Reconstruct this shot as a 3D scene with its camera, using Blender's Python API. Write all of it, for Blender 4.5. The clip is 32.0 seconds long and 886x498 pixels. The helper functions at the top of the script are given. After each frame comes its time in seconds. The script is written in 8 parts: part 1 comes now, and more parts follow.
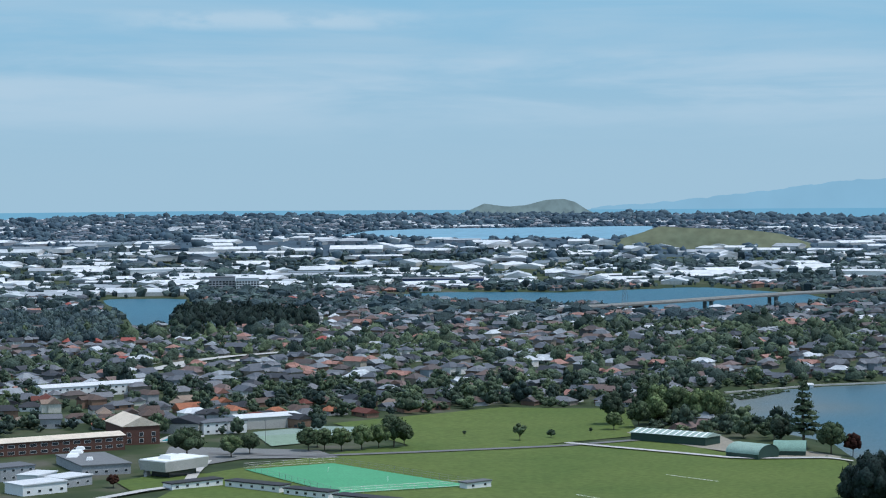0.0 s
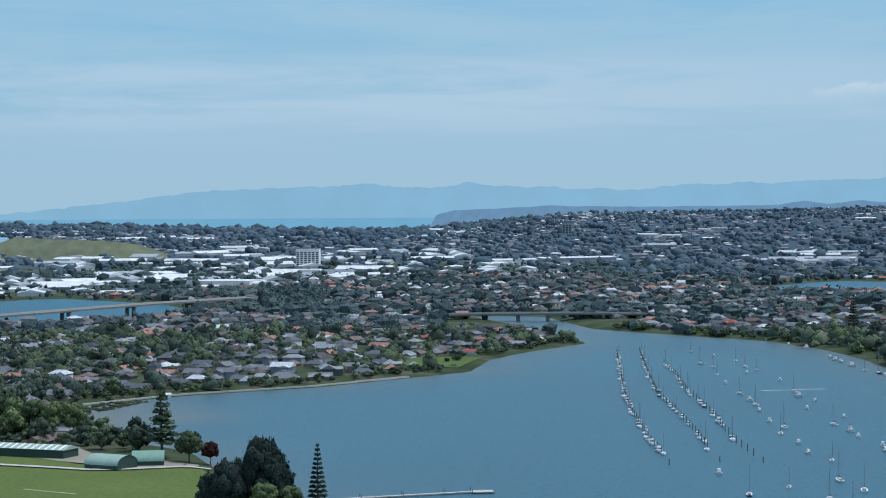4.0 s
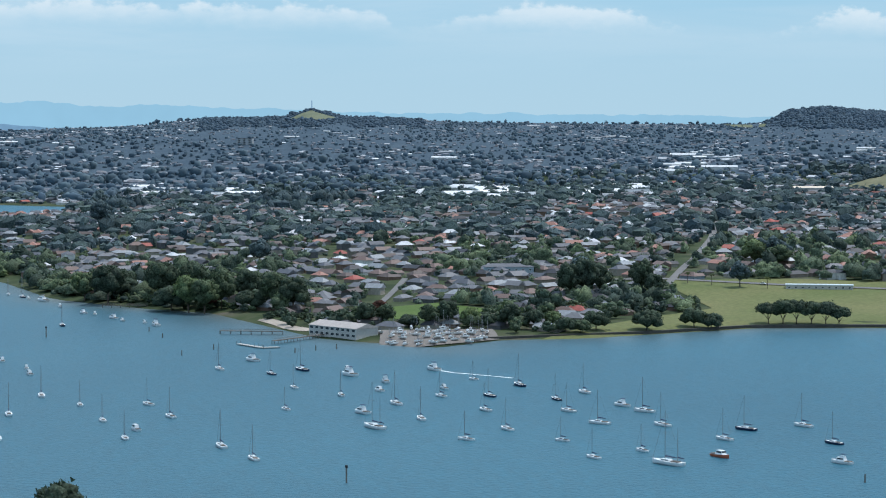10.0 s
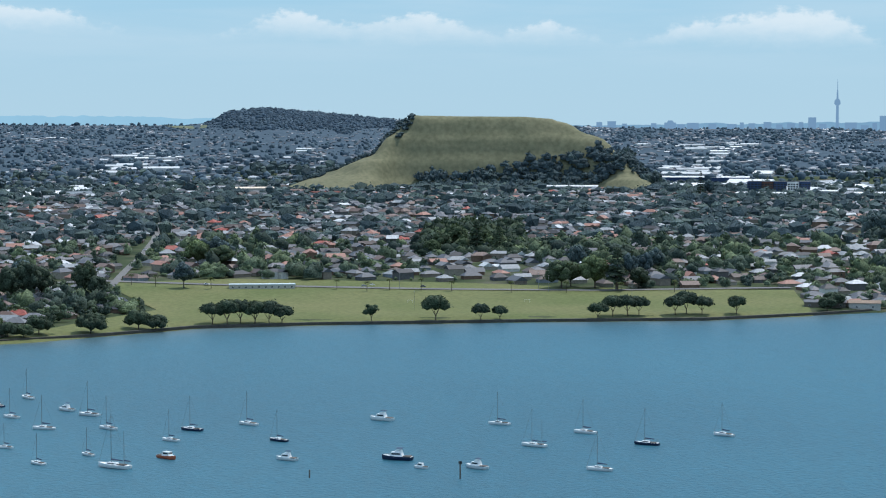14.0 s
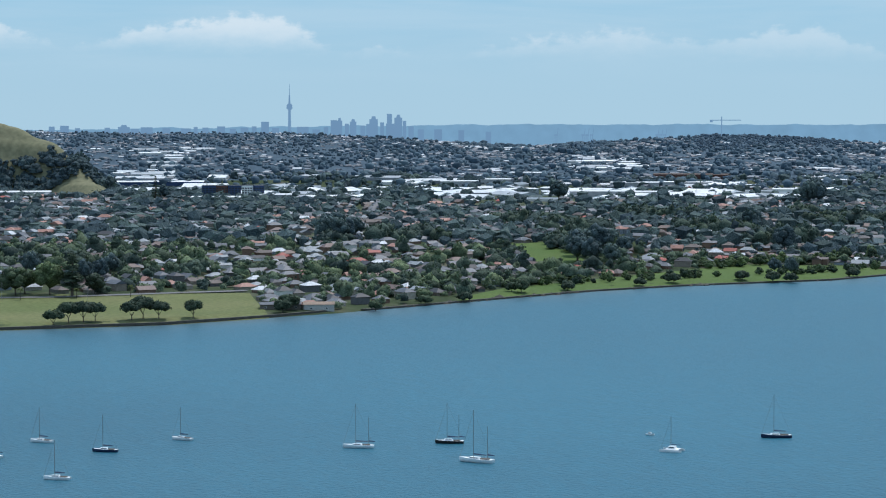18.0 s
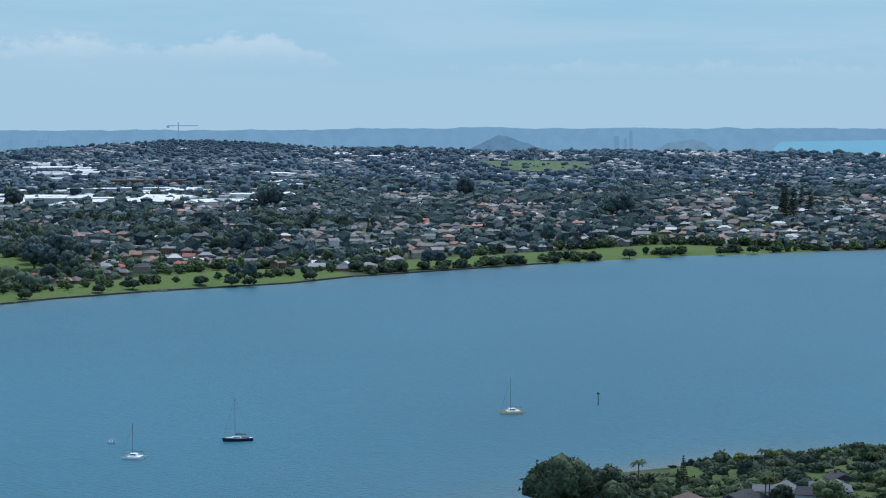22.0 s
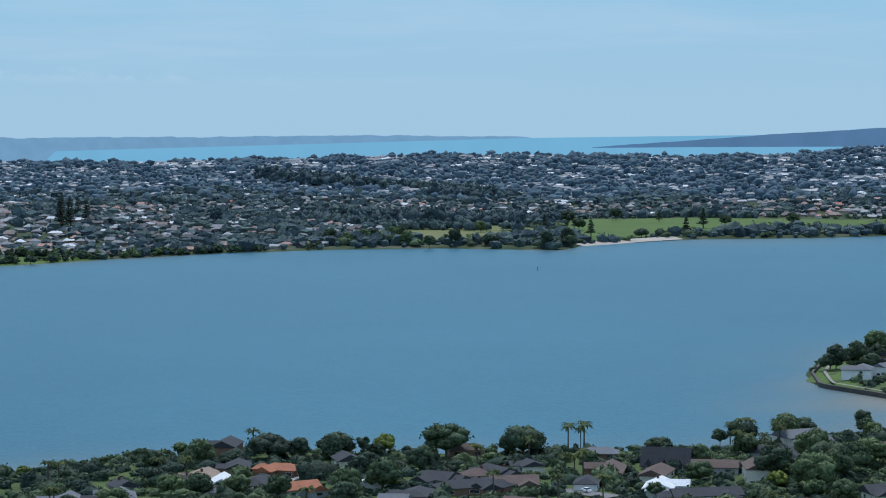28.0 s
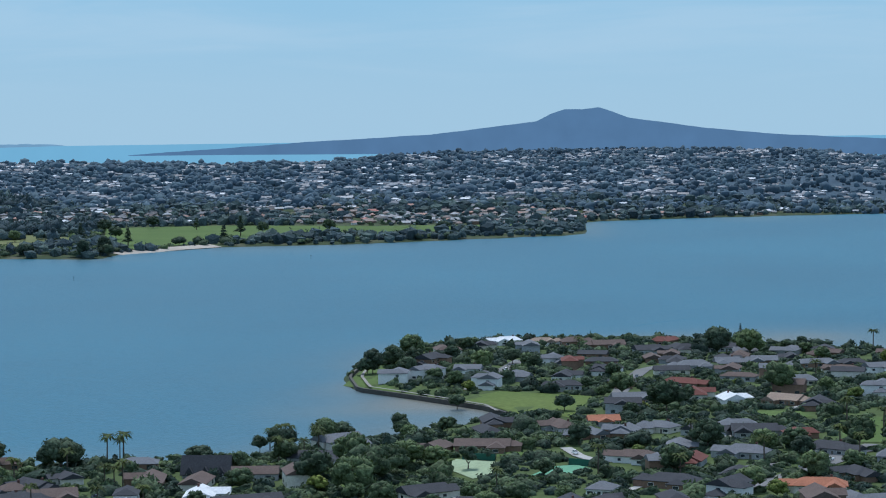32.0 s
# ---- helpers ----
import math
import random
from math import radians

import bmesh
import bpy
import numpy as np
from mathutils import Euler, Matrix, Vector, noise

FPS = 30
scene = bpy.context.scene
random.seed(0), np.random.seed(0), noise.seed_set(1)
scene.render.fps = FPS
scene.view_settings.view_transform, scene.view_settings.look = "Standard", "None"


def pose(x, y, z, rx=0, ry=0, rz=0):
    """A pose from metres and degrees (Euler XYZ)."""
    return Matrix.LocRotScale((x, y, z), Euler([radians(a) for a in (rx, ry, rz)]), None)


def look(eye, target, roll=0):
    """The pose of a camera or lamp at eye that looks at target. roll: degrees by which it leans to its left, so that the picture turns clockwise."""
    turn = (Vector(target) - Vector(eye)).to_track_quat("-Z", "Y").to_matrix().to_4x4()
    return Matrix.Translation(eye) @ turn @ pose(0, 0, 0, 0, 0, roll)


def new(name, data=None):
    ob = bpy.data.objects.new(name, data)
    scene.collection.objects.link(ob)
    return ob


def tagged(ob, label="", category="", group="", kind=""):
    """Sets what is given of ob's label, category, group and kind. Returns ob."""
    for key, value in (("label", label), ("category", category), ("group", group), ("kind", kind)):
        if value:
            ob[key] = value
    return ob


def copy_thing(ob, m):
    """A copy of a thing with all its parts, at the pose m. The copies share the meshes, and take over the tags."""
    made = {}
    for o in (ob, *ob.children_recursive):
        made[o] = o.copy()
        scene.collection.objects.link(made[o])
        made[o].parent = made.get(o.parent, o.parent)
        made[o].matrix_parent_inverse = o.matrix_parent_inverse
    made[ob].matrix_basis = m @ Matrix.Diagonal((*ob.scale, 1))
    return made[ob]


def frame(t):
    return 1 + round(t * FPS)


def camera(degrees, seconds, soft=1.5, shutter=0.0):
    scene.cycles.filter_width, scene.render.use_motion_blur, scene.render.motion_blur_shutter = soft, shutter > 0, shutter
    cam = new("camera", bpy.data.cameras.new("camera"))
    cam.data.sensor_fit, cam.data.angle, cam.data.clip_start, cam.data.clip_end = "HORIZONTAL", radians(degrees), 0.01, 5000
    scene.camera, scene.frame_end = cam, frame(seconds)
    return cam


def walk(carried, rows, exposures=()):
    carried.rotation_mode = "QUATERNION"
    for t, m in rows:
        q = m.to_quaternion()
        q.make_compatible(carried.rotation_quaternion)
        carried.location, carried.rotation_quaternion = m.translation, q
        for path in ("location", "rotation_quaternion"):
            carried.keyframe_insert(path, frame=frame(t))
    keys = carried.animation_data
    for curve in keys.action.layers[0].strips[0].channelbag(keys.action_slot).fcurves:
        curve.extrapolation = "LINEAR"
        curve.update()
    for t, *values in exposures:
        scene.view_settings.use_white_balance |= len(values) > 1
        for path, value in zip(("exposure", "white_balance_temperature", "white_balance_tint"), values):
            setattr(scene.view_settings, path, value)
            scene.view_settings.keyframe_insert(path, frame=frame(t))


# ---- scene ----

# ---- camera: it hovers over one spot and pans ----
EYE = (0.0, 0.0, 133.0)
cam = camera(22.67, 32.0, soft=1.1)
# seconds, bearing (clockwise from north = +y), tilt, roll
PAN = [
    (0.0, 236.161, -1.541, -0.520),
    (0.5, 237.780, -1.521, -0.545),
    (1.0, 239.826, -1.495, -0.519),
    (1.5, 241.948, -1.501, -0.439),
    (2.0, 244.399, -1.483, -0.486),
    (2.5, 246.644, -1.470, -0.455),
    (3.0, 248.612, -1.449, -0.429),
    (3.5, 250.696, -1.427, -0.445),
    (5.5, 258.873, -1.418, -0.103),
    (6.0, 261.360, -1.486, -0.064),
    (6.5, 263.839, -1.876, -0.073),
    (7.0, 265.342, -3.279, -0.047),
    (7.5, 266.712, -3.459, -0.090),
    (8.0, 268.429, -3.444, -0.023),
    (8.5, 269.768, -3.441, -0.054),
    (9.0, 271.351, -3.442, -0.022),
    (9.5, 272.889, -3.449, -0.041),
    (10.0, 274.680, -3.442, 0.004),
    (10.5, 276.474, -3.445, 0.056),
    (11.0, 278.150, -3.444, 0.076),
    (11.5, 279.949, -3.457, 0.093),
    (12.0, 281.869, -3.449, 0.115),
    (12.5, 283.672, -3.447, 0.094),
    (13.0, 285.466, -3.437, 0.079),
    (13.5, 287.268, -3.416, 0.048),
    (14.0, 289.061, -3.408, -0.002),
    (14.5, 290.857, -3.406, -0.082),
    (16.5, 297.998, -3.311, -0.082),
    (17.0, 299.639, -3.281, -0.094),
    (17.5, 301.392, -3.274, -0.068),
    (18.0, 303.124, -3.298, -0.040),
    (18.5, 304.873, -3.305, -0.083),
    (19.0, 306.610, -3.287, -0.097),
    (19.5, 308.355, -3.269, -0.104),
    (20.0, 310.097, -3.238, -0.066),
    (20.5, 311.954, -3.212, -0.091),
    (21.0, 313.688, -3.190, -0.104),
    (21.5, 315.425, -3.177, -0.164),
    (22.0, 317.110, -3.179, -0.170),
    (22.5, 318.651, -3.161, -0.169),
    (23.0, 320.378, -3.152, -0.233),
    (23.5, 321.865, -3.139, -0.258),
    (24.0, 323.454, -3.152, -0.318),
    (24.5, 324.946, -3.146, -0.325),
    (25.0, 326.631, -3.126, -0.317),
    (25.5, 328.192, -3.122, -0.372),
    (27.5, 334.210, -3.084, -0.655),
    (28.0, 335.703, -3.089, -0.734),
    (28.5, 337.192, -3.089, -0.724),
    (29.0, 338.687, -3.084, -0.707),
    (29.5, 340.179, -3.079, -0.682),
    (30.0, 341.566, -3.061, -0.694),
    (30.5, 343.164, -3.069, -0.794),
    (31.0, 344.554, -3.046, -0.734),
    (31.5, 346.140, -3.055, -0.756),
    (32.0, 347.661, -3.044, -0.769),
]
walk(cam, [(t, pose(*EYE, 90 + tilt, 0, -bearing) @ pose(0, 0, 0, 0, 0, roll)) for t, bearing, tilt, roll in PAN],
     exposures=[(t, stops, kelvin, 9) for t, stops, kelvin in ((0.0, 0.0, 6120), (6.0, 0.0, 6110), (7.2, 0.11, 6260), (9.0, 0.26, 6370), (13.0, 0.28, 6420), (17.0, 0.2, 6330), (20.0, 0.12, 6200), (25.0, 0.08, 5990), (32.0, 0.08, 5950))])

# ---- world and sun ----
SUN_AZ, SUN_EL = 335.0, 64.0          # degrees, bearing from north
world = bpy.data.worlds.new("sky")
scene.world = world
world.use_nodes = True
wn, wl = world.node_tree.nodes, world.node_tree.links
wn.clear()


def wnode(kind, **inputs):
    n = wn.new(kind)
    for k, v in inputs.items():
        n.inputs[k].default_value = v
    return n


def wmath(op, a, b=None, c=None, clamp=False):
    n = wn.new("ShaderNodeMath")
    n.operation, n.use_clamp = op, clamp
    for i, v in enumerate((a, b, c)):
        if v is None:
            continue
        if isinstance(v, (int, float)):
            n.inputs[i].default_value = v
        else:
            wl.new(v, n.inputs[i])
    return n.outputs[0]


def wstep(lo, hi, v):
    n = wn.new("ShaderNodeMapRange")
    n.interpolation_type = "SMOOTHSTEP"
    n.inputs[1].default_value, n.inputs[2].default_value = lo, hi
    wl.new(v, n.inputs[0])
    return n.outputs[0]


def wmix(f, a, b):
    n = wn.new("ShaderNodeMix")
    n.data_type = "RGBA"
    for sock, v in ((n.inputs[0], f), (n.inputs[6], a), (n.inputs[7], b)):
        if isinstance(v, (int, float)):
            sock.default_value = v
        elif isinstance(v, tuple):
            sock.default_value = (*v, 1)
        else:
            wl.new(v, sock)
    return n.outputs[2]


sky = wn.new("ShaderNodeTexSky")
sky.sky_type, sky.sun_disc = "NISHITA", False
sky.sun_elevation, sky.sun_rotation = radians(SUN_EL), radians(SUN_AZ)
sky.altitude, sky.air_density, sky.dust_density, sky.ozone_density = 100, 1.0, 0.6, 1.5
geo = wn.new("ShaderNodeTexCoord")
sep = wn.new("ShaderNodeSeparateXYZ")
wl.new(geo.outputs["Generated"], sep.inputs[0])
dx, dy, dz = sep.outputs
elev = wmath("MULTIPLY", wmath("ARCSINE", dz), 57.2958)
bear = wmath("MULTIPLY", wmath("ARCTAN2", dx, dy), 57.2958)       # -180..180 from north, clockwise
# clouds live on a bearing/elevation sheet, flattened as low clouds look
comb = wn.new("ShaderNodeCombineXYZ")
wl.new(wmath("MULTIPLY", bear, 0.52), comb.inputs[0])
wl.new(wmath("MULTIPLY", elev, 1.25), comb.inputs[1])
puff = wnode("ShaderNodeTexNoise", Scale=1.0, Detail=6.0, Roughness=0.55)
wl.new(comb.outputs[0], puff.inputs["Vector"])
comb2 = wn.new("ShaderNodeCombineXYZ")
wl.new(wmath("MULTIPLY", bear, 0.10), comb2.inputs[0])
wl.new(wmath("MULTIPLY", elev, 0.9), comb2.inputs[1])
comb2.inputs[2].default_value = 7.3
veil = wnode("ShaderNodeTexNoise", Scale=1.0, Detail=5.0, Roughness=0.6, Distortion=0.4)
wl.new(comb2.outputs[0], veil.inputs["Vector"])
# cumulus bank low over the land: soft level foot, crisp heaped tops, gaps between the heaps
foot = wmath("MULTIPLY_ADD", bear, -0.0175, 0.72)
HEAPS = [(258, 0.0), (261, 0.05), (263, 0.45), (265, 0.75), (267, 0.6), (270, 0.8), (272.8, 0.7), (273.6, 0.12), (275, 0.5), (277, 0.95), (279.5, 0.7), (281.6, 0.05), (283.2, 0.15), (285, 0.9), (286.6, 0.5), (288.3, 1.0), (290.5, 0.3), (291.8, 0.8),
         (293.5, 0.15), (295.6, 0.75), (299, 1.1), (300.5, 0.1), (301.6, 0.4), (302.6, 0.1), (307.6, 0.95), (309.8, 0.6), (312.8, 1.05), (315, 0.1), (321, 0.38), (326, 0.42), (332, 0.15)]
heap = wn.new("ShaderNodeValToRGB")
while len(heap.color_ramp.elements) < len(HEAPS):
    heap.color_ramp.elements.new(0.5)
for e, (a, h) in zip(heap.color_ramp.elements, HEAPS):
    e.position, e.color = (a - 258) / 78, (h / 1.2,) * 3 + (1,)
wl.new(wmath("DIVIDE", wmath("ADD", bear, 102.0), 78.0, clamp=True), heap.inputs[0])
comb3 = wn.new("ShaderNodeCombineXYZ")
wl.new(wmath("MULTIPLY", bear, 2.1), comb3.inputs[0])
wl.new(wmath("MULTIPLY", elev, 3.4), comb3.inputs[1])
curl = wnode("ShaderNodeTexNoise", Scale=1.0, Detail=5.0, Roughness=0.6)
wl.new(comb3.outputs[0], curl.inputs["Vector"])
lump = wmath("ADD", wmath("MULTIPLY", wmath("SUBTRACT", puff.outputs["Fac"], 0.5), 0.7), wmath("MULTIPLY", wmath("SUBTRACT", curl.outputs["Fac"], 0.5), 0.75))
tall = wmath("MULTIPLY_ADD", heap.outputs[0], 1.2, -0.08)
rise = wmath("SUBTRACT", elev, foot)
over = wmath("SUBTRACT", wmath("ADD", tall, lump), rise)
reach = wmath("MULTIPLY", wstep(-104, -98, bear), wmath("MULTIPLY_ADD", wstep(-50, -60, bear), 0.45, wmath("MULTIPLY", wstep(-20, -34, bear), 0.5)))
cum = wmath("MULTIPLY", wmath("MULTIPLY", wstep(0.0, 0.24, over), wstep(-0.15, 0.75, wmath("ADD", rise, wmath("MULTIPLY", lump, 0.5)))), reach)
# broad pale sheet in the south-west
sheet = wmath("MULTIPLY", wmath("MULTIPLY", wstep(1.0, 2.6, elev), wstep(3.75, 3.2, elev)), wstep(-88, -108, bear))
sheet = wmath("MULTIPLY", sheet, wstep(0.28, 0.62, veil.outputs["Fac"]))
thin = wmath("MULTIPLY", wmath("MULTIPLY", wstep(0.32, 0.68, veil.outputs["Fac"]), wstep(0.6, 2.2, elev)), 0.42)
low = wmix(wstep(0.0, 5.5, elev), (6.1, 8.9, 10.8), (4.5, 8.4, 11.3))
high = wmix(0.5, sky.outputs[0], (13.0, 18.0, 24.5))
base = wmix(wstep(22.0, 6.5, elev), high, low)
base = wmix(wmath("MULTIPLY", sheet, 0.75), base, (8.0, 10.4, 12.2))
base = wmix(thin, base, (7.6, 9.9, 11.6))
streak = wmath("MULTIPLY", wmath("MULTIPLY", wstep(4.05, 4.3, elev), wstep(4.75, 4.5, elev)), wmath("MULTIPLY", wstep(-133.5, -130, bear), wstep(-122, -127, bear)))
base = wmix(wmath("MULTIPLY", streak, wmath("MULTIPLY", wstep(0.36, 0.6, puff.outputs["Fac"]), 0.5)), base, (9.0, 11.0, 12.4))
base = wmix(wmath("MULTIPLY", cum, 0.78), base, (10.8, 12.0, 12.9))
bg = wn.new("ShaderNodeBackground")
bg.inputs["Strength"].default_value = 0.06
wl.new(base, bg.inputs[0])
wout = wn.new("ShaderNodeOutputWorld")
wl.new(bg.outputs[0], wout.inputs[0])

sun = new("sun", bpy.data.lights.new("sun", "SUN"))
sun.data.energy, sun.data.angle, sun.data.color = 2.9, radians(0.53), (1.0, 0.96, 0.93)
saz, sel = radians(SUN_AZ), radians(SUN_EL)
sun.matrix_world = look((math.sin(saz) * math.cos(sel) * 900, math.cos(saz) * math.cos(sel) * 900, math.sin(sel) * 900 + 133), (0, 0, 133))


# ---- materials ----
def material(name, rough=0.7, metal=0.0, spec=0.4):
    m = bpy.data.materials.new(name)
    m.use_nodes = True
    b = m.node_tree.nodes["Principled BSDF"]
    b.inputs["Roughness"].default_value, b.inputs["Metallic"].default_value = rough, metal
    b.inputs["Specular IOR Level"].default_value = spec
    return m, m.node_tree.nodes, m.node_tree.links, b


def ramp(nodes, links, fac, stops, constant=False):
    r = nodes.new("ShaderNodeValToRGB")
    r.color_ramp.interpolation = "CONSTANT" if constant else "LINEAR"
    el = r.color_ramp.elements
    while len(el) < len(stops):
        el.new(0.5)
    for e, (p, c) in zip(el, stops):
        e.position, e.color = p, (*c, 1)
    links.new(fac, r.inputs[0])
    return r.outputs[0]


def noise_fac(nodes, links, scale, detail=4, source="Position"):
    n = nodes.new("ShaderNodeTexNoise")
    n.inputs["Scale"].default_value, n.inputs["Detail"].default_value = scale, detail
    if source == "Position":
        g = nodes.new("ShaderNodeNewGeometry")
        links.new(g.outputs["Position"], n.inputs["Vector"])
    else:
        g = nodes.new("ShaderNodeTexCoord")
        links.new(g.outputs["Object"], n.inputs["Vector"])
    return n.outputs["Fac"]


def mixed(nodes, links, fac, a, b, mode="MIX"):
    n = nodes.new("ShaderNodeMix")
    n.data_type, n.blend_type = "RGBA", mode
    for sock, v in ((n.inputs[0], fac), (n.inputs[6], a), (n.inputs[7], b)):
        if isinstance(v, (int, float)):
            sock.default_value = v
        elif isinstance(v, tuple):
            sock.default_value = (*v, 1)
        else:
            links.new(v, sock)
    return n.outputs[2]


def bumped(nodes, links, b, fac, strength, distance):
    n = nodes.new("ShaderNodeBump")
    n.inputs["Strength"].default_value, n.inputs["Distance"].default_value = strength, distance
    links.new(fac, n.inputs["Height"])
    links.new(n.outputs[0], b.inputs["Normal"])


def mottled(name, dark, light, scale=0.15, fine=2.0, rough=0.8, bump=0.0, spec=0.3, metal=0.0):
    """Two-scale mottled surface; scales are per metre."""
    m, n, l, b = material(name, rough, metal, spec)
    big, small = noise_fac(n, l, scale), noise_fac(n, l, fine)
    c = mixed(n, l, big, dark, light)
    c = mixed(n, l, 0.35, c, ramp(n, l, small, [(0.3, (0.25,) * 3), (0.7, (0.75,) * 3)]), "OVERLAY")
    l.new(c, b.inputs["Base Color"])
    if bump:
        bumped(n, l, b, small, 0.6, bump)
    return m


def tinted(name, stops, rough=0.7, spec=0.4, scale=0.6, metal=0.0):
    """A colour for each whole building from its tint attribute, weathered."""
    m, n, l, b = material(name, rough, metal, spec)
    a = n.new("ShaderNodeAttribute")
    a.attribute_name = "tint"
    c = ramp(n, l, a.outputs["Fac"], stops, True)
    w = ramp(n, l, noise_fac(n, l, scale), [(0.25, (0.62,) * 3), (0.75, (1.0,) * 3)])
    c = mixed(n, l, 1.0, c, w, "MULTIPLY")
    l.new(c, b.inputs["Base Color"])
    return m


def foliage(name, dark, light, cool=(0.03, 0.05, 0.03), grain=0.9, soft=False):
    """Leaf masses: colour by tree, mottled by clump, with shade between leaves painted in by noise and a rough leafy
    relief.
    """
    m, n, l, b = material(name, 0.85, 0, 0.12)
    a = n.new("ShaderNodeAttribute")
    a.attribute_name = "tint"
    g = n.new("ShaderNodeNewGeometry")
    c = mixed(n, l, a.outputs["Fac"], dark, light)
    c = mixed(n, l, ramp(n, l, noise_fac(n, l, 0.02, 2), [(0.4, (0,) * 3), (0.65, (0.6,) * 3)]), c, cool)
    v = ramp(n, l, g.outputs["Random Per Island"], [(0, (0.75,) * 3), (1, (1.25,) * 3)])
    c = mixed(n, l, 1.0, c, v, "MULTIPLY")
    if soft:
        l.new(c, b.inputs["Base Color"])
        return m
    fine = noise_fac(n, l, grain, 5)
    # noise paints shade and lit flecks among the leaves into the colour
    leaf_shade = ramp(n, l, fine, [(0.36, (0.46,) * 3), (0.52, (0.95,) * 3), (0.68, (1.45,) * 3)])
    c = mixed(n, l, 1.0, c, leaf_shade, "MULTIPLY")
    l.new(c, b.inputs["Base Color"])
    bumped(n, l, b, fine, 0.6, 0.9)
    tr = n.new("ShaderNodeBsdfTranslucent")
    l.new(mixed(n, l, 1.0, c, (1.1, 1.25, 0.6), "MULTIPLY"), tr.inputs["Color"])
    sh = n.new("ShaderNodeMixShader")
    sh.inputs[0].default_value = 0.14
    l.new(b.outputs[0], sh.inputs[1])
    l.new(tr.outputs[0], sh.inputs[2])
    l.new(sh.outputs[0], n["Material Output"].inputs[0])
    return m


ROOFS = [(0.0, (0.040, 0.043, 0.052)), (0.15, (0.098, 0.108, 0.128)), (0.33, (0.098, 0.074, 0.068)), (0.44, (0.17, 0.115, 0.10)), (0.55, (0.34, 0.17, 0.13)),
         (0.62, (0.165, 0.17, 0.185)), (0.82, (0.28, 0.30, 0.32)), (0.94, (0.58, 0.60, 0.62)), (0.985, (0.33, 0.08, 0.06))]
WALLS = [(0.0, (0.40, 0.36, 0.30)), (0.14, (0.72, 0.71, 0.68)), (0.28, (0.26, 0.22, 0.18)), (0.48, (0.20, 0.125, 0.09)),
         (0.66, (0.30, 0.27, 0.22)), (0.80, (0.12, 0.12, 0.125)), (0.92, (0.26, 0.30, 0.34))]
SHEDS = [(0.0, (0.76, 0.77, 0.78)), (0.40, (0.62, 0.64, 0.65)), (0.54, (0.38, 0.40, 0.42)), (0.66, (0.78, 0.78, 0.77)), (0.90, (0.17, 0.20, 0.22))]
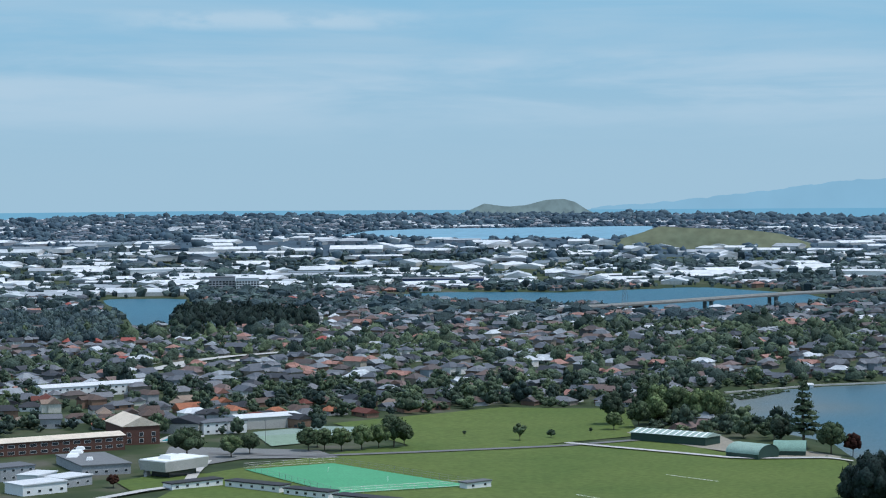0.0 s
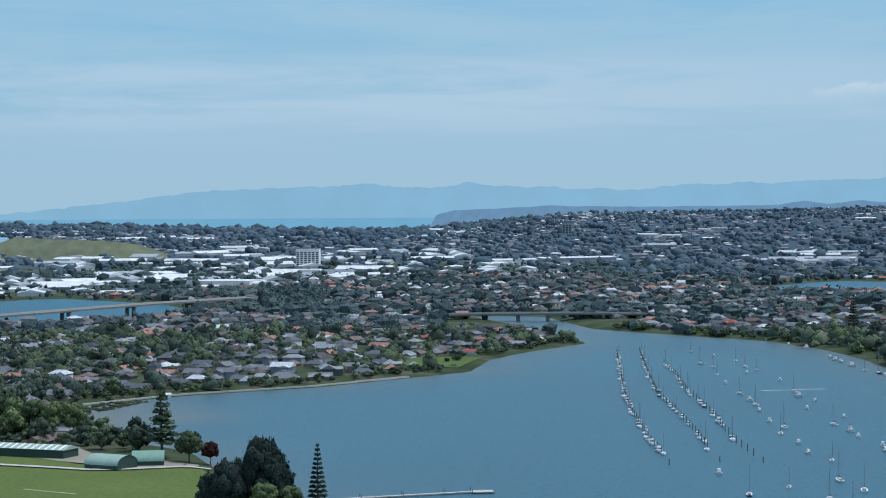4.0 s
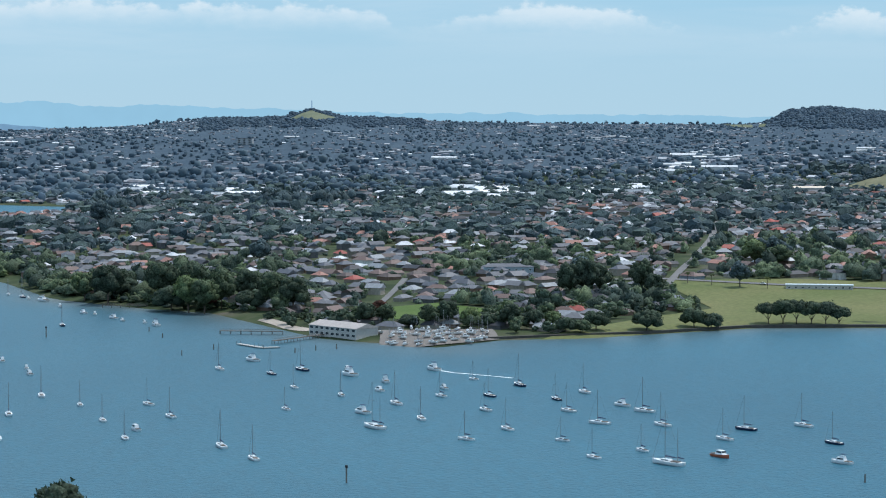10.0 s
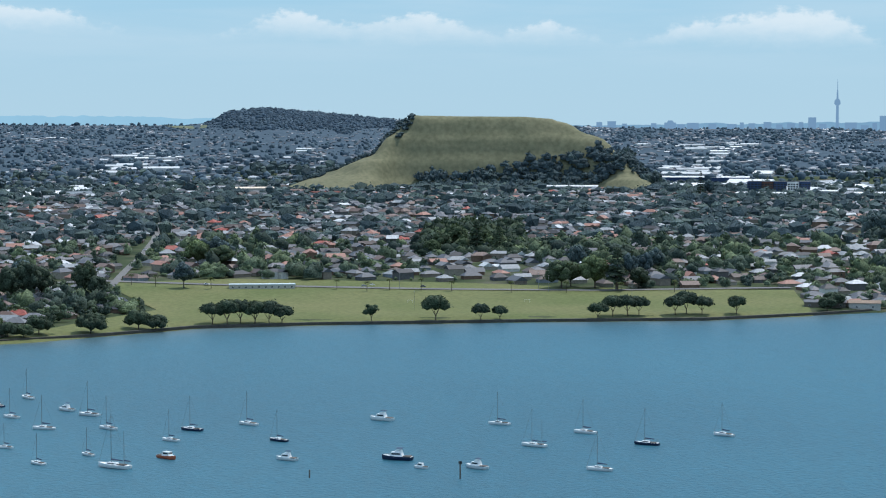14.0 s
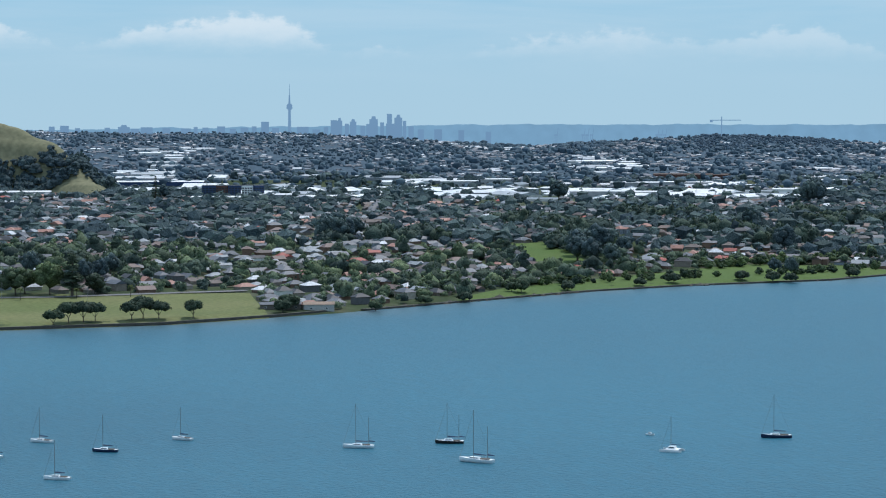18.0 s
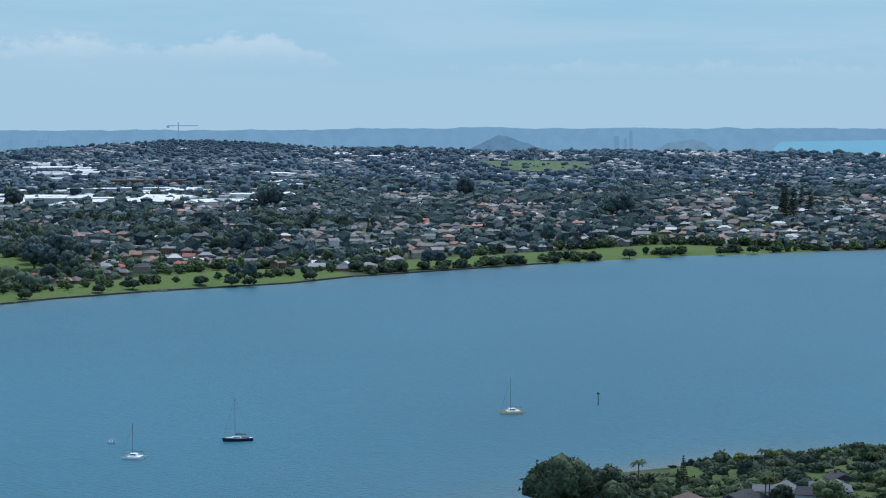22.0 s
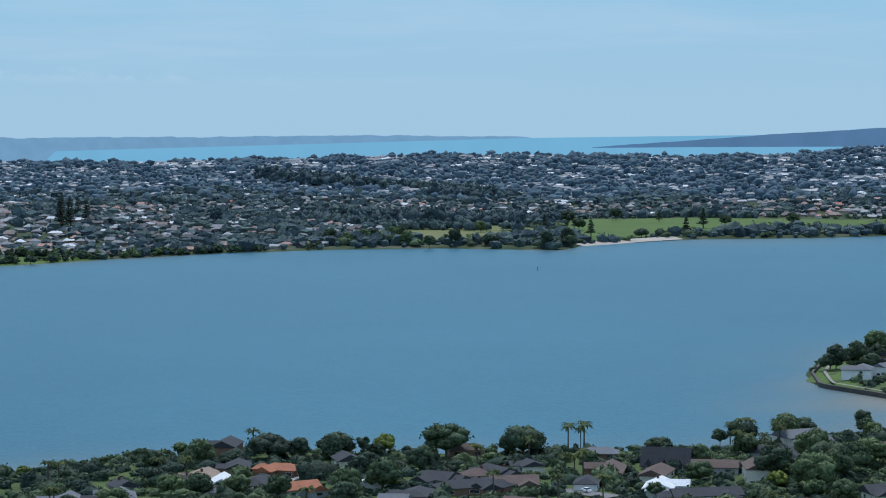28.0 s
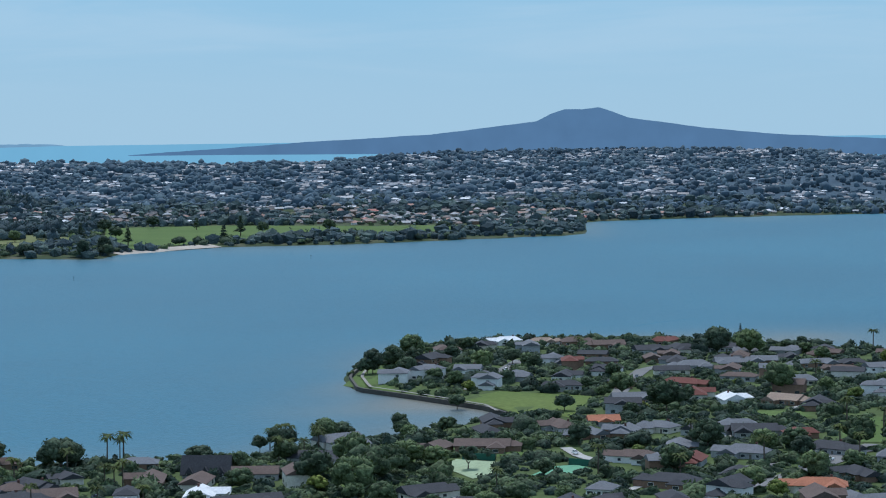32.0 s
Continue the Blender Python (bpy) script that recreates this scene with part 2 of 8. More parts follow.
M = {
    "roof": tinted("house_roofing", ROOFS, 0.65),
    "wall": tinted("house_walls", WALLS, 0.8),
    "shed_roof": tinted("sheet_metal_roofing", SHEDS, 0.45, 0.5, 0.1),
    "shed_wall": tinted("warehouse_walls", [(0, (0.55, 0.55, 0.53)), (0.4, (0.30, 0.31, 0.33)), (0.7, (0.66, 0.65, 0.62))], 0.7),
    "glass": mottled("window_glass", (0.02, 0.025, 0.03), (0.05, 0.06, 0.07), 0.3, 1.0, 0.12, 0, 0.6),
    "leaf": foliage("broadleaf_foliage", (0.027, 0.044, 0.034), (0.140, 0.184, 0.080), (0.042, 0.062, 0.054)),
    # valley and distant leaf colours carry air haze: blued and lifted
    "leaf_mid": foliage("hazed_valley_foliage", (0.050, 0.075, 0.088), (0.112, 0.152, 0.134), (0.058, 0.088, 0.106)),
    "leaf_far": foliage("hazed_distant_foliage", (0.044, 0.072, 0.100), (0.084, 0.122, 0.142), (0.054, 0.086, 0.116), 0.9, True),
    # far roof and wall tints dulled to blue-grey, standing in for haze
    "roof_far": tinted("hazed_distant_roofing", [(0.0, (0.10, 0.12, 0.145)), (0.35, (0.15, 0.15, 0.165)), (0.55, (0.17, 0.185, 0.215)), (0.78, (0.28, 0.30, 0.33)), (0.89, (0.56, 0.58, 0.61))], 0.6),
    "wall_far": tinted("hazed_distant_walls", [(0.0, (0.28, 0.30, 0.33)), (0.4, (0.20, 0.22, 0.25)), (0.8, (0.40, 0.42, 0.44))], 0.8),
    # broadleaf colour with its darks lifted and blued for middle-distance haze
    "leaf_suburb": foliage("hazed_street_foliage", (0.036, 0.056, 0.050), (0.138, 0.180, 0.096), (0.052, 0.075, 0.070)),
    # dark evergreens, with distance haze mixed into the colour as blue
    "leaf_hill": foliage("hazed_evergreen_foliage", (0.036, 0.060, 0.088), (0.074, 0.108, 0.134), (0.046, 0.074, 0.102), 0.9, True),
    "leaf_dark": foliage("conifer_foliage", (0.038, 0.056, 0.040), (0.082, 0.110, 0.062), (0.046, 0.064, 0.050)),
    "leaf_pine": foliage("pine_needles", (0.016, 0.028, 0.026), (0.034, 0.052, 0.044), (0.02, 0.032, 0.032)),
    "bark": mottled("bark", (0.05, 0.04, 0.03), (0.14, 0.11, 0.085), 0.8, 6, 0.9),
    "grass": mottled("mown_grass", (0.056, 0.098, 0.026), (0.104, 0.142, 0.046), 0.018, 0.5, 0.95, 0, 0.1),
    "park_grass": mottled("park_turf", (0.066, 0.104, 0.032), (0.186, 0.172, 0.084), 0.011, 0.3, 0.95, 0, 0.1),
    "field_grass": mottled("playing_field_turf", (0.056, 0.096, 0.024), (0.132, 0.158, 0.046), 0.016, 0.35, 0.95, 0, 0.1),
    "far_water": mottled("pale_inlet_water", (0.13, 0.27, 0.35), (0.16, 0.32, 0.41), 0.004, 0.05, 0.4, 0, 0.3),
    # haze is mixed into the grass colours of the far hills
    "hazy_grass": mottled("hazed_hill_grass", (0.095, 0.115, 0.078), (0.16, 0.17, 0.105), 0.012, 0.06, 0.95, 0, 0.1),
    "far_meadow": mottled("hillside_meadow", (0.065, 0.105, 0.058), (0.10, 0.14, 0.075), 0.01, 0.08, 0.95, 0, 0.1),
    "dry_grass": mottled("dry_grass", (0.110, 0.116, 0.070), (0.192, 0.182, 0.112), 0.02, 0.16, 0.95, 0, 0.1),
    "asphalt": mottled("asphalt", (0.10, 0.10, 0.10), (0.18, 0.175, 0.17), 0.05, 1.5, 0.9),
    "concrete": mottled("concrete", (0.34, 0.33, 0.31), (0.50, 0.48, 0.45), 0.1, 2, 0.85),
    "sand": mottled("shell_sand", (0.27, 0.235, 0.195), (0.42, 0.365, 0.31), 0.05, 1, 0.95),
    "rock": mottled("basalt_rock", (0.035, 0.033, 0.03), (0.11, 0.10, 0.085), 0.3, 2, 0.9),
    "timber": mottled("weathered_timber", (0.08, 0.07, 0.06), (0.20, 0.175, 0.15), 0.3, 4, 0.9),
    "cream_gelcoat": mottled("cream_gelcoat", (0.62, 0.55, 0.36), (0.72, 0.64, 0.44), 0.3, 3, 0.35, 0, 0.5),
    "gelcoat": mottled("white_gelcoat", (0.70, 0.71, 0.71), (0.82, 0.82, 0.81), 0.3, 3, 0.35, 0, 0.5),
    "hull_navy": mottled("navy_paint", (0.015, 0.025, 0.06), (0.03, 0.045, 0.09), 0.3, 3, 0.4),
    "hull_dark": mottled("black_paint", (0.012, 0.012, 0.014), (0.03, 0.03, 0.03), 0.3, 3, 0.4),
    "hull_red": mottled("red_orange_paint", (0.40, 0.10, 0.05), (0.5, 0.15, 0.08), 0.3, 3, 0.4),
    "antifoul": mottled("antifouling", (0.10, 0.03, 0.02), (0.16, 0.05, 0.03), 0.3, 3, 0.7),
    "alloy": mottled("mast_alloy", (0.20, 0.20, 0.205), (0.33, 0.33, 0.33), 0.3, 3, 0.4, 0, 0.5, 0.6),
    "canvas": mottled("canvas_cover", (0.05, 0.07, 0.12), (0.09, 0.11, 0.17), 0.3, 3, 0.9),
    "teal": mottled("green_painted_roof", (0.02, 0.045, 0.036), (0.035, 0.07, 0.056), 0.2, 2, 0.5),
    "brick": mottled("red_brick", (0.085, 0.042, 0.034), (0.135, 0.066, 0.05), 0.3, 3, 0.85),
    "white": mottled("white_paint", (0.70, 0.70, 0.69), (0.80, 0.80, 0.78), 0.2, 2, 0.6),
    "turf": mottled("artificial_turf", (0.062, 0.26, 0.125), (0.09, 0.31, 0.16), 0.03, 1, 0.9),
}


def water_material():
    m, n, l, b = material("estuary_water", 0.38, 0, 0.15)
    big = noise_fac(n, l, 0.0028, 3)
    c = mixed(n, l, ramp(n, l, big, [(0.35, (0,) * 3), (0.65, (1,) * 3)]), (0.0105, 0.085, 0.130), (0.0145, 0.103, 0.153))
    g = n.new("ShaderNodeNewGeometry")
    mp = n.new("ShaderNodeMapping")
    mp.inputs["Rotation"].default_value = (0, 0, 0.9)
    mp.inputs["Scale"].default_value = (0.05, 0.16, 0.1)
    l.new(g.outputs["Position"], mp.inputs[0])
    ripple_shade = n.new("ShaderNodeTexNoise")
    ripple_shade.inputs["Scale"].default_value, ripple_shade.inputs["Detail"].default_value = 1.0, 6
    l.new(mp.outputs[0], ripple_shade.inputs["Vector"])
    # light and dark of long ripples painted into the water colour
    c = mixed(n, l, 1.0, c, ramp(n, l, ripple_shade.outputs["Fac"], [(0.3, (0.91,) * 3), (0.5, (1.0,) * 3), (0.72, (1.10,) * 3)]), "MULTIPLY")
    # finer chop, its light and dark likewise put in the colour
    chop_shade = noise_fac(n, l, 0.32, 3)
    c = mixed(n, l, 1.0, c, ramp(n, l, chop_shade, [(0.34, (0.9,) * 3), (0.5, (1.0,) * 3), (0.68, (1.16,) * 3)]), "MULTIPLY")
    a = n.new("ShaderNodeAttribute")
    a.attribute_name = "shallow"
    c = mixed(n, l, a.outputs["Fac"], c, (0.15, 0.135, 0.10))
    l.new(c, b.inputs["Base Color"])
    fine = noise_fac(n, l, 0.45, 5)
    bumped(n, l, b, fine, 0.8, 0.6)
    return m


def ground_material():
    m, n, l, b = material("suburban_ground", 0.95, 0, 0.1)
    c = ramp(n, l, noise_fac(n, l, 0.03, 6), [(0.3, (0.022, 0.034, 0.018)), (0.5, (0.045, 0.062, 0.028)), (0.62, (0.075, 0.08, 0.05)), (0.75, (0.11, 0.10, 0.085))])
    l.new(c, b.inputs["Base Color"])
    return m


# ground colour of the far land, with blue air haze mixed in
M["far_ground"] = mottled("hazed_distant_ground", (0.034, 0.058, 0.084), (0.078, 0.110, 0.136), 0.03, 0.22, 0.95, 0, 0.1)
M["garden"] = mottled("garden_ground", (0.036, 0.056, 0.022), (0.090, 0.120, 0.042), 0.06, 0.4, 0.95, 0, 0.1)
M["water"], M["ground"] = water_material(), ground_material()


# ---- mesh tools ----
def fast_mesh(name, verts, faces, mat, tint=None, smooth=False):
    """A mesh from arrays: verts n x 3, faces m x k, one tint a face."""
    verts, faces = np.asarray(verts, dtype=np.float32), np.asarray(faces, dtype=np.int32)
    me = bpy.data.meshes.new(name)
    k = faces.shape[1]
    me.vertices.add(len(verts))
    me.vertices.foreach_set("co", verts.ravel())
    me.loops.add(faces.size)
    me.loops.foreach_set("vertex_index", faces.ravel())
    me.polygons.add(len(faces))
    me.polygons.foreach_set("loop_start", np.arange(0, faces.size, k, dtype=np.int32))
    me.polygons.foreach_set("use_smooth", np.full(len(faces), smooth))
    if tint is not None:
        at = me.attributes.new("tint", "FLOAT", "FACE")
        at.data.foreach_set("value", np.asarray(tint, dtype=np.float32))
    me.materials.append(mat)
    me.update(calc_edges=True)
    return me


def join_arrays(pieces):
    """Stacks (verts, faces) pairs into one."""
    vs, fs, at = [], [], 0
    for v, f in pieces:
        vs.append(np.asarray(v, dtype=float))
        fs.append(np.asarray(f, dtype=int) + at)
        at += len(v)
    return np.concatenate(vs), np.concatenate(fs)


def box_arrays(x0, y0, z0, x1, y1, z1, taper=0.0):
    a, b = taper * (x1 - x0) / 2, taper * (y1 - y0) / 2
    v = [(x0, y0, z0), (x1, y0, z0), (x1, y1, z0), (x0, y1, z0), (x0 + a, y0 + b, z1), (x1 - a, y0 + b, z1), (x1 - a, y1 - b, z1), (x0 + a, y1 - b, z1)]
    return np.array(v, dtype=float), np.array([(0, 3, 2, 1), (4, 5, 6, 7), (0, 1, 5, 4), (1, 2, 6, 5), (2, 3, 7, 6), (3, 0, 4, 7)])


def tube_arrays(p, q, r0, r1, n=6):
    """A tapered tube from p to q, as quads, with fan-free caps left to overlap."""
    p, q = np.array(p, float), np.array(q, float)
    d = (q - p) / np.linalg.norm(q - p)
    u = np.cross(d, (0, 0, 1) if abs(d[2]) < 0.9 else (1, 0, 0))
    u /= np.linalg.norm(u)
    w = np.cross(d, u)
    ang = np.arange(n) * 2 * np.pi / n
    ring = np.cos(ang)[:, None] * u + np.sin(ang)[:, None] * w
    v = np.concatenate([p + ring * r0, q + ring * r1])
    f = [(i, (i + 1) % n, n + (i + 1) % n, n + i) for i in range(n)]
    f += [(n, n + 1, n + 2, n + 3)] if n == 4 else [(n, n + 1, n + 2, n + 3), (n, n + 3, n + 4, n + 5)] if n == 6 else []
    return v, np.array(f)


def thing(name, label, category, group="", at=(0, 0, 0), turn=0.0, kind=""):
    ob = new(name)
    ob.empty_display_size = 0.5
    ob.matrix_basis = pose(*at, 0, 0, turn)
    return tagged(ob, label, category, group, kind)


def part(name, arrays, mat, parent, label="", smooth=False, tint=None):
    """One mesh object under a thing or a part; arrays are in the parent's own space, quads or triangles."""
    v, f = arrays
    me = fast_mesh(name, v, f, mat, None if tint is None else np.full(len(f), tint), smooth)
    ob = new(name, me)
    ob.parent = parent
    return tagged(ob, label) if label else ob


def solo(name, arrays, mat, label, category, kind="", smooth=False, tint=None, group=""):
    v, f = arrays
    return tagged(new(name, fast_mesh(name, v, f, mat, tint, smooth)), label, category, group, kind)


rng = np.random.default_rng(7)

# ---- the plan: water bodies as outlines in metres, north = +y ----
RIVER_WEST = [(-1278, -637), (-1356, -606), (-1440, -540), (-1534, -500), (-1593, -475), (-1705, -494), (-1791, -489), (-1919, -465), (-1990, -496),
              (-2139, -575), (-2330, -700), (-2330, -610), (-2121, -505), (-2021, -373), (-1976, -307), (-1869, -242), (-1777, -203), (-1617, -151),
              (-1534, -80), (-1497, -35), (-1399, 3), (-1316, 36), (-1262, 100), (-1300, 140), (-1311, 193), (-1334, 242), (-1366, 309), (-1362, 383),
              (-1336, 528), (-1310, 635), (-1324, 778), (-1350, 879), (-1386, 1044), (-1389, 1146), (-1371, 1280), (-1390, 1373), (-1380, 1631)]
RIVER_NORTH = [(-1355, 1818), (-1291, 1984), (-1225, 2113), (-1133, 2207), (-1025, 2257), (-870, 2245), (-885, 2340), (-810, 2490), (-673, 2545),
               (-567, 2640), (-440, 2752), (-425, 2811), (-479, 3150), (-357, 3260), (-197, 3345), (-59, 3413), (200, 3500), (700, 3400), (800, 1700)]
RIVER_EAST = [(300, 1330), (-23, 1322), (-116, 1370), (-162, 1405), (-221, 1385), (-275, 1362), (-308, 1330), (-316, 1207), (-308, 1150), (-288, 1100),
              (-247, 1067), (-200, 1022), (-190, 1000), (-205, 975), (-227, 930), (-254, 904), (-273, 862), (-310, 850), (-355, 826), (-440, 800),
              (-485, 770), (-508, 720), (-530, 640), (-475, 548), (-430, 400), (-540, 150), (-640, -60), (-720, -180), (-810, -270), (-880, -345),
              (-930, -385), (-1000, -430), (-1060, -470), (-1110, -540), (-1204, -604)]
RIVER = RIVER_WEST + RIVER_NORTH + RIVER_EAST


def seg_dist(x, y, ring):
    """Distance to a closed outline, and whether inside."""
    p = np.array(ring, float)
    q = np.roll(p, -1, axis=0)
    best = np.full(x.shape, 1e9)
    inside = np.zeros(x.shape, bool)
    for (ax, ay), (bx, by) in zip(p, q):
        ex, ey = bx - ax, by - ay
        k = np.clip(((x - ax) * ex + (y - ay) * ey) / (ex * ex + ey * ey + 1e-9), 0, 1)
        best = np.minimum(best, (x - ax - k * ex) ** 2 + (y - ay - k * ey) ** 2)
        if ay != by:
            inside ^= ((ay > y) != (by > y)) & (x < ex * (y - ay) / (by - ay) + ax)
    return np.sqrt(best), inside


def smooth(a, b, v):
    k = np.clip((v - a) / (b - a), 0, 1)
    return k * k * (3 - 2 * k)


# bearing and dip of the land's skyline, in degrees below the level of the eye
SKY_AZ = [200, 224, 231, 236, 241, 245, 248, 252, 256, 261, 264, 267, 268.3, 270.5, 271.3, 272.1, 273.5, 275, 279, 282, 282.7, 283.1, 283.5, 284.5, 285.4, 286.6, 288, 290, 295, 299, 302, 305, 308.3, 310.2, 312.4, 314, 317, 319, 324, 328, 332, 336, 340, 342, 345, 348, 351, 354, 357, 359, 365]
SKY_DIP = [0.7, 0.72, 0.66, 0.72, 0.69, 0.8, 0.92, 0.92, 0.52, 0.45, 0.36, 0.24, 0.08, 0.03, -0.18, 0.02, 0.06, 0.15, 0.2, 0.22, 0.2, 0.12, -0.12, -0.23, -0.15, -0.06, 0.06, 0.2, 0.3, 0.28, 0.45, 0.68, 0.47, 0.34, 0.42, 0.56, 0.6, 0.68, 0.7, 0.76, 0.74, 0.66, 0.78, 0.84, 0.76, 0.5, 0.46, 0.55, 0.62, 0.85, 1.0]
R_FLAT, R_EDGE, Z_FLAT = 3400.0, 4780.0, 28.0
LAKES = []
LOW = []          # low flats beside the water


def bearing(x, y):
    return np.degrees(np.arctan2(x, y)) % 360


def ground_z(x, y):
    """Height of the land; below zero under water."""
    x, y = np.atleast_1d(np.asarray(x, float)), np.atleast_1d(np.asarray(y, float))
    r, az = np.hypot(x, y), bearing(x, y)
    dip = np.interp(np.where(az < 90, az + 360, az), SKY_AZ, SKY_DIP)
    t = np.clip((r - R_FLAT) / (R_EDGE - R_FLAT), 0, 1)
    fall = (np.exp(-2.2 * t) - math.exp(-2.2)) / (1 - math.exp(-2.2))
    d0 = np.degrees(np.arctan((133 - Z_FLAT) / R_FLAT))
    far = 133 - r * np.tan(np.radians(dip + (d0 - dip) * fall))
    inland = 8 + (Z_FLAT - 8) * smooth(1300, 2900, r)
    z = np.where(r > R_FLAT, far, inland) + 1.5 * np.sin(x / 190.0) * np.cos(y / 160.0)
    for ring in LOW:
        d, inside = seg_dist(x, y, ring)
        z = np.minimum(z, np.where(inside, 4.5, 4.5 + 0.05 * d))
    for ring in [RIVER] + LAKES:
        d, inside = seg_dist(x, y, ring)
        bank = 1.6 + np.minimum(d / 12, 1) * 0.8
        rise = smooth(30, 420 if ring is RIVER else 900, d)
        z = np.where(inside, -np.minimum(d * 0.12, 3.0) - 0.02, np.minimum(z, np.where(d < 14, d * 0.16, bank + (z - bank) * rise)))
    return z


# ---- ground and water ----
UPPER_RIVER = [(-2292, -1619), (-2388, -1587), (-2432, -1443), (-2641, -1357), (-2520, -1149), (-2330, -1010), (-2224, -1028), (-2093, -1102), (-2141, -1270), (-2135, -1372), (-2200, -1545)]
SIDE_CREEK = [(-2051, -1888), (-2117, -1807), (-1900, -1620), (-1763, -1521), (-1613, -1409), (-1600, -1440), (-1634, -1464), (-1821, -1644), (-1950, -1787)]
BASIN = [(-3083, -504), (-3269, -457), (-3362, -409), (-3270, -280), (-3075, -271), (-2974, -362), (-2982, -441)]
LAKES += [UPPER_RIVER, SIDE_CREEK, BASIN]
LOW.append([(-1180, 2235), (-1025, 2265), (-878, 2255), (-892, 2345), (-818, 2500), (-680, 2555), (-575, 2650), (-455, 2760), (-470, 2830), (-560, 3000), (-760, 3010), (-1100, 2960), (-1240, 2700)])


def spot(az, dip, start=500.0):
    """Where the line of sight at that bearing and dip first meets the land or water."""
    r = np.arange(start, 4790, 4.0)
    a = math.radians(az)
    z = np.maximum(ground_z(r * math.sin(a), r * math.cos(a)), 0)
    hit = np.nonzero(133 - r * math.tan(math.radians(dip)) <= z)[0]
    k = r[hit[0]] if len(hit) else 4780.0
    return k * math.sin(a), k * math.cos(a), float(np.maximum(ground_z(k * math.sin(a), k * math.cos(a)), 0)[0])


def build_ground():
    az = np.concatenate([np.arange(222, 362, 0.5), np.arange(362, 582, 5.0)])
    rr = np.concatenate([[0.0, 80, 180, 300, 400, 500], np.arange(560, 1560, 11), np.arange(1560, 2700, 26), np.arange(2700, 4400, 45), np.arange(4400, 4800, 20), [4790, 4860, 4940]])
    a = np.radians(az)
    X, Y = rr[:, None] * np.sin(a), rr[:, None] * np.cos(a)
    Z = ground_z(X.ravel(), Y.ravel()).reshape(X.shape)
    Z[-2:] -= np.array([[12.0], [60.0]])
    n, m = X.shape
    i, j = np.meshgrid(np.arange(n - 1), np.arange(m), indexing="ij")
    k = (j + 1) % m
    f = np.stack([i * m + j, i * m + k, (i + 1) * m + k, (i + 1) * m + j], -1).reshape(-1, 4)[:, ::-1]
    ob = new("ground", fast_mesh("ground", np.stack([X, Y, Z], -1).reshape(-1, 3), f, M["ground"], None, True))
    # past 3480 m the land takes the haze-blued ground colour
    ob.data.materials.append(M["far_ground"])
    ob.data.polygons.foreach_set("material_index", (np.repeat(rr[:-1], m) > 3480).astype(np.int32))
    tagged(ob, "green and brown suburban land sloping to the estuary", "ground", kind="structure")


def build_water():
    """One level sheet; it knows how shallow it is near the banks."""
    az = np.concatenate([np.arange(222, 362, 0.7), np.arange(362, 582, 10.0)])
    rr = np.concatenate([[0.0, 300], np.arange(500, 1500, 14), np.arange(1500, 2400, 40), np.arange(2400, 4701, 230)])
    a = np.radians(az)
    X, Y = (rr[:, None] * np.sin(a)).ravel(), (rr[:, None] * np.cos(a)).ravel()
    n, m = len(rr), len(az)
    i, j = np.meshgrid(np.arange(n - 1), np.arange(m), indexing="ij")
    k = (j + 1) % m
    f = np.stack([i * m + j, i * m + k, (i + 1) * m + k, (i + 1) * m + j], -1).reshape(-1, 4)[:, ::-1]
    me = fast_mesh("water", np.column_stack([X, Y, np.zeros(len(X))]), f, M["water"], None, True)
    d, inside = seg_dist(X, Y, RIVER)
    cove = smooth(130, 20, np.hypot(X + 215, Y - 1030)) + 0.8 * smooth(150, 30, np.hypot(X + 60, Y - 1385)) + 0.9 * smooth(110, 20, np.hypot(X + 1215, Y + 600))
    flow = np.array([noise.noise((px / 60, py / 60, 2.0)) for px, py in zip(X, Y)])
    shallow = np.clip(np.exp(-d / 26) * 0.38 * (1 + flow) + cove * (0.5 + 0.35 * flow) + 0.12 * smooth(650, -150, Y), 0, 0.85) * (inside | (d < 30))
    at = me.attributes.new("shallow", "FLOAT", "POINT")
    at.data.foreach_set("value", shallow.astype(np.float32))
    tagged(new("water", me), "wide blue-green estuary with light ripples", "water", "", "structure")


build_ground()
build_water()


def outline(points, step):
    """The closed outline with extra points, so that no side is longer than step."""
    out = []
    for (ax, ay), (bx, by) in zip(points, points[1:] + points[:1]):
        n = max(1, int(math.hypot(bx - ax, by - ay) / step))
        out += [(ax + (bx - ax) * i / n, ay + (by - ay) * i / n) for i in range(n)]
    return out


def draped(name, points, mat, label, category, lift=0.35, step=14.0, kind="structure", floor=-9.0):
    """A sheet that follows the land inside an outline."""
    from mathutils.geometry import delaunay_2d_cdt
    edge = outline(points, step)
    p = np.array(edge)
    gx, gy = np.meshgrid(np.arange(p[:, 0].min(), p[:, 0].max(), step), np.arange(p[:, 1].min(), p[:, 1].max(), step))
    d, inside = seg_dist(gx.ravel(), gy.ravel(), points)
    inner = [(x, y) for x, y, k, q in zip(gx.ravel(), gy.ravel(), inside, d) if k and q > step * 0.4]
    pts = [Vector(q) for q in edge + inner]
    v, _, f, *_ = delaunay_2d_cdt(pts, [], [list(range(len(edge)))], 1, 0.01)
    v = np.array([(q.x, q.y) for q in v])
    z = np.maximum(ground_z(v[:, 0], v[:, 1]), floor) + lift
    return solo(name, (np.column_stack([v, z]), np.array([list(q) for q in f])), mat, label, category, kind, True)


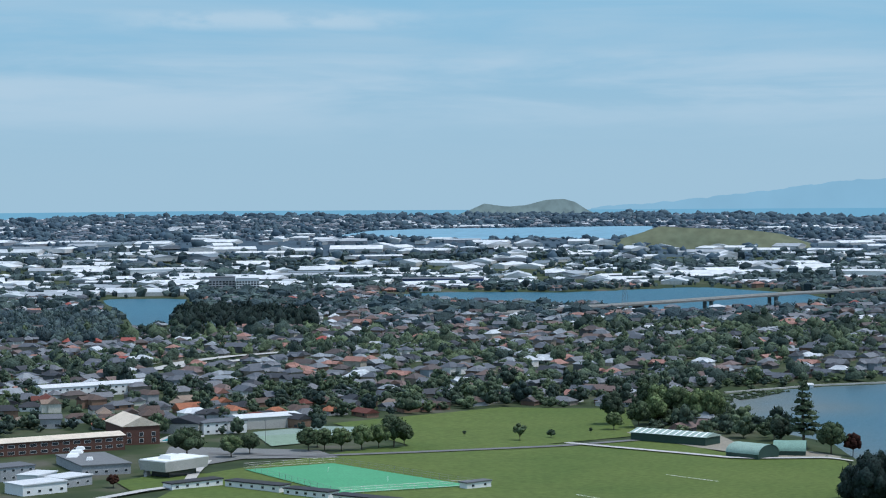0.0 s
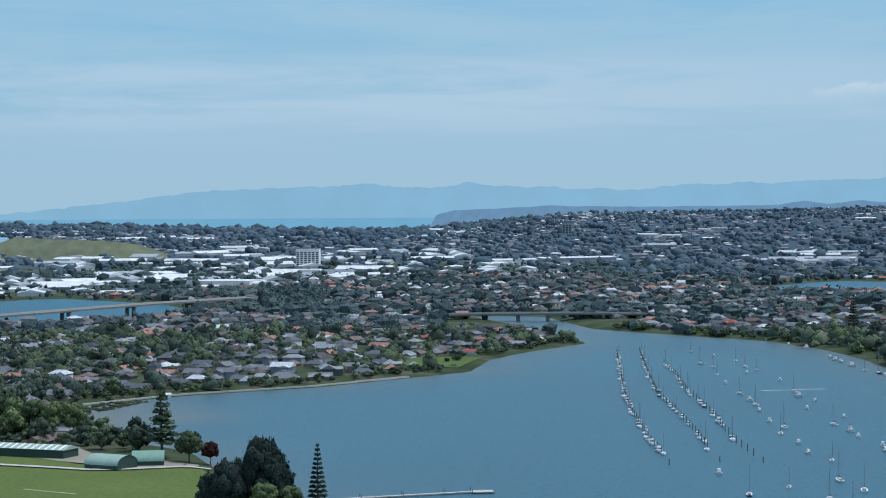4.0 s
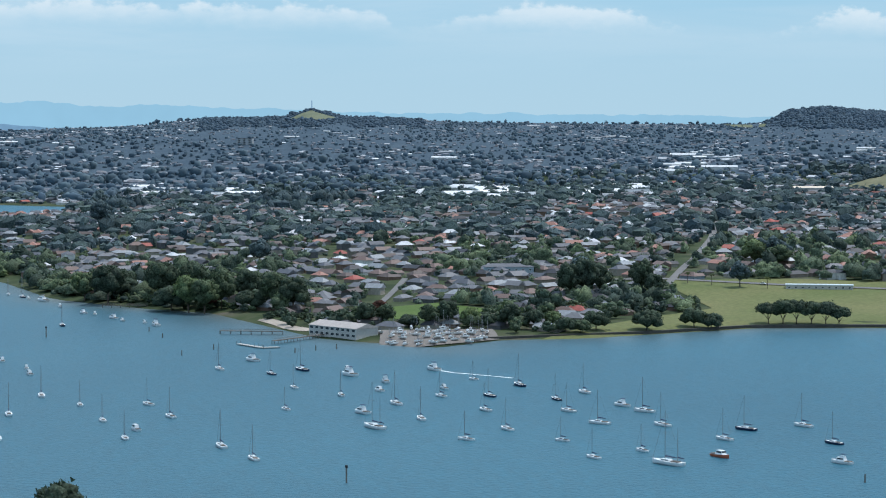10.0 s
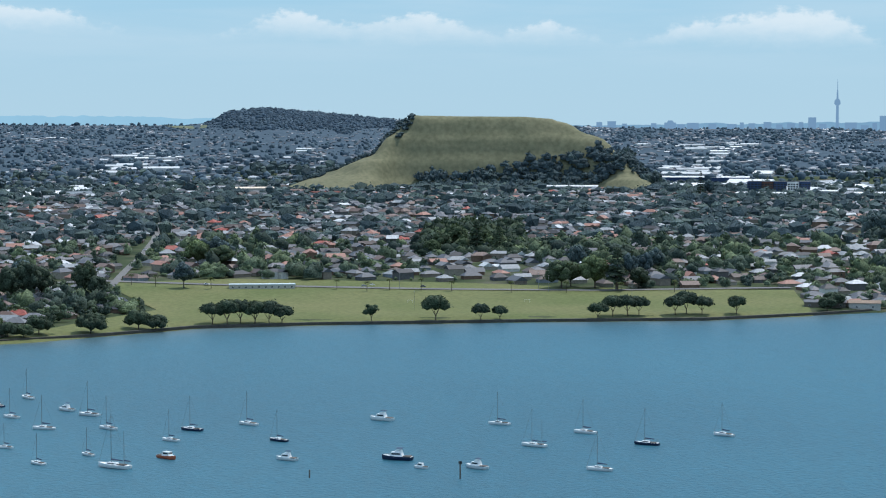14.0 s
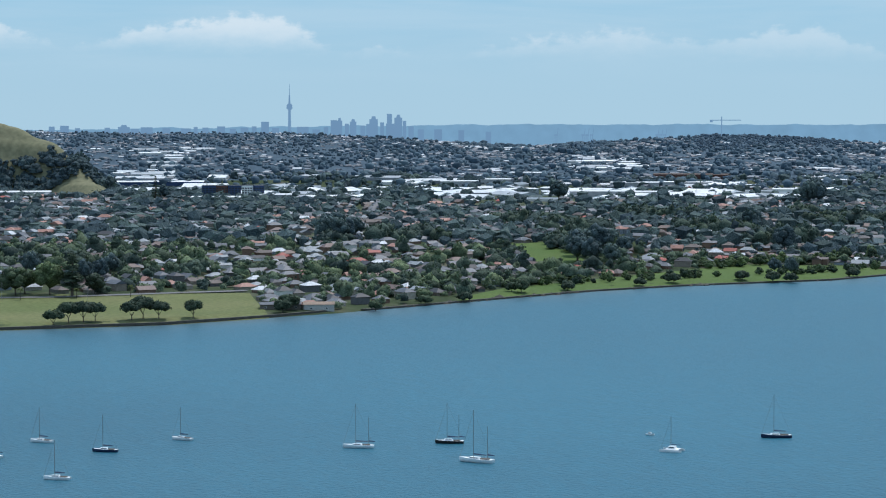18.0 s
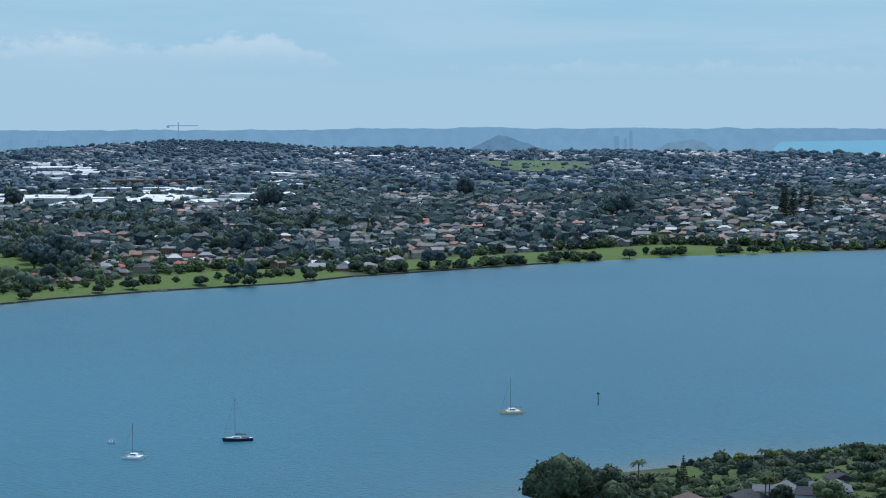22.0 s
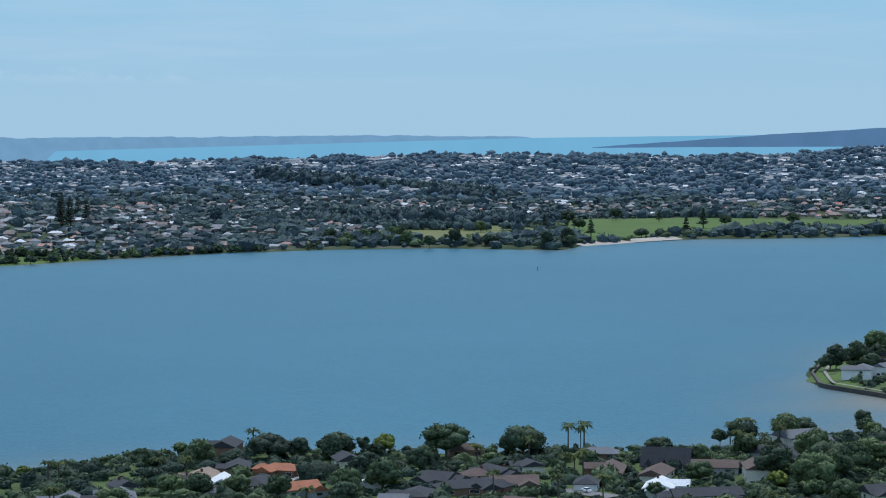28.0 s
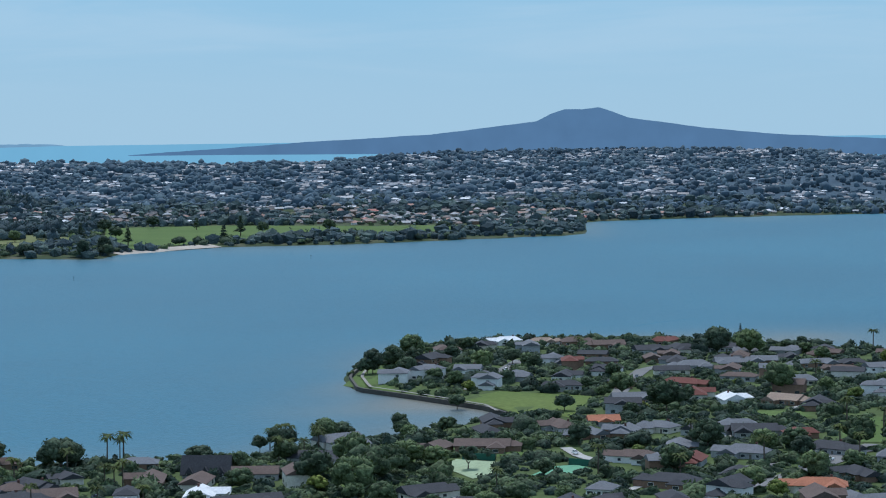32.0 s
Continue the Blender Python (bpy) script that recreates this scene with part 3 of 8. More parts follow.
# ---- open grass ----
PARK = [(-1272, 140), (-1330, 262), (-1352, 300), (-1352, 383), (-1326, 528), (-1300, 640), (-1310, 715), (-1470, 785), (-1503, 664), (-1572, 560), (-1649, 400), (-1649, 299), (-1469, 303), (-1400, 240), (-1345, 200)]
PARK_NORTH = [(-1345, 880), (-1376, 1044), (-1380, 1146), (-1361, 1280), (-1380, 1380), (-1460, 1392), (-1508, 1311), (-1492, 1231), (-1455, 1093), (-1420, 984)]
PARK_STRIP = [(-1400, 1440), (-1372, 1631), (-1345, 1818), (-1290, 1970), (-1330, 1990), (-1452, 1903), (-1463, 1729), (-1480, 1542)]
GREEN_A = [(-1728, 1192), (-1561, 1130), (-1545, 1166), (-1722, 1260)]
GOLF = [(-1180, 2235), (-1025, 2265), (-878, 2255), (-892, 2345), (-818, 2500), (-680, 2555), (-575, 2650), (-455, 2760), (-470, 2830), (-560, 3000), (-760, 3010), (-1100, 2960), (-1240, 2700)]
GOLF_LAWN_A = [(-1168,2353), (-1250,2619), (-1162,2714), (-1061,2646), (-996,2464), (-1064,2319)]
GOLF_LAWN_B = [(-955,2470), (-1111,2897), (-977,2970), (-678,2950), (-633,2755), (-740,2648), (-847,2573), (-882,2390)]
GOLF_LAWN_C = [(-803,2932), (-491,3045), (-461,2902), (-673,2790)]
FIELD_BACK = [(-970, -724), (-1104, -700), (-1140, -636), (-1018, -560), (-968, -575), (-920, -592), (-903, -622)]
FIELD_MAIN = [(-900, -640), (-968, -566), (-1012, -548), (-975, -490), (-985, -430), (-930, -395), (-880, -360), (-800, -300), (-640, -280), (-560, -420), (-600, -560), (-760, -640)]
YACHT_GREEN = [(-1480, 60), (-1400, 90), (-1395, 135), (-1470, 150), (-1520, 120)]
BANK_LAWN = [(-1592, -520), (-1605, -488), (-1712, -502), (-1690, -545), (-1640, -550)]
GRASS = [BANK_LAWN, PARK, PARK_NORTH, PARK_STRIP, GREEN_A, GOLF_LAWN_A, GOLF_LAWN_B, GOLF_LAWN_C, FIELD_BACK, FIELD_MAIN, YACHT_GREEN]
for pts in GRASS:
    dry = pts is PARK
    draped("grass_field", pts, M["park_grass" if dry or pts is GOLF_LAWN_A else "field_grass" if pts in (FIELD_MAIN, FIELD_BACK) else "grass"], "open sun-dried park grass beside the shore" if dry else "open mown green grass field", "grass")

# ---- scattered suburb ----
PEN = [(-520, 640), (-500, 730), (-440, 795), (-300, 845), (-250, 900), (-190, 1000), (-300, 1120), (-316, 1207), (-308, 1330), (-220, 1385), (-116, 1370), (300, 1330), (300, 600)]


def free(x, y, polys, gap):
    ok = np.ones(x.shape, bool)
    for q in polys:
        d, inside = seg_dist(x, y, q)
        ok &= ~inside & (d > gap)
    return ok


def in_view(x, y, lo=222.5, hi=361):
    a = bearing(x, y)
    a = np.where(a < 90, a + 360, a)
    return (a > lo) & (a < hi)


def far_scale(r, z):
    """How much smaller things stand where the far land is drawn in."""
    return np.clip(r * (133 - z) / (105.0 * r) * 1.0, 0.22, 1.0)


def jittered(cell, r0, r1, keep=1.0, turn=0.35):
    n = int(2 * r1 / cell)
    g = (np.arange(n) - n / 2) * cell
    x, y = np.meshgrid(g, g)
    x, y = x.ravel(), y.ravel()
    c, s = math.cos(turn), math.sin(turn)
    x, y = x * c - y * s, x * s + y * c
    x, y = x + rng.uniform(-0.32, 0.32, x.shape) * cell, y + rng.uniform(-0.32, 0.32, x.shape) * cell
    r = np.hypot(x, y)
    k = (r > r0) & (r < r1) & (x < 260) & in_view(x, y) & (rng.random(x.shape) < keep)
    return x[k], y[k]


def far_points(n, t0=0.0):
    """Points on the drawn-in far land, denser with distance."""
    az = np.radians(rng.uniform(222.5, 361, n))
    t = -np.log(rng.random(n) * (1 - math.exp(-2.2)) + math.exp(-2.2)) / 2.2
    t = np.where(rng.random(n) < 0.5, t, rng.random(n) ** 0.5)
    r = R_FLAT + t * (R_EDGE - 10 - R_FLAT)
    return r * np.sin(az), r * np.cos(az)


BASIN_FRONT = [(-3083, -504), (-2720, -470), (-2650, -300), (-2700, -215), (-3075, -250), (-2974, -362), (-2982, -441)]
BRIDGE_FRONT = [(-2215, -690), (-2262, -470), (-2080, -470), (-2040, -640)]
INDUSTRY_SOUTH = [(-1500, -2050), (-1900, -2000), (-2330, -1680), (-2500, -1560), (-2700, -1300), (-3330, -850), (-3560, -1100), (-3000, -2200), (-2200, -3100), (-1800, -3000)]
INDUSTRY_MID = [(r * math.sin(math.radians(a)), r * math.cos(math.radians(a))) for r, a in ((2950, 272.8), (2900, 276), (2950, 280.5), (3420, 280.5), (3460, 276), (3400, 272.8))]
YARD = [(-1262, 60), (-1258, 100), (-1296, 146), (-1345, 146), (-1345, 20), (-1290, 20)]
INDUSTRY_EAST = [(-2950, 1290), (-2700, 1320), (-2350, 1700), (-2150, 2000), (-2350, 2250), (-2950, 1950), (-3150, 1600)]
HALL_BELT = [spot(a, d, 2000)[:2] for a, d in ((302.8, 2.2), (306, 2.25), (310.4, 2.1), (313.6, 1.9), (313.6, 1.62), (310.2, 1.62), (304.6, 1.4), (302.8, 1.5))]
WATERS = [RIVER] + LAKES


def house_arrays(x, y, z, w, l, h, rise, yaw, hip, over=0.7):
    """Walls as quads and roofs as triangles for many simple houses at once."""
    n = len(x)
    c, s = np.cos(yaw), np.sin(yaw)

    def place(px, py, pz):
        return np.stack([x + px * c - py * s, y + px * s + py * c, z + pz], -1)
    a, b = w / 2, l / 2
    low, top = np.full(n, -1.5), h
    wv = np.stack([place(sx * a, sy * b, zz) for zz in (low, top) for sx, sy in ((-1, -1), (1, -1), (1, 1), (-1, 1))], 1)
    wf = np.array([(0, 1, 5, 4), (1, 2, 6, 5), (2, 3, 7, 6), (3, 0, 4, 7)])
    e = h - 0.15
    a2, b2 = a + over, b + over
    ridge = np.where(hip, np.maximum(b2 - a2, 0.1), b2)
    rv = np.stack([place(-a2, -b2, e), place(a2, -b2, e), place(a2, b2, e), place(-a2, b2, e), place(0 * a, -ridge, h + rise), place(0 * a, ridge, h + rise)], 1)
    rf = np.array([(0, 1, 4), (1, 2, 5), (1, 5, 4), (2, 3, 5), (3, 0, 4), (3, 4, 5)])
    base = np.arange(n)[:, None, None]
    return (wv.reshape(-1, 3), (wf[None] + 8 * base).reshape(-1, 4)), (rv.reshape(-1, 3), (rf[None] + 6 * base).reshape(-1, 3))


ICO_V = None


def ico():
    bm = bmesh.new()
    bmesh.ops.create_icosphere(bm, subdivisions=1, radius=1.0)
    v = np.array([q.co[:] for q in bm.verts])
    f = np.array([[p.index for p in q.verts] for q in bm.faces])
    bm.free()
    return v, f


ICO_V, ICO_F = ico()


def dome():
    """A low rounded cap, open below."""
    v = [(math.cos(i * 1.0472), math.sin(i * 1.0472), -0.55) for i in range(6)] + [(1.0 * math.cos(i * 1.0472 + 0.5), 1.0 * math.sin(i * 1.0472 + 0.5), 0.2) for i in range(6)] + [(0, 0, 0.95)]
    f = [(i, (i + 1) % 6, 6 + i) for i in range(6)] + [((i + 1) % 6, 6 + (i + 1) % 6, 6 + i) for i in range(6)] + [(6 + i, 6 + (i + 1) % 6, 12) for i in range(6)]
    return np.array(v), np.array(f)


OCTA_V, OCTA_F = dome()


def crown(lumps, leaves, seed=0, tall=1.0, leaf=0.09, simple=False):
    """A unit tree crown (about 1 across, foot at 0): leaf masses of uneven size heaped round a core, and loose sprays over them."""
    g = np.random.default_rng(seed)
    bv, bf = (OCTA_V, OCTA_F) if simple else (ICO_V, ICO_F)
    core = 0.42 if lumps < 4 else 0.30
    heads = []
    pieces = [(bv * core * (1 + g.uniform(-0.15, 0.2, (len(bv), 1))) * (1, 1, 0.88 * tall) + (0, 0, 0.44 * tall), bf)]
    for i in range(lumps - 1):
        up = -0.25 + 1.2 * (i + g.random()) / max(lumps - 1, 1)
        a = i * 2.4 + g.uniform(-0.6, 0.6)
        w = math.sqrt(max(0.0, 1 - min(abs(up), 1) ** 2))
        s = g.uniform(0.09, 0.18) if lumps > 30 else g.uniform(0.13, 0.24) if lumps > 5 else g.uniform(0.20, 0.30)
        q = 0.33 if lumps < 31 else g.uniform(0.32, 0.41)
        c = np.array([math.cos(a) * w * q, math.sin(a) * w * q, 0.44 * tall + up * 0.34 * tall])
        heads.append((*c, s))
        pieces.append((bv * s * (1 + g.uniform(-0.2, 0.25, (len(bv), 1))) * (1, 1, 0.8) + c, bf))
    if leaves:
        d = g.normal(size=(leaves, 3))
        d /= np.linalg.norm(d, axis=1)[:, None]
        d[:, 2] = np.abs(d[:, 2]) * 1.05 - 0.3
        if lumps > 2:
            hd = np.array(heads)[np.arange(leaves) % len(heads)]
            p = hd[:, :3] + d * hd[:, 3:] * g.uniform(0.75, 1.3, (leaves, 1)) * (1, 1, 0.85)
        else:
            p = d * g.uniform(0.40, 0.52, (leaves, 1)) * (1, 1, 0.95 * tall) + (0, 0, 0.45 * tall)
        u, w = g.normal(size=(2, leaves, 3))
        s = leaf * g.uniform(0.6, 1.3, (leaves, 1))
        u, w = u / np.linalg.norm(u, axis=1)[:, None] * s, w / np.linalg.norm(w, axis=1)[:, None] * s
        pieces.append((np.stack([p, p + u, p + w], 1).reshape(-1, 3), np.arange(leaves * 3).reshape(-1, 3)))
    return join_arrays(pieces)


def shaggy(seed, tufts=0, sides=5):
    """A small ragged crown for trees far off: an uneven cap with loose sprays."""
    g = np.random.default_rng(seed)
    ang = np.arange(sides) * 2 * np.pi / sides
    rings = [np.stack([np.cos(ang + o) * r, np.sin(ang + o) * r, np.full(sides, h)], -1) * g.uniform(0.72, 1.28, (sides, 1)) for r, h, o in ((0.42, 0.08, 0.0), (0.48, 0.55, 0.5))]
    v = np.concatenate([*rings, [(g.uniform(-0.12, 0.12), g.uniform(-0.12, 0.12), 0.84)]])
    f = []
    for i in range(sides):
        k = (i + 1) % sides
        f += [(i, k, sides + i), (k, sides + k, sides + i), (sides + i, sides + k, 2 * sides)]
    pieces = [(v, np.array(f))]
    if tufts:
        d = g.normal(size=(tufts, 3))
        d /= np.linalg.norm(d, axis=1)[:, None]
        p = d * (0.36, 0.36, 0.3) + (0, 0, 0.52)
        u, w = g.normal(size=(2, tufts, 3)) * 0.13
        pieces.append((np.stack([p + d * 0.12, p + u, p + w], 1).reshape(-1, 3), np.arange(tufts * 3).reshape(-1, 3)))
    return join_arrays(pieces)


def many(template, x, y, z, size, tall, yaw):
    """Copies of one template, joined into one array."""
    v, f = template
    c, s = np.cos(yaw)[:, None], np.sin(yaw)[:, None]
    stretch = 1 + 0.28 * np.sin(yaw * 37.0)[:, None]
    px, py = v[None, :, 0] * size[:, None] * stretch, v[None, :, 1] * size[:, None] / stretch
    V = np.stack([x[:, None] + px * c - py * s, y[:, None] + px * s + py * c, z[:, None] + v[None, :, 2] * tall[:, None]], -1)
    F = f[None] + len(v) * np.arange(len(x))[:, None, None]
    return V.reshape(-1, 3), F.reshape(-1, 3)


def tree_stuff(name, x, y, size, templates, mat, label, ratio=(0.75, 1.15), sink=0.12, tints=(0.0, 1.0), rounded=True):
    z = ground_z(x, y)
    pick = rng.integers(0, len(templates), len(x))
    pieces, tint = [], []
    for i, tpl in enumerate(templates):
        k = pick == i
        if not k.any():
            continue
        n = int(k.sum())
        tall = size[k] * rng.uniform(*ratio, n)
        pieces.append(many(tpl, x[k], y[k], z[k] - sink * tall, size[k], tall, rng.uniform(0, 6.28, n)))
        tint.append(np.repeat(rng.uniform(*tints, n), len(tpl[1])))
    v, f = join_arrays(pieces)
    return tagged(new(name, fast_mesh(name, v, f, mat, np.concatenate(tint), rounded)), label, "trees", "", "stuff")


# the pale inlet on the far land
INLET = [spot(a, d, 2500)[:2] for a, d in ((233.4, 1.19), (234.4, 1.06), (236, 1.03), (239, 1.02), (241.6, 1.01), (241.6, 1.33), (240, 1.34), (238.6, 1.28), (237, 1.33), (235.4, 1.25))]
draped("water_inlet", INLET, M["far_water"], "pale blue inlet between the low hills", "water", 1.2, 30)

# streets that the scatter keeps clear of
CURVED_ROAD = [(-1175, -1033), (-1246, -1067), (-1314, -1079), (-1359, -1074), (-1401, -1072)]
STREETS = [CURVED_ROAD + [(-1383, -1058), (-1341, -1060), (-1296, -1065), (-1229, -1052), (-1158, -1018)], [(-1183, -1038), (-1272, -1046), (-1355, -1036), (-1272, -1046.5)], [(-1620, 300), (-1819, 359), (-2049, 420), (-2300, 480), (-2049, 420.5)], [(-1380, 80), (-1430, 67), (-1540, 84), (-1700, 110), (-1540, 84.5)],
           [(-1652, 250), (-1660, 300), (-1610, 380), (-1540, 520), (-1495, 640), (-1484, 790), (-1495.5, 640), (-1540.5, 520)]]
HILL_GREEN_A = [spot(a, d, 2500)[:2] for a, d in ((318.0, 0.92), (319.2, 0.90), (320.9, 0.95), (321.0, 1.1), (320.1, 1.22), (319.0, 1.16), (318.3, 1.05))]
HILL_GREEN_B = [spot(a, d, 2500)[:2] for a, d in ((316.5, 1.47), (318.4, 1.44), (319.3, 1.46), (319.2, 1.52), (316.6, 1.56))]
for pts in (HILL_GREEN_A, HILL_GREEN_B):
    draped("hillside_meadow", pts, M["far_meadow"], "green meadow on the far hillside", "grass", 1.0, 26)

# middle distance
hx, hy = jittered(23.5, 1180, R_FLAT, 0.93)
k = free(hx, hy, STREETS, 11) & (ground_z(hx, hy) > 1.5) & free(hx, hy, GRASS, 9) & free(hx, hy, [INDUSTRY_SOUTH, INDUSTRY_EAST, INDUSTRY_MID, YARD], 0) & free(hx, hy, WATERS, 22) & free(hx, hy, [PEN, GOLF, BRIDGE_FRONT], 0)
k &= free(hx, hy, [HALL_BELT], 0) | (rng.random(hx.shape) < 0.3)
HOUSE_X, HOUSE_Y = hx[k], hy[k]
n = len(HOUSE_X)
FRONT = ((HOUSE_Y < -560) & (np.hypot(HOUSE_X, HOUSE_Y) < 1420)) | ((HOUSE_X > -1640) & (HOUSE_Y > 60) & (HOUSE_Y < 900))
hz = ground_z(HOUSE_X, HOUSE_Y)
street = np.round((np.sin(HOUSE_X / 300) + np.cos(HOUSE_Y / 260)) * 1.5) * 0.35
yaw = street + rng.integers(0, 2, n) * np.pi / 2 + rng.normal(0, 0.06, n)
w, l = rng.uniform(7, 10, n), rng.uniform(10, 16.5, n)
storey = np.where(rng.random(n) < 0.18, 5.2, 2.6)
tint = rng.random(n)
pitch, hipped = rng.uniform(2.1, 3.2, n), rng.random(n) < 0.68
FRONT_ROWS = list(zip(HOUSE_X[FRONT], HOUSE_Y[FRONT], hz[FRONT], w[FRONT], l[FRONT], storey[FRONT], pitch[FRONT], yaw[FRONT], hipped[FRONT]))
B = ~FRONT
HOUSE_X, HOUSE_Y, hz, w, l, storey, pitch, yaw, hipped, tint = (q[B] for q in (HOUSE_X, HOUSE_Y, hz, w, l, storey, pitch, yaw, hipped, tint))
n = len(HOUSE_X)
wall, roof = house_arrays(HOUSE_X, HOUSE_Y, hz, w, l, storey, pitch, yaw, hipped)
# a wing on every second house
q = np.nonzero(rng.random(n) < 0.5)[0]
off = rng.choice([-1.0, 1.0], len(q)) * l[q] * 0.25
wx = HOUSE_X[q] + np.cos(yaw[q]) * w[q] * 0.5 - np.sin(yaw[q]) * off
wy = HOUSE_Y[q] + np.sin(yaw[q]) * w[q] * 0.5 + np.cos(yaw[q]) * off
wall2, roof2 = house_arrays(wx, wy, hz[q], rng.uniform(5.5, 7.5, len(q)), rng.uniform(8, 11, len(q)), storey[q] - 0.12, rng.uniform(1.3, 2.0, len(q)), yaw[q] + np.pi / 2, np.zeros(len(q), bool))
solo("suburb_roofs", join_arrays([roof, roof2]), M["roof"], "tiled and iron roofs of a wide suburb", "roofs", "stuff", tint=np.concatenate([np.repeat(tint, 6), np.repeat(tint[q], 6)]))
tw = rng.random(n)
solo("suburb_house_walls", join_arrays([wall, wall2]), M["wall"], "pale and brick walls of many suburban houses", "houses", "stuff", tint=np.concatenate([np.repeat(tw, 4), np.repeat(tw[q], 4)]))

# far land: housing and woods in long low patches
def wooded(x, y):
    """The tree-covered cones and ridges along the skyline."""
    az, dip = bearing(x, y), np.degrees(np.arctan2(133 - ground_z(x, y), np.hypot(x, y)))
    dip = dip + 0.22 * np.array([noise.noise((a * 1.3, d * 4.0, 5.0)) for a, d in zip(az, dip)])
    return ((az > 268.4) & (az < 274.2) & (dip < 0.30)) | ((az > 283.0) & (az < 287.8) & (dip < 0.34)) | ((az > 309.6) & (az < 313.4) & (dip < 0.66))


def cover(x, y):
    """Land cover of the far country, drawn out across the view as level land looks: woods above zero, housing below."""
    az, dip = bearing(x, y), np.degrees(np.arctan2(133 - ground_z(x, y), np.hypot(x, y)))
    return np.array([noise.fractal((a * 0.8, d * 6.0, 2.0), 0.7, 2.1, 4) for a, d in zip(az, dip)])


CONE_GRASS = [spot(a, d, 3600)[:2] for a, d in ((270.7, 0.09), (271.0, -0.05), (271.25, -0.13), (271.5, -0.06), (272.0, 0.07), (271.4, 0.12))]
RIDGE_GRASS = [spot(a, d, 3600)[:2] for a, d in ((281.9, 0.225), (282.9, 0.20), (283.1, 0.26), (282.2, 0.29))]
for pts in (CONE_GRASS, RIDGE_GRASS):
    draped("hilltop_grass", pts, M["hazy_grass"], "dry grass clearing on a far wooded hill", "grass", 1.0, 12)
MEADOWS = [HILL_GREEN_A, HILL_GREEN_B, CONE_GRASS, RIDGE_GRASS]
fx, fy = far_points(30000)
k = free(fx, fy, [INDUSTRY_SOUTH, INDUSTRY_EAST, INLET] + MEADOWS, 0) & ~wooded(fx, fy)
fx, fy = fx[k], fy[k]
k = rng.random(fx.shape) < 0.60 - 1.3 * cover(fx, fy) - 0.14 * smooth(296, 312, bearing(fx, fy))
fx, fy = fx[k], fy[k]
n = len(fx)
fz = ground_z(fx, fy)
s = far_scale(np.hypot(fx, fy), fz) * (0.82 + 0.5 * smooth(3900, 4500, np.hypot(fx, fy))) * rng.uniform(0.65, 1.25, n)
wall, roof = house_arrays(fx, fy, fz, 11 * s, 19 * s, 3.4 * s, 2.6 * s, rng.uniform(0, 6.28, n), rng.random(n) < 0.5, 0.3)
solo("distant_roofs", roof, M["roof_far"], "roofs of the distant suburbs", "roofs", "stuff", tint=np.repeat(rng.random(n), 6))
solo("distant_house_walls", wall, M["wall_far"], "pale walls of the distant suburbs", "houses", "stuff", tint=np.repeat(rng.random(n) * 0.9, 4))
# long pale halls and shops among them
fx, fy = far_points(5200)
k = free(fx, fy, [INDUSTRY_SOUTH, INLET] + MEADOWS, 0) & ~wooded(fx, fy)
fx, fy = fx[k], fy[k]
k = np.array([noise.noise((a * 0.35, q / 260, 6.0)) for a, q in zip(bearing(fx, fy), np.hypot(fx, fy))]) > 0.30 + 0.5 * smooth(312, 322, bearing(fx, fy))
fx, fy = fx[k], fy[k]
n = len(fx)
fz = ground_z(fx, fy)
s = far_scale(np.hypot(fx, fy), fz) * rng.uniform(0.7, 1.3, n)
wall, roof = house_arrays(fx, fy, fz, rng.uniform(16, 26, n) * s, rng.uniform(28, 75, n) * s, 4 * s, 2.6 * s, np.radians(180 - bearing(fx, fy)) + np.pi / 2 + rng.normal(0, 0.35, n), np.zeros(n, bool), 0.2)
solo("distant_hall_roofs", roof, M["shed_roof"], "long pale roofs of distant shops and halls", "roofs", "stuff", tint=np.repeat(rng.uniform(0.28, 0.66, n), 6))
solo("distant_hall_walls", wall, M["shed_wall"], "grey walls of distant shops and halls", "halls", "stuff", tint=np.repeat(rng.random(n), 4))

# warehouses
ix, iy = jittered(57.0, 2000, 4300, 0.85, 0.2)
inside = ~free(ix, iy, [INDUSTRY_SOUTH], 0) | (~free(ix, iy, [INDUSTRY_EAST], 0) & (rng.random(ix.shape) < 0.6)) | (~free(ix, iy, [INDUSTRY_MID], 0) & (rng.random(ix.shape) < 0.5))
k = inside & free(ix, iy, WATERS, 35) & free(ix, iy, [INLET], 8)
ix, iy = ix[k], iy[k]
n = len(ix)
iz = ground_z(ix, iy)
s = np.clip(far_scale(np.hypot(ix, iy), iz) * 1.15, 0.3, 1)
yaw = 0.5 + rng.integers(0, 2, n) * np.pi / 2 + rng.normal(0, 0.3, n)
wide = rng.uniform(18, 44, n) * s
wall, roof = house_arrays(ix, iy, iz, wide, rng.uniform(28, 90, n) * s, rng.uniform(2.2, 4.6, n) * s, wide * rng.uniform(0.07, 0.14, n), yaw, np.zeros(n, bool), 0.2)
solo("warehouse_roofs", roof, M["shed_roof"], "wide pale sheet metal warehouse roofs", "roofs", "stuff", tint=np.repeat(rng.random(n), 6))
solo("warehouse_walls", wall, M["shed_wall"], "grey and cream warehouse walls", "warehouses", "stuff", tint=np.repeat(rng.random(n), 4))

# trees of the suburbs
MID = [crown(3, 40, seed=i, leaf=0.15, simple=True) for i in range(6)]
VALLEY = [shaggy(10 + i, 7) for i in range(8)]
FAR = [shaggy(30 + i, 0, 4) for i in range(6)]
tx, ty = jittered(14.4, 1150, R_FLAT + 150, 0.95, 0.9)
clumpy = np.array([noise.noise((px / 170, py / 170, 3.0)) for px, py in zip(tx, ty)])
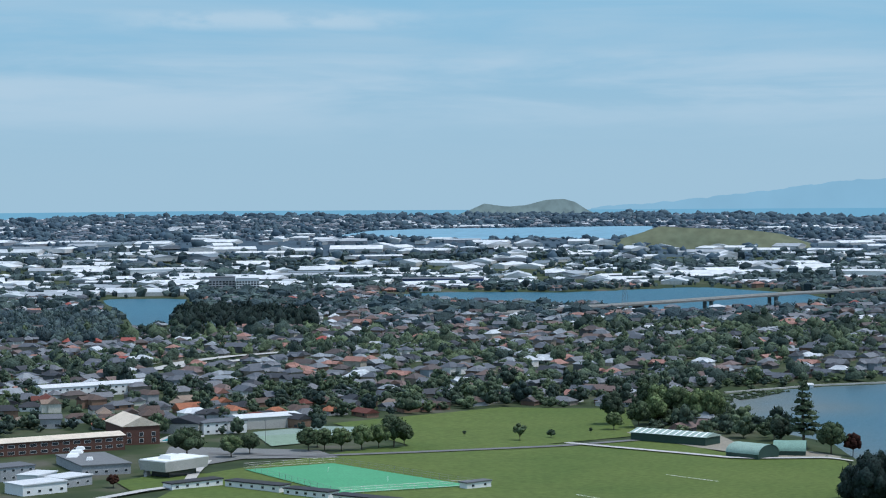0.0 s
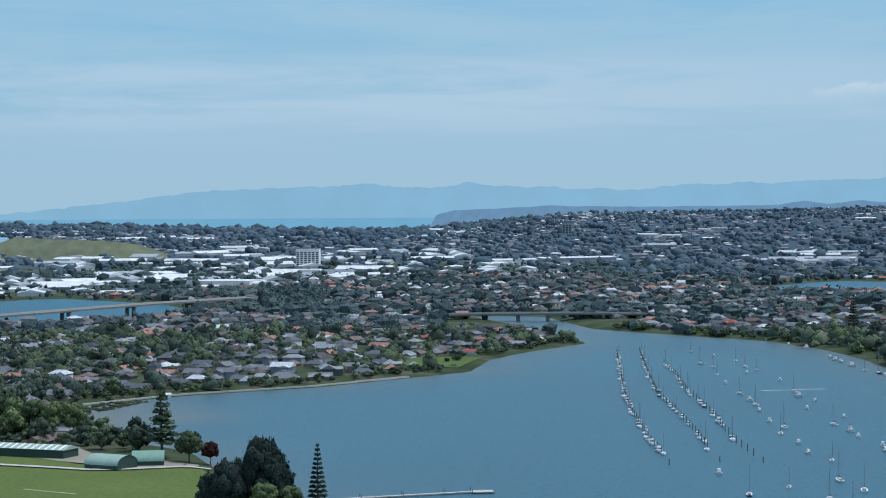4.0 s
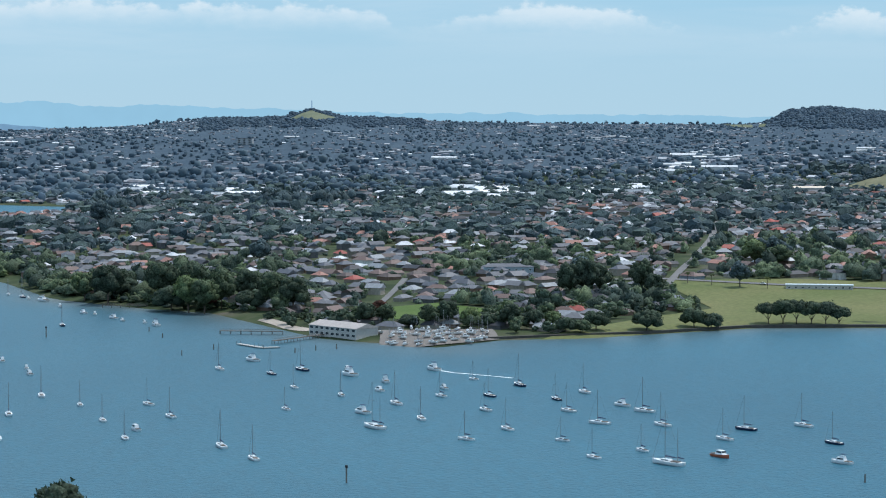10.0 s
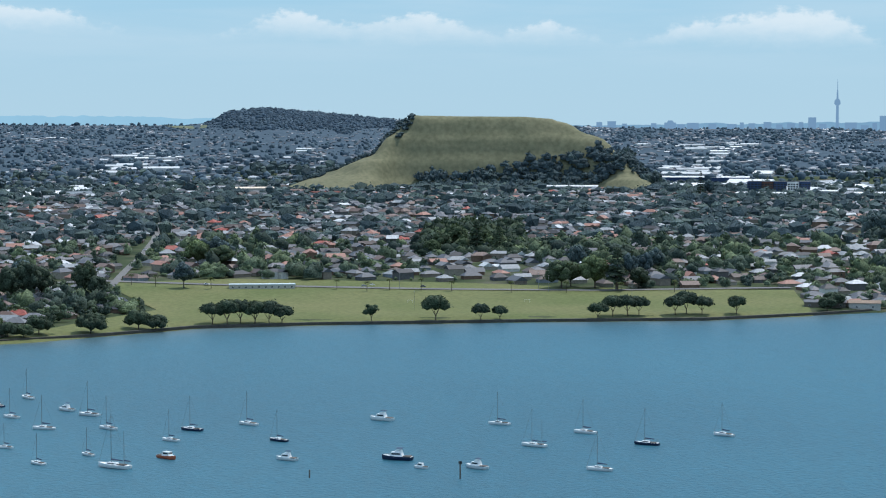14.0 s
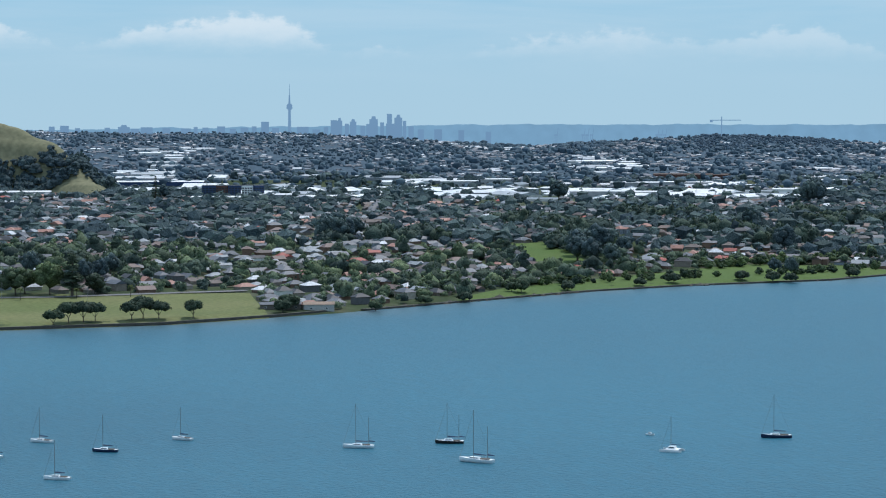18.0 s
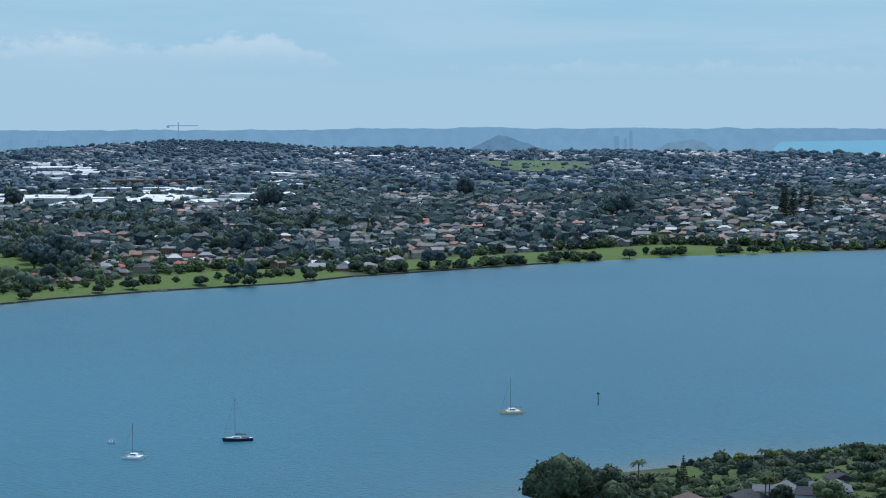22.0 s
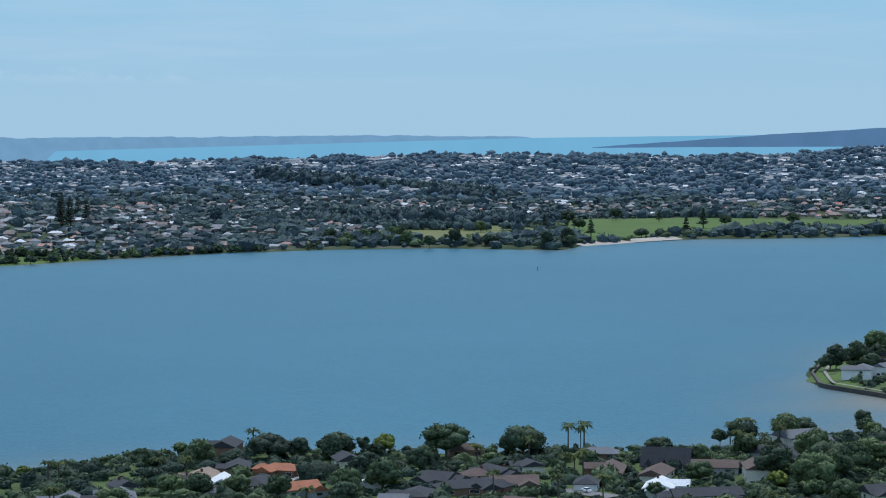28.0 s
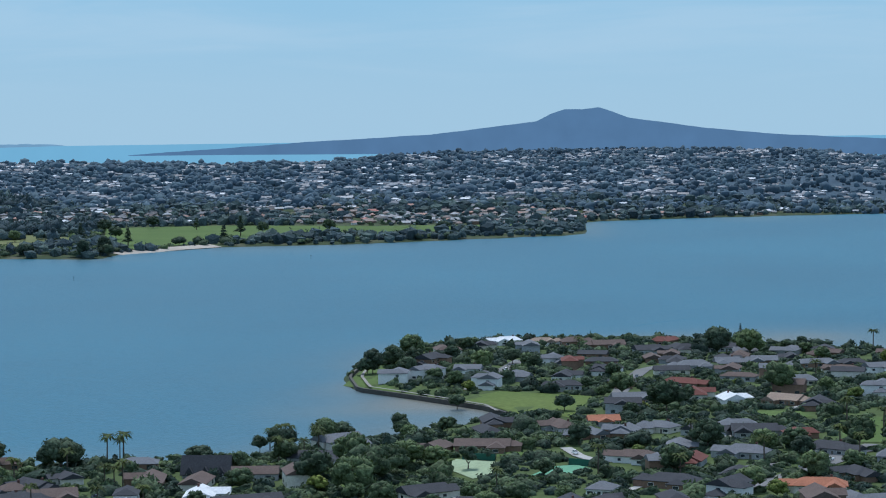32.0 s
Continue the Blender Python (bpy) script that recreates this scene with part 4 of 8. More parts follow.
k = (ground_z(tx, ty) > 0.9) & free(tx, ty, GRASS, 4) & (rng.random(tx.shape) < 0.69 + clumpy * 1.2 + 0.08 * smooth(700, 1300, ty)) & free(tx, ty, STREETS, 4.5) & free(tx, ty, [YARD], 1) & free(tx, ty, WATERS, 5) & free(tx, ty, [PEN, BRIDGE_FRONT], 0)
k &= free(tx, ty, [INDUSTRY_SOUTH, INDUSTRY_EAST, INDUSTRY_MID], 0) | (rng.random(tx.shape) < 0.75)
k &= free(tx, ty, [HALL_BELT], 0) | (rng.random(tx.shape) < 0.3)
k &= ~((tx > -340) & (ty > 0) & (ty < 1460))
tx, ty = tx[k], ty[k]
TREE_N = len(tx)
size = rng.gamma(3.0, 1.95, TREE_N) + 2.8
size *= 1 + 0.75 * np.clip(clumpy[k], -0.3, 0.6) + 0.12 * smooth(700, 1300, ty)
size = np.minimum(size, 17.0) * np.where((ty < -480) & (np.hypot(tx, ty) < 1900), 0.86, 1.0)
size = np.where(free(tx, ty, [BASIN_FRONT], 0), size, 2.5)
near = np.hypot(tx, ty) < 2050
front = np.hypot(tx, ty) < 1480
NEAR_MID = [crown(7, 110, seed=40 + i, leaf=0.12) for i in range(6)]
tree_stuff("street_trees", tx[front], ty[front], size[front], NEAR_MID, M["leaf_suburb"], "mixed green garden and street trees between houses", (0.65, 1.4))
near &= ~front
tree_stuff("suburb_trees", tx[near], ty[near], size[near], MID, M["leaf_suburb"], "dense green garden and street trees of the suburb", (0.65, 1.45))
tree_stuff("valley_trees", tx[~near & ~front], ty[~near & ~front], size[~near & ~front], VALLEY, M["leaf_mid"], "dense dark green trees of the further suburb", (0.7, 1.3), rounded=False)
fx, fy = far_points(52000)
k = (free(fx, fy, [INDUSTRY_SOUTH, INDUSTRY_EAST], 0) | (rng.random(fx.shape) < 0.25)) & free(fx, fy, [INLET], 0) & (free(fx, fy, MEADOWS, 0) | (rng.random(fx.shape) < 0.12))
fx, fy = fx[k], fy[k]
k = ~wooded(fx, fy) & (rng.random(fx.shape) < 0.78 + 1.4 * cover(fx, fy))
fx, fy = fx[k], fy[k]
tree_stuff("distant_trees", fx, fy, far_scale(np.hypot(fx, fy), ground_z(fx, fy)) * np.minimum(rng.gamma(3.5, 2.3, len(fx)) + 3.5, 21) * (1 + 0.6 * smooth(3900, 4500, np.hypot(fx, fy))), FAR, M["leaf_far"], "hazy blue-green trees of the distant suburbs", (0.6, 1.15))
# woods on the far cones and ridge
az = np.radians(np.concatenate([rng.uniform(268.4, 274.2, 3600), rng.uniform(283.0, 287.8, 3600), rng.uniform(309.6, 313.4, 1200)]))
r = rng.uniform(4000, 4779, len(az))
fx, fy = r * np.sin(az), r * np.cos(az)
k = wooded(fx, fy) & free(fx, fy, [CONE_GRASS], 0)
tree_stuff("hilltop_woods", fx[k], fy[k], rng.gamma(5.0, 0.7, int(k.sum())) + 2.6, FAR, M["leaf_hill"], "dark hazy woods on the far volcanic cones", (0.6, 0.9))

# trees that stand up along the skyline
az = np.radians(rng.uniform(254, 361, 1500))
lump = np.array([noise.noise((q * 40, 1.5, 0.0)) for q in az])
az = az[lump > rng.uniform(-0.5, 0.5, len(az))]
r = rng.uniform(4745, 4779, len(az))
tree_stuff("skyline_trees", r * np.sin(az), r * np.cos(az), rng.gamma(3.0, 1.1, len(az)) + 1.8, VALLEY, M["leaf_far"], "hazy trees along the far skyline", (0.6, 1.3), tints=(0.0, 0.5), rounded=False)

# dark woods by the creek and on the near rise
for ring in [[(-1595, -1378), (-1629, -1338), (-1670, -1267), (-1772, -1344), (-1759, -1445), (-1744, -1500)], [(-1365,-1375), (-1372,-1283), (-1473,-1323), (-1663,-1531), (-1617,-1629)], [(-2289,-925), (-2243,-841), (-2719,-1003), (-2790,-1128)]]:
    p = np.array(ring)
    x, y = rng.uniform(p[:, 0].min(), p[:, 0].max(), 900), rng.uniform(p[:, 1].min(), p[:, 1].max(), 900)
    k = ~free(x, y, [ring], 0) & (ground_z(x, y) > 0.8)
    x, y = x[k][:200], y[k][:200]
    tree_stuff("dark_wood", x, y, rng.uniform(8, 16, len(x)), MID, M["leaf_pine" if ring[0] == (-1595, -1378) else "leaf_mid"], "dense dark evergreen wood", (1.4, 1.9) if ring[0] == (-1595, -1378) else (1.1, 1.6))

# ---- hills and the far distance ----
# backdrop surfaces take no sun: haze colour is painted in as emission
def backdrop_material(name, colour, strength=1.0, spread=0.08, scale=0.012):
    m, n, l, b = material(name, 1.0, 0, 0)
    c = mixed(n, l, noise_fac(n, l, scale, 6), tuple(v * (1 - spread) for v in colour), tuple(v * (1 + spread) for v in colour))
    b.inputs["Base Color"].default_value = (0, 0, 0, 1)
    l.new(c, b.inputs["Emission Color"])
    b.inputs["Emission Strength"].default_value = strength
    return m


def ridge(name, az, top, foot, r, mat, label, rough=0.02, depth=60.0, step=0.06):
    """A far range: bearings, heights of its crest and foot in degrees, with a back slope."""
    a = np.arange(az[0], az[-1] + step, step)
    t = np.interp(a, az, top) + rough * np.array([noise.fractal((q * 1.7, 0.3, r * 0.01), 0.9, 2.1, 5) for q in a])
    fo = np.full(a.shape, foot) if np.isscalar(foot) else np.interp(a, az, foot)
    sx, cx = np.sin(np.radians(a)), np.cos(np.radians(a))
    rows = [(r, fo), (r + depth * 0.5, (fo + t) / 2), (r + depth, t), (r + depth + 15, fo)]
    v = np.concatenate([np.stack([q * sx, q * cx, 133 + q * np.tan(np.radians(e))], -1) for q, e in rows])
    n = len(a)
    f = [(j * n + i, j * n + i + 1, (j + 1) * n + i + 1, (j + 1) * n + i) for j in range(3) for i in range(n - 1)]
    return solo(name, (v, np.array(f)[:, ::-1]), mat, label, "backdrop", "structure", True)


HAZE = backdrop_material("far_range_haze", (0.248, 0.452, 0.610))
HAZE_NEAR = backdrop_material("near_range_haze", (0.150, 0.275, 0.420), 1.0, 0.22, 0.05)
SEA_FAR = backdrop_material("far_sea_haze", (0.175, 0.40, 0.575))
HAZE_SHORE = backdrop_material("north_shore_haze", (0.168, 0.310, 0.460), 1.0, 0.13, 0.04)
ISLE = backdrop_material("far_island_haze", (0.090, 0.176, 0.305), 1.0, 0.13, 0.02)
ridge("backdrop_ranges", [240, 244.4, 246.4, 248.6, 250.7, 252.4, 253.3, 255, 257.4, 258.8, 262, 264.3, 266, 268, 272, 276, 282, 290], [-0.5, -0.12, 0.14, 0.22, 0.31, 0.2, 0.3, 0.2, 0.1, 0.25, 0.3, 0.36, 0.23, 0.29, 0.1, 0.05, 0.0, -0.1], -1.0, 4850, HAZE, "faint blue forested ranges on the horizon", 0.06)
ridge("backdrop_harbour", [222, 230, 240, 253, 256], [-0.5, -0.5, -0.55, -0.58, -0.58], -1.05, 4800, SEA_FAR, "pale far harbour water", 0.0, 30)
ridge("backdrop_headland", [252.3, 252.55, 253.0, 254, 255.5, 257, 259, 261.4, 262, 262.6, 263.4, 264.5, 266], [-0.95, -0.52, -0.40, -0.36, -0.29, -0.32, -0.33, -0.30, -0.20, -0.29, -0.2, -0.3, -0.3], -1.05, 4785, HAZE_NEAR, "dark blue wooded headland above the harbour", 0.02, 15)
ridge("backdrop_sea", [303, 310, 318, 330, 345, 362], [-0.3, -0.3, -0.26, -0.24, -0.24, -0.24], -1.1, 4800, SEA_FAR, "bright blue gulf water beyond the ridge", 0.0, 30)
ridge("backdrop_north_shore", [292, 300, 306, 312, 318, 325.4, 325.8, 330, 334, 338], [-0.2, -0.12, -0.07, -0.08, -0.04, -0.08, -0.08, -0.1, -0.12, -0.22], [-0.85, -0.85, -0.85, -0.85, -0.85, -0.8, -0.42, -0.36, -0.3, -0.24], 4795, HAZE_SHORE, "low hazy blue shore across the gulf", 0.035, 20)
ridge("backdrop_knoll", [317.7, 318.2, 318.5, 318.75, 319.1, 319.6, 320.0], [-0.66, -0.43, -0.27, -0.24, -0.36, -0.52, -0.66], -0.9, 4782, backdrop_material("dark_knoll_haze", (0.115, 0.215, 0.335), 1.0, 0.3, 0.06), "dark blue wooded volcanic knoll before the far shore", 0.06, 8, 0.04)
ridge("backdrop_rise", [322.6, 322.9, 323.2, 323.55, 323.85, 324.2], [-0.66, -0.45, -0.38, -0.33, -0.42, -0.66], -0.9, 4781, backdrop_material("pale_knoll_haze", (0.150, 0.260, 0.370), 1.0, 0.3, 0.06), "hazy blue low volcanic rise before the far shore", 0.07, 8, 0.04)
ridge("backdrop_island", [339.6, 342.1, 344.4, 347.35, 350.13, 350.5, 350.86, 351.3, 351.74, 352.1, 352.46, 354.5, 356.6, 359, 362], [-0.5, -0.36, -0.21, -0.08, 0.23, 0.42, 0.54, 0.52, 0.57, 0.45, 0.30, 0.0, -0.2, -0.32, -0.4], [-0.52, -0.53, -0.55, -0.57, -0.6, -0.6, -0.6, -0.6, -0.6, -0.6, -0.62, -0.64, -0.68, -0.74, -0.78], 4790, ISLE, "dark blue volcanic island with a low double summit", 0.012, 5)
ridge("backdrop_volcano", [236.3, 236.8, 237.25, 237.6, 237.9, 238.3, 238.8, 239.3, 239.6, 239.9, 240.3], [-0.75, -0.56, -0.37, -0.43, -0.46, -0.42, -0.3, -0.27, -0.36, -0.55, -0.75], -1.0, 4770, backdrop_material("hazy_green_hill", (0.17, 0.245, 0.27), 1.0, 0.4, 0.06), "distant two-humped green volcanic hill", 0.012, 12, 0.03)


def hill_form(u, v):
    """The flat-topped grassy cone, with a steep west shoulder and a spur; u across the view, v away from it."""
    az0, r0 = 290.1, 3330.0
    a = math.radians(az0)
    ox, oy = math.sin(a), math.cos(a)
    side = np.array([math.cos(a), -math.sin(a)])
    edge = np.array([-300, -285, -262, -190, -160, -128, -100, -40, 60, 100, 137, 171, 195, 230, 262])
    crest = np.array([-2, 6, 14, 38, 56, 92, 109, 107, 106, 102, 93, 77, 60, 24, -2])
    prof = np.interp(u, edge, crest)
    dv = np.abs(v) / (70 + 150 * smooth(110, 0, np.abs(prof)))
    prof = prof * smooth(1.6, 0.35, dv)
    lump = np.array([noise.fractal((p / 60, q / 60, 1.0), 0.8, 2.0, 4) for p, q in zip(u.ravel(), v.ravel())]).reshape(u.shape)
    prof = prof + 2.8 * np.sin(prof / 5.0 + lump * 1.6) * (prof > 15) + 2.4 * lump * (prof > 5)
    x, y = ox * (r0 + v) + side[0] * u, oy * (r0 + v) + side[1] * u
    return x, y, 26 + np.maximum(prof, -6)


def mountain():
    u, v = np.meshgrid(np.linspace(-300, 260, 141), np.linspace(-260, 220, 97))
    x, y, z = hill_form(u, v)
    n, m = u.shape
    f = [(i * m + j, i * m + j + 1, (i + 1) * m + j + 1, (i + 1) * m + j) for i in range(n - 1) for j in range(m - 1)]
    return solo("volcanic_hill", (np.stack([x, y, z], -1).reshape(-1, 3), np.array(f)), M["dry_grass"], "flat-topped olive grass volcanic hill with terraces", "hill", "", True)


mountain()
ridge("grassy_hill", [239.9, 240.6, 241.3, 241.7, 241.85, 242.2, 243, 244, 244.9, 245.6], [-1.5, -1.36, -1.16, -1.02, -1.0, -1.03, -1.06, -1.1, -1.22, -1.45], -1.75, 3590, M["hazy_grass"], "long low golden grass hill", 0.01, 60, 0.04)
# ---- boats ----
def hull_arrays(length, beam, free, stern=0.78, draft=0.35):
    """A boat's hull, bow along +x, waterline at 0."""
    st = np.linspace(0, 1, 11)
    half = beam / 2 * np.minimum(1, stern + (1 - stern) * np.sin(np.minimum(st / 0.45, 1) * np.pi / 2)) * np.where(st > 0.45, np.cos((st - 0.45) / 0.55 * np.pi / 2) ** 0.75, 1)
    half = np.maximum(half, 0.04)
    sheer = free * (0.88 + 0.32 * st ** 2)
    x = (st - 0.5) * length
    ring = lambda i: [(x[i], -half[i], sheer[i]), (x[i], -half[i] * 0.92, sheer[i] * 0.35), (x[i] - 0.04 * length * st[i], -half[i] * 0.55, -draft), (x[i] - 0.04 * length * st[i], half[i] * 0.55, -draft), (x[i], half[i] * 0.92, sheer[i] * 0.35), (x[i], half[i], sheer[i])]
    v = [p for i in range(11) for p in ring(i)]
    f = [(i * 6 + j, (i + 1) * 6 + j, (i + 1) * 6 + j + 1, i * 6 + j + 1) for i in range(10) for j in range(5)]
    f += [(0, 1, 4, 5), (1, 2, 3, 4)]
    deck_v = [(x[i], s * half[i] * 0.97, sheer[i] - 0.06) for i in range(11) for s in (-1, 1)]
    deck_f = [(i * 2, (i + 1) * 2, (i + 1) * 2 + 1, i * 2 + 1) for i in range(10)]
    return (np.array(v), np.array(f)), (np.array(deck_v), np.array(deck_f))


def add_cabin(parent, x0, x1, w, z0, z1, mat, taper=0.16, name="cabin"):
    cab = part(name, box_arrays(x0, -w / 2, z0, x1, w / 2, z1, taper), mat, parent)
    zw0, zw1 = z0 + (z1 - z0) * 0.42, z0 + (z1 - z0) * 0.82
    for s in (-1, 1):
        y = s * w / 2 * (1 - taper * 0.6)
        lo, hi = sorted((y - s * 0.10, y + s * 0.06))
        part("side_window", box_arrays(x0 + (x1 - x0) * 0.16, lo, zw0, x1 - (x1 - x0) * 0.16, hi, zw1), M["glass"], cab)
    return cab


def sail_yacht(length, hull_mat, label, masts=1, group="moored yachts", simple=False):
    boat = thing("sailing_yacht", label, "yacht", group)
    beam, free = length * 0.31, length * 0.095 + 0.15
    hull, deck = hull_arrays(length, beam, free)
    part("hull", hull, hull_mat, boat, smooth=True)
    part("deck", deck, M["gelcoat"], boat)
    if simple:
        part("cabin", box_arrays(-length * 0.12, -beam * 0.28, free * 0.85, length * 0.2, beam * 0.28, free * 0.95 + 0.6, 0.16), M["gelcoat"], boat)
        part("mast", tube_arrays((length * 0.08, 0, free * 0.9), (length * 0.08, 0, free + length * 1.2), 0.13, 0.09), M["alloy"], boat)
        part("boom", tube_arrays((length * 0.08, 0, free + 1.3), (-length * 0.3, 0, free + 1.2), 0.24, 0.14), M["canvas"], boat)
        return boat
    add_cabin(boat, -length * 0.12, length * 0.2, beam * 0.55, free * 0.85, free * 0.95 + 0.55, M["gelcoat"])
    part("cockpit", box_arrays(-length * 0.38, -beam * 0.24, free * 0.86, -length * 0.14, beam * 0.24, free + 0.14), M["timber"], boat)
    tall = length * 1.22 + 1.0
    for i, (mx, scale) in enumerate(((0.08, 1.0), (-0.33, 0.68))[:masts]):
        h = tall * scale
        part("mast", tube_arrays((mx * length, 0, free * 0.9), (mx * length, 0, free + h), 0.13, 0.09), M["alloy"], boat)
        bl = length * (0.40 if i == 0 else 0.22)
        part("boom", tube_arrays((mx * length, 0, free + 1.25), (mx * length - bl, 0, free + 1.15), 0.08, 0.07), M["alloy"], boat)
        part("sail_cover", tube_arrays((mx * length - 0.2, 0, free + 1.5), (mx * length - bl * 0.95, 0, free + 1.3), 0.26, 0.13), M["canvas"], boat, "blue canvas sail cover")
        part("spreader", box_arrays(mx * length - 0.05, -beam * 0.28, free + h * 0.55, mx * length + 0.05, beam * 0.28, free + h * 0.55 + 0.08), M["alloy"], boat)
    part("forestay", tube_arrays((length * 0.48, 0, free * 1.15), (0.08 * length, 0, free + tall * 0.97), 0.05, 0.04, 4), M["alloy"], boat)
    part("backstay", tube_arrays((-length * 0.49, 0, free * 0.9), (0.08 * length, 0, free + tall * 0.99), 0.03, 0.03, 4), M["alloy"], boat)
    return boat


def motor_boat(length, hull_mat, label, fly=True):
    boat = thing("motor_launch", label, "motorboat", "moored launches")
    beam, free = length * 0.34, length * 0.11 + 0.2
    hull, deck = hull_arrays(length, beam, free, 0.9)
    part("hull", hull, hull_mat, boat, smooth=True)
    part("deck", deck, M["gelcoat"], boat)
    cab = add_cabin(boat, -length * 0.2, length * 0.22, beam * 0.74, free * 0.9, free * 0.9 + 1.5, M["gelcoat"], 0.2)
    part("windscreen", box_arrays(length * 0.17, -beam * 0.3, free * 0.9 + 0.7, length * 0.20, beam * 0.3, free * 0.9 + 1.35), M["glass"], cab)
    part("cockpit", box_arrays(-length * 0.46, -beam * 0.36, free * 0.84, -length * 0.22, beam * 0.36, free + 0.1), M["timber"], boat)
    if fly:
        part("flybridge", box_arrays(-length * 0.16, -beam * 0.28, free * 0.9 + 1.5, length * 0.06, beam * 0.28, free * 0.9 + 2.2, 0.15), M["gelcoat"], boat)
        part("canopy", box_arrays(-length * 0.2, -beam * 0.3, free * 0.9 + 2.9, length * 0.02, beam * 0.3, free * 0.9 + 3.0), M["canvas"], boat)
        for s in (-1, 1):
            part("canopy_post", tube_arrays((-length * 0.12, s * beam * 0.26, free * 0.9 + 2.1), (-length * 0.12, s * beam * 0.26, free * 0.9 + 2.95), 0.04, 0.04, 4), M["alloy"], boat)
    part("bow_rail", tube_arrays((length * 0.22, beam * 0.3, free + 0.6), (length * 0.46, 0, free * 1.15 + 0.6), 0.03, 0.03, 4), M["alloy"], boat)
    return boat


def multihull(length, hulls, label, mat):
    boat = thing("multihull_yacht", label, "yacht", "moored yachts")
    gap = length * 0.27
    for off, k in ((-gap, 0.9), (gap, 0.9), (0, 1.0))[:hulls]:
        hull, _ = hull_arrays(length * k, length * 0.1, length * 0.09, 0.6)
        hull = (hull[0] + (0, off, 0), hull[1])
        part("hull", hull, mat, boat, smooth=True)
    part("bridge_deck", box_arrays(-length * 0.3, -gap, length * 0.07, length * 0.22, gap, length * 0.1), mat, boat)
    add_cabin(boat, -length * 0.15, length * 0.15, gap * 1.2, length * 0.1, length * 0.1 + 1.0, M["gelcoat"])
    part("mast", tube_arrays((length * 0.05, 0, 1.0), (length * 0.05, 0, length * 1.3 + 1), 0.14, 0.09), M["alloy"], boat)
    part("boom", tube_arrays((length * 0.05, 0, 2.6), (-length * 0.4, 0, 2.5), 0.14, 0.1), M["canvas"], boat)
    part("forestay", tube_arrays((length * 0.45, 0, 1.1), (length * 0.05, 0, length * 1.25 + 1), 0.05, 0.04, 4), M["alloy"], boat)
    return boat


SAIL_SPOTS_UPSTREAM = [(-1828, -352), (-1701, -320), (-1669, -304), (-1601, -289), (-1734, -298), (-1678, -281), (-1652, -268), (-1453, -247), (-1376, -224), (-1479, -215), (-1248, -187), (-1215, -184), (-965, -160), (-995, -147), (-1099, -141), (-959, -124), (-1270, -162), (-1056, -105), (-1023, -128), (-991, -113), (-1021, -84), (-968, -70), (-1021, -53), (-978, -41), (-1413, -127), (-1638, -176), (-1663, -189)]
SAIL_SPOTS_CLUB = [(-916, -109), (-913, -57), (-1161, -23), (-1137, 4), (-1154, 20), (-1079, 15), (-999, 10), (-887, -17), (-854, -4), (-1047, 37), (-1014, 61), (-962, 69), (-1040, 84), (-1106, 106), (-1039, 107), (-989, 100), (-1079, 126), (-899, 83), (-927, 103), (-1024, 137), (-1049, 154), (-983, 137), (-893, 122), (-942, 145), (-847, 128), (-979, 171), (-934, 171), (-863, 150), (-891, 189), (-918, 204), (-927, 231)]
SAIL_SPOTS_PARK = [(-876, 231), (-892, 334), (-856, 359), (-763, 326), (-817, 370), (-830, 411)]
MOTOR_SPOTS = [(-1786, -325), (-1530, -270), (-1619, -270), (-1406, -233), (-1340, -216), (-1563, -237), (-1442, -207), (-1362, -190), (-1412, -192), (-1278, -200), (-1172, -168), (-1128, -157), (-1035, -186), (-1316, -162), (-1238, -149), (-1209, -141), (-1172, -124), (-1146, -120), (-1623, -170), (-1604, -158), (-1745, -217), (-1705, -204), (-1553, -141), (-1501, -121), (-1489, -112), (-1461, -98), (-1442, -91), (-1428, -76), (-1409, -68)]
MOTOR_SPOTS_CLUB = [(-938, -54), (-1201, -6), (-1155, 44), (-1129, 44), (-984, 44), (-1099, 61), (-1063, 56), (-1070, 88), (-999, 164), (-1150, 89), (-826, 221), (-922, 290), (-790, 264), (-783, 284), (-1786, -231), (-1762, -224), (-1888, -264), (-1929, -285), (-1986, -314), (-2029, -353)]
WIND = 232.0


def boat_pose(x, y, heading, scale=1.0):
    return pose(x, y, 0.0, 0, 0, 90 - heading) @ Matrix.Scale(scale, 4)


def spread(templates, spots, heading=WIND, wobble=9.0, sizes=(0.85, 1.15), weights=None):
    """One boat a spot, as copies of the templates; the templates themselves take the first spots."""
    g = random.Random(len(spots))
    for i, (x, y) in enumerate(spots):
        tpl = templates[i % len(templates)] if weights is None else g.choices(templates, weights)[0]
        lie = heading if heading != WIND else float(np.interp(bearing(x, y), (262, 272, 284), (254, 246, 230)))
        m = boat_pose(x, y, lie + g.gauss(0, wobble), g.uniform(*sizes))
        if tpl["used"] == 0:
            tpl["used"] = 1
            tpl["ob"].matrix_basis = m
            tpl["ob"].scale = m.to_scale()
        else:
            c = copy_thing(tpl["ob"], m @ Matrix.Scale(1 / tpl["ob"].scale[0], 4))


def template(ob):
    return {"ob": ob, "used": 0}


YW = template(sail_yacht(9.5, M["gelcoat"], "white sailing yacht with a bare mast on a mooring"))
YN = template(sail_yacht(10.0, M["hull_navy"], "navy-hulled sailing yacht with a bare mast on a mooring"))
YS = template(sail_yacht(7.6, M["gelcoat"], "small white sailing yacht with a slim bare mast"))
ML = template(motor_boat(10.5, M["gelcoat"], "white motor launch with flybridge on a mooring"))
MS = template(motor_boat(7.0, M["gelcoat"], "small white cabin motorboat on a mooring", False))
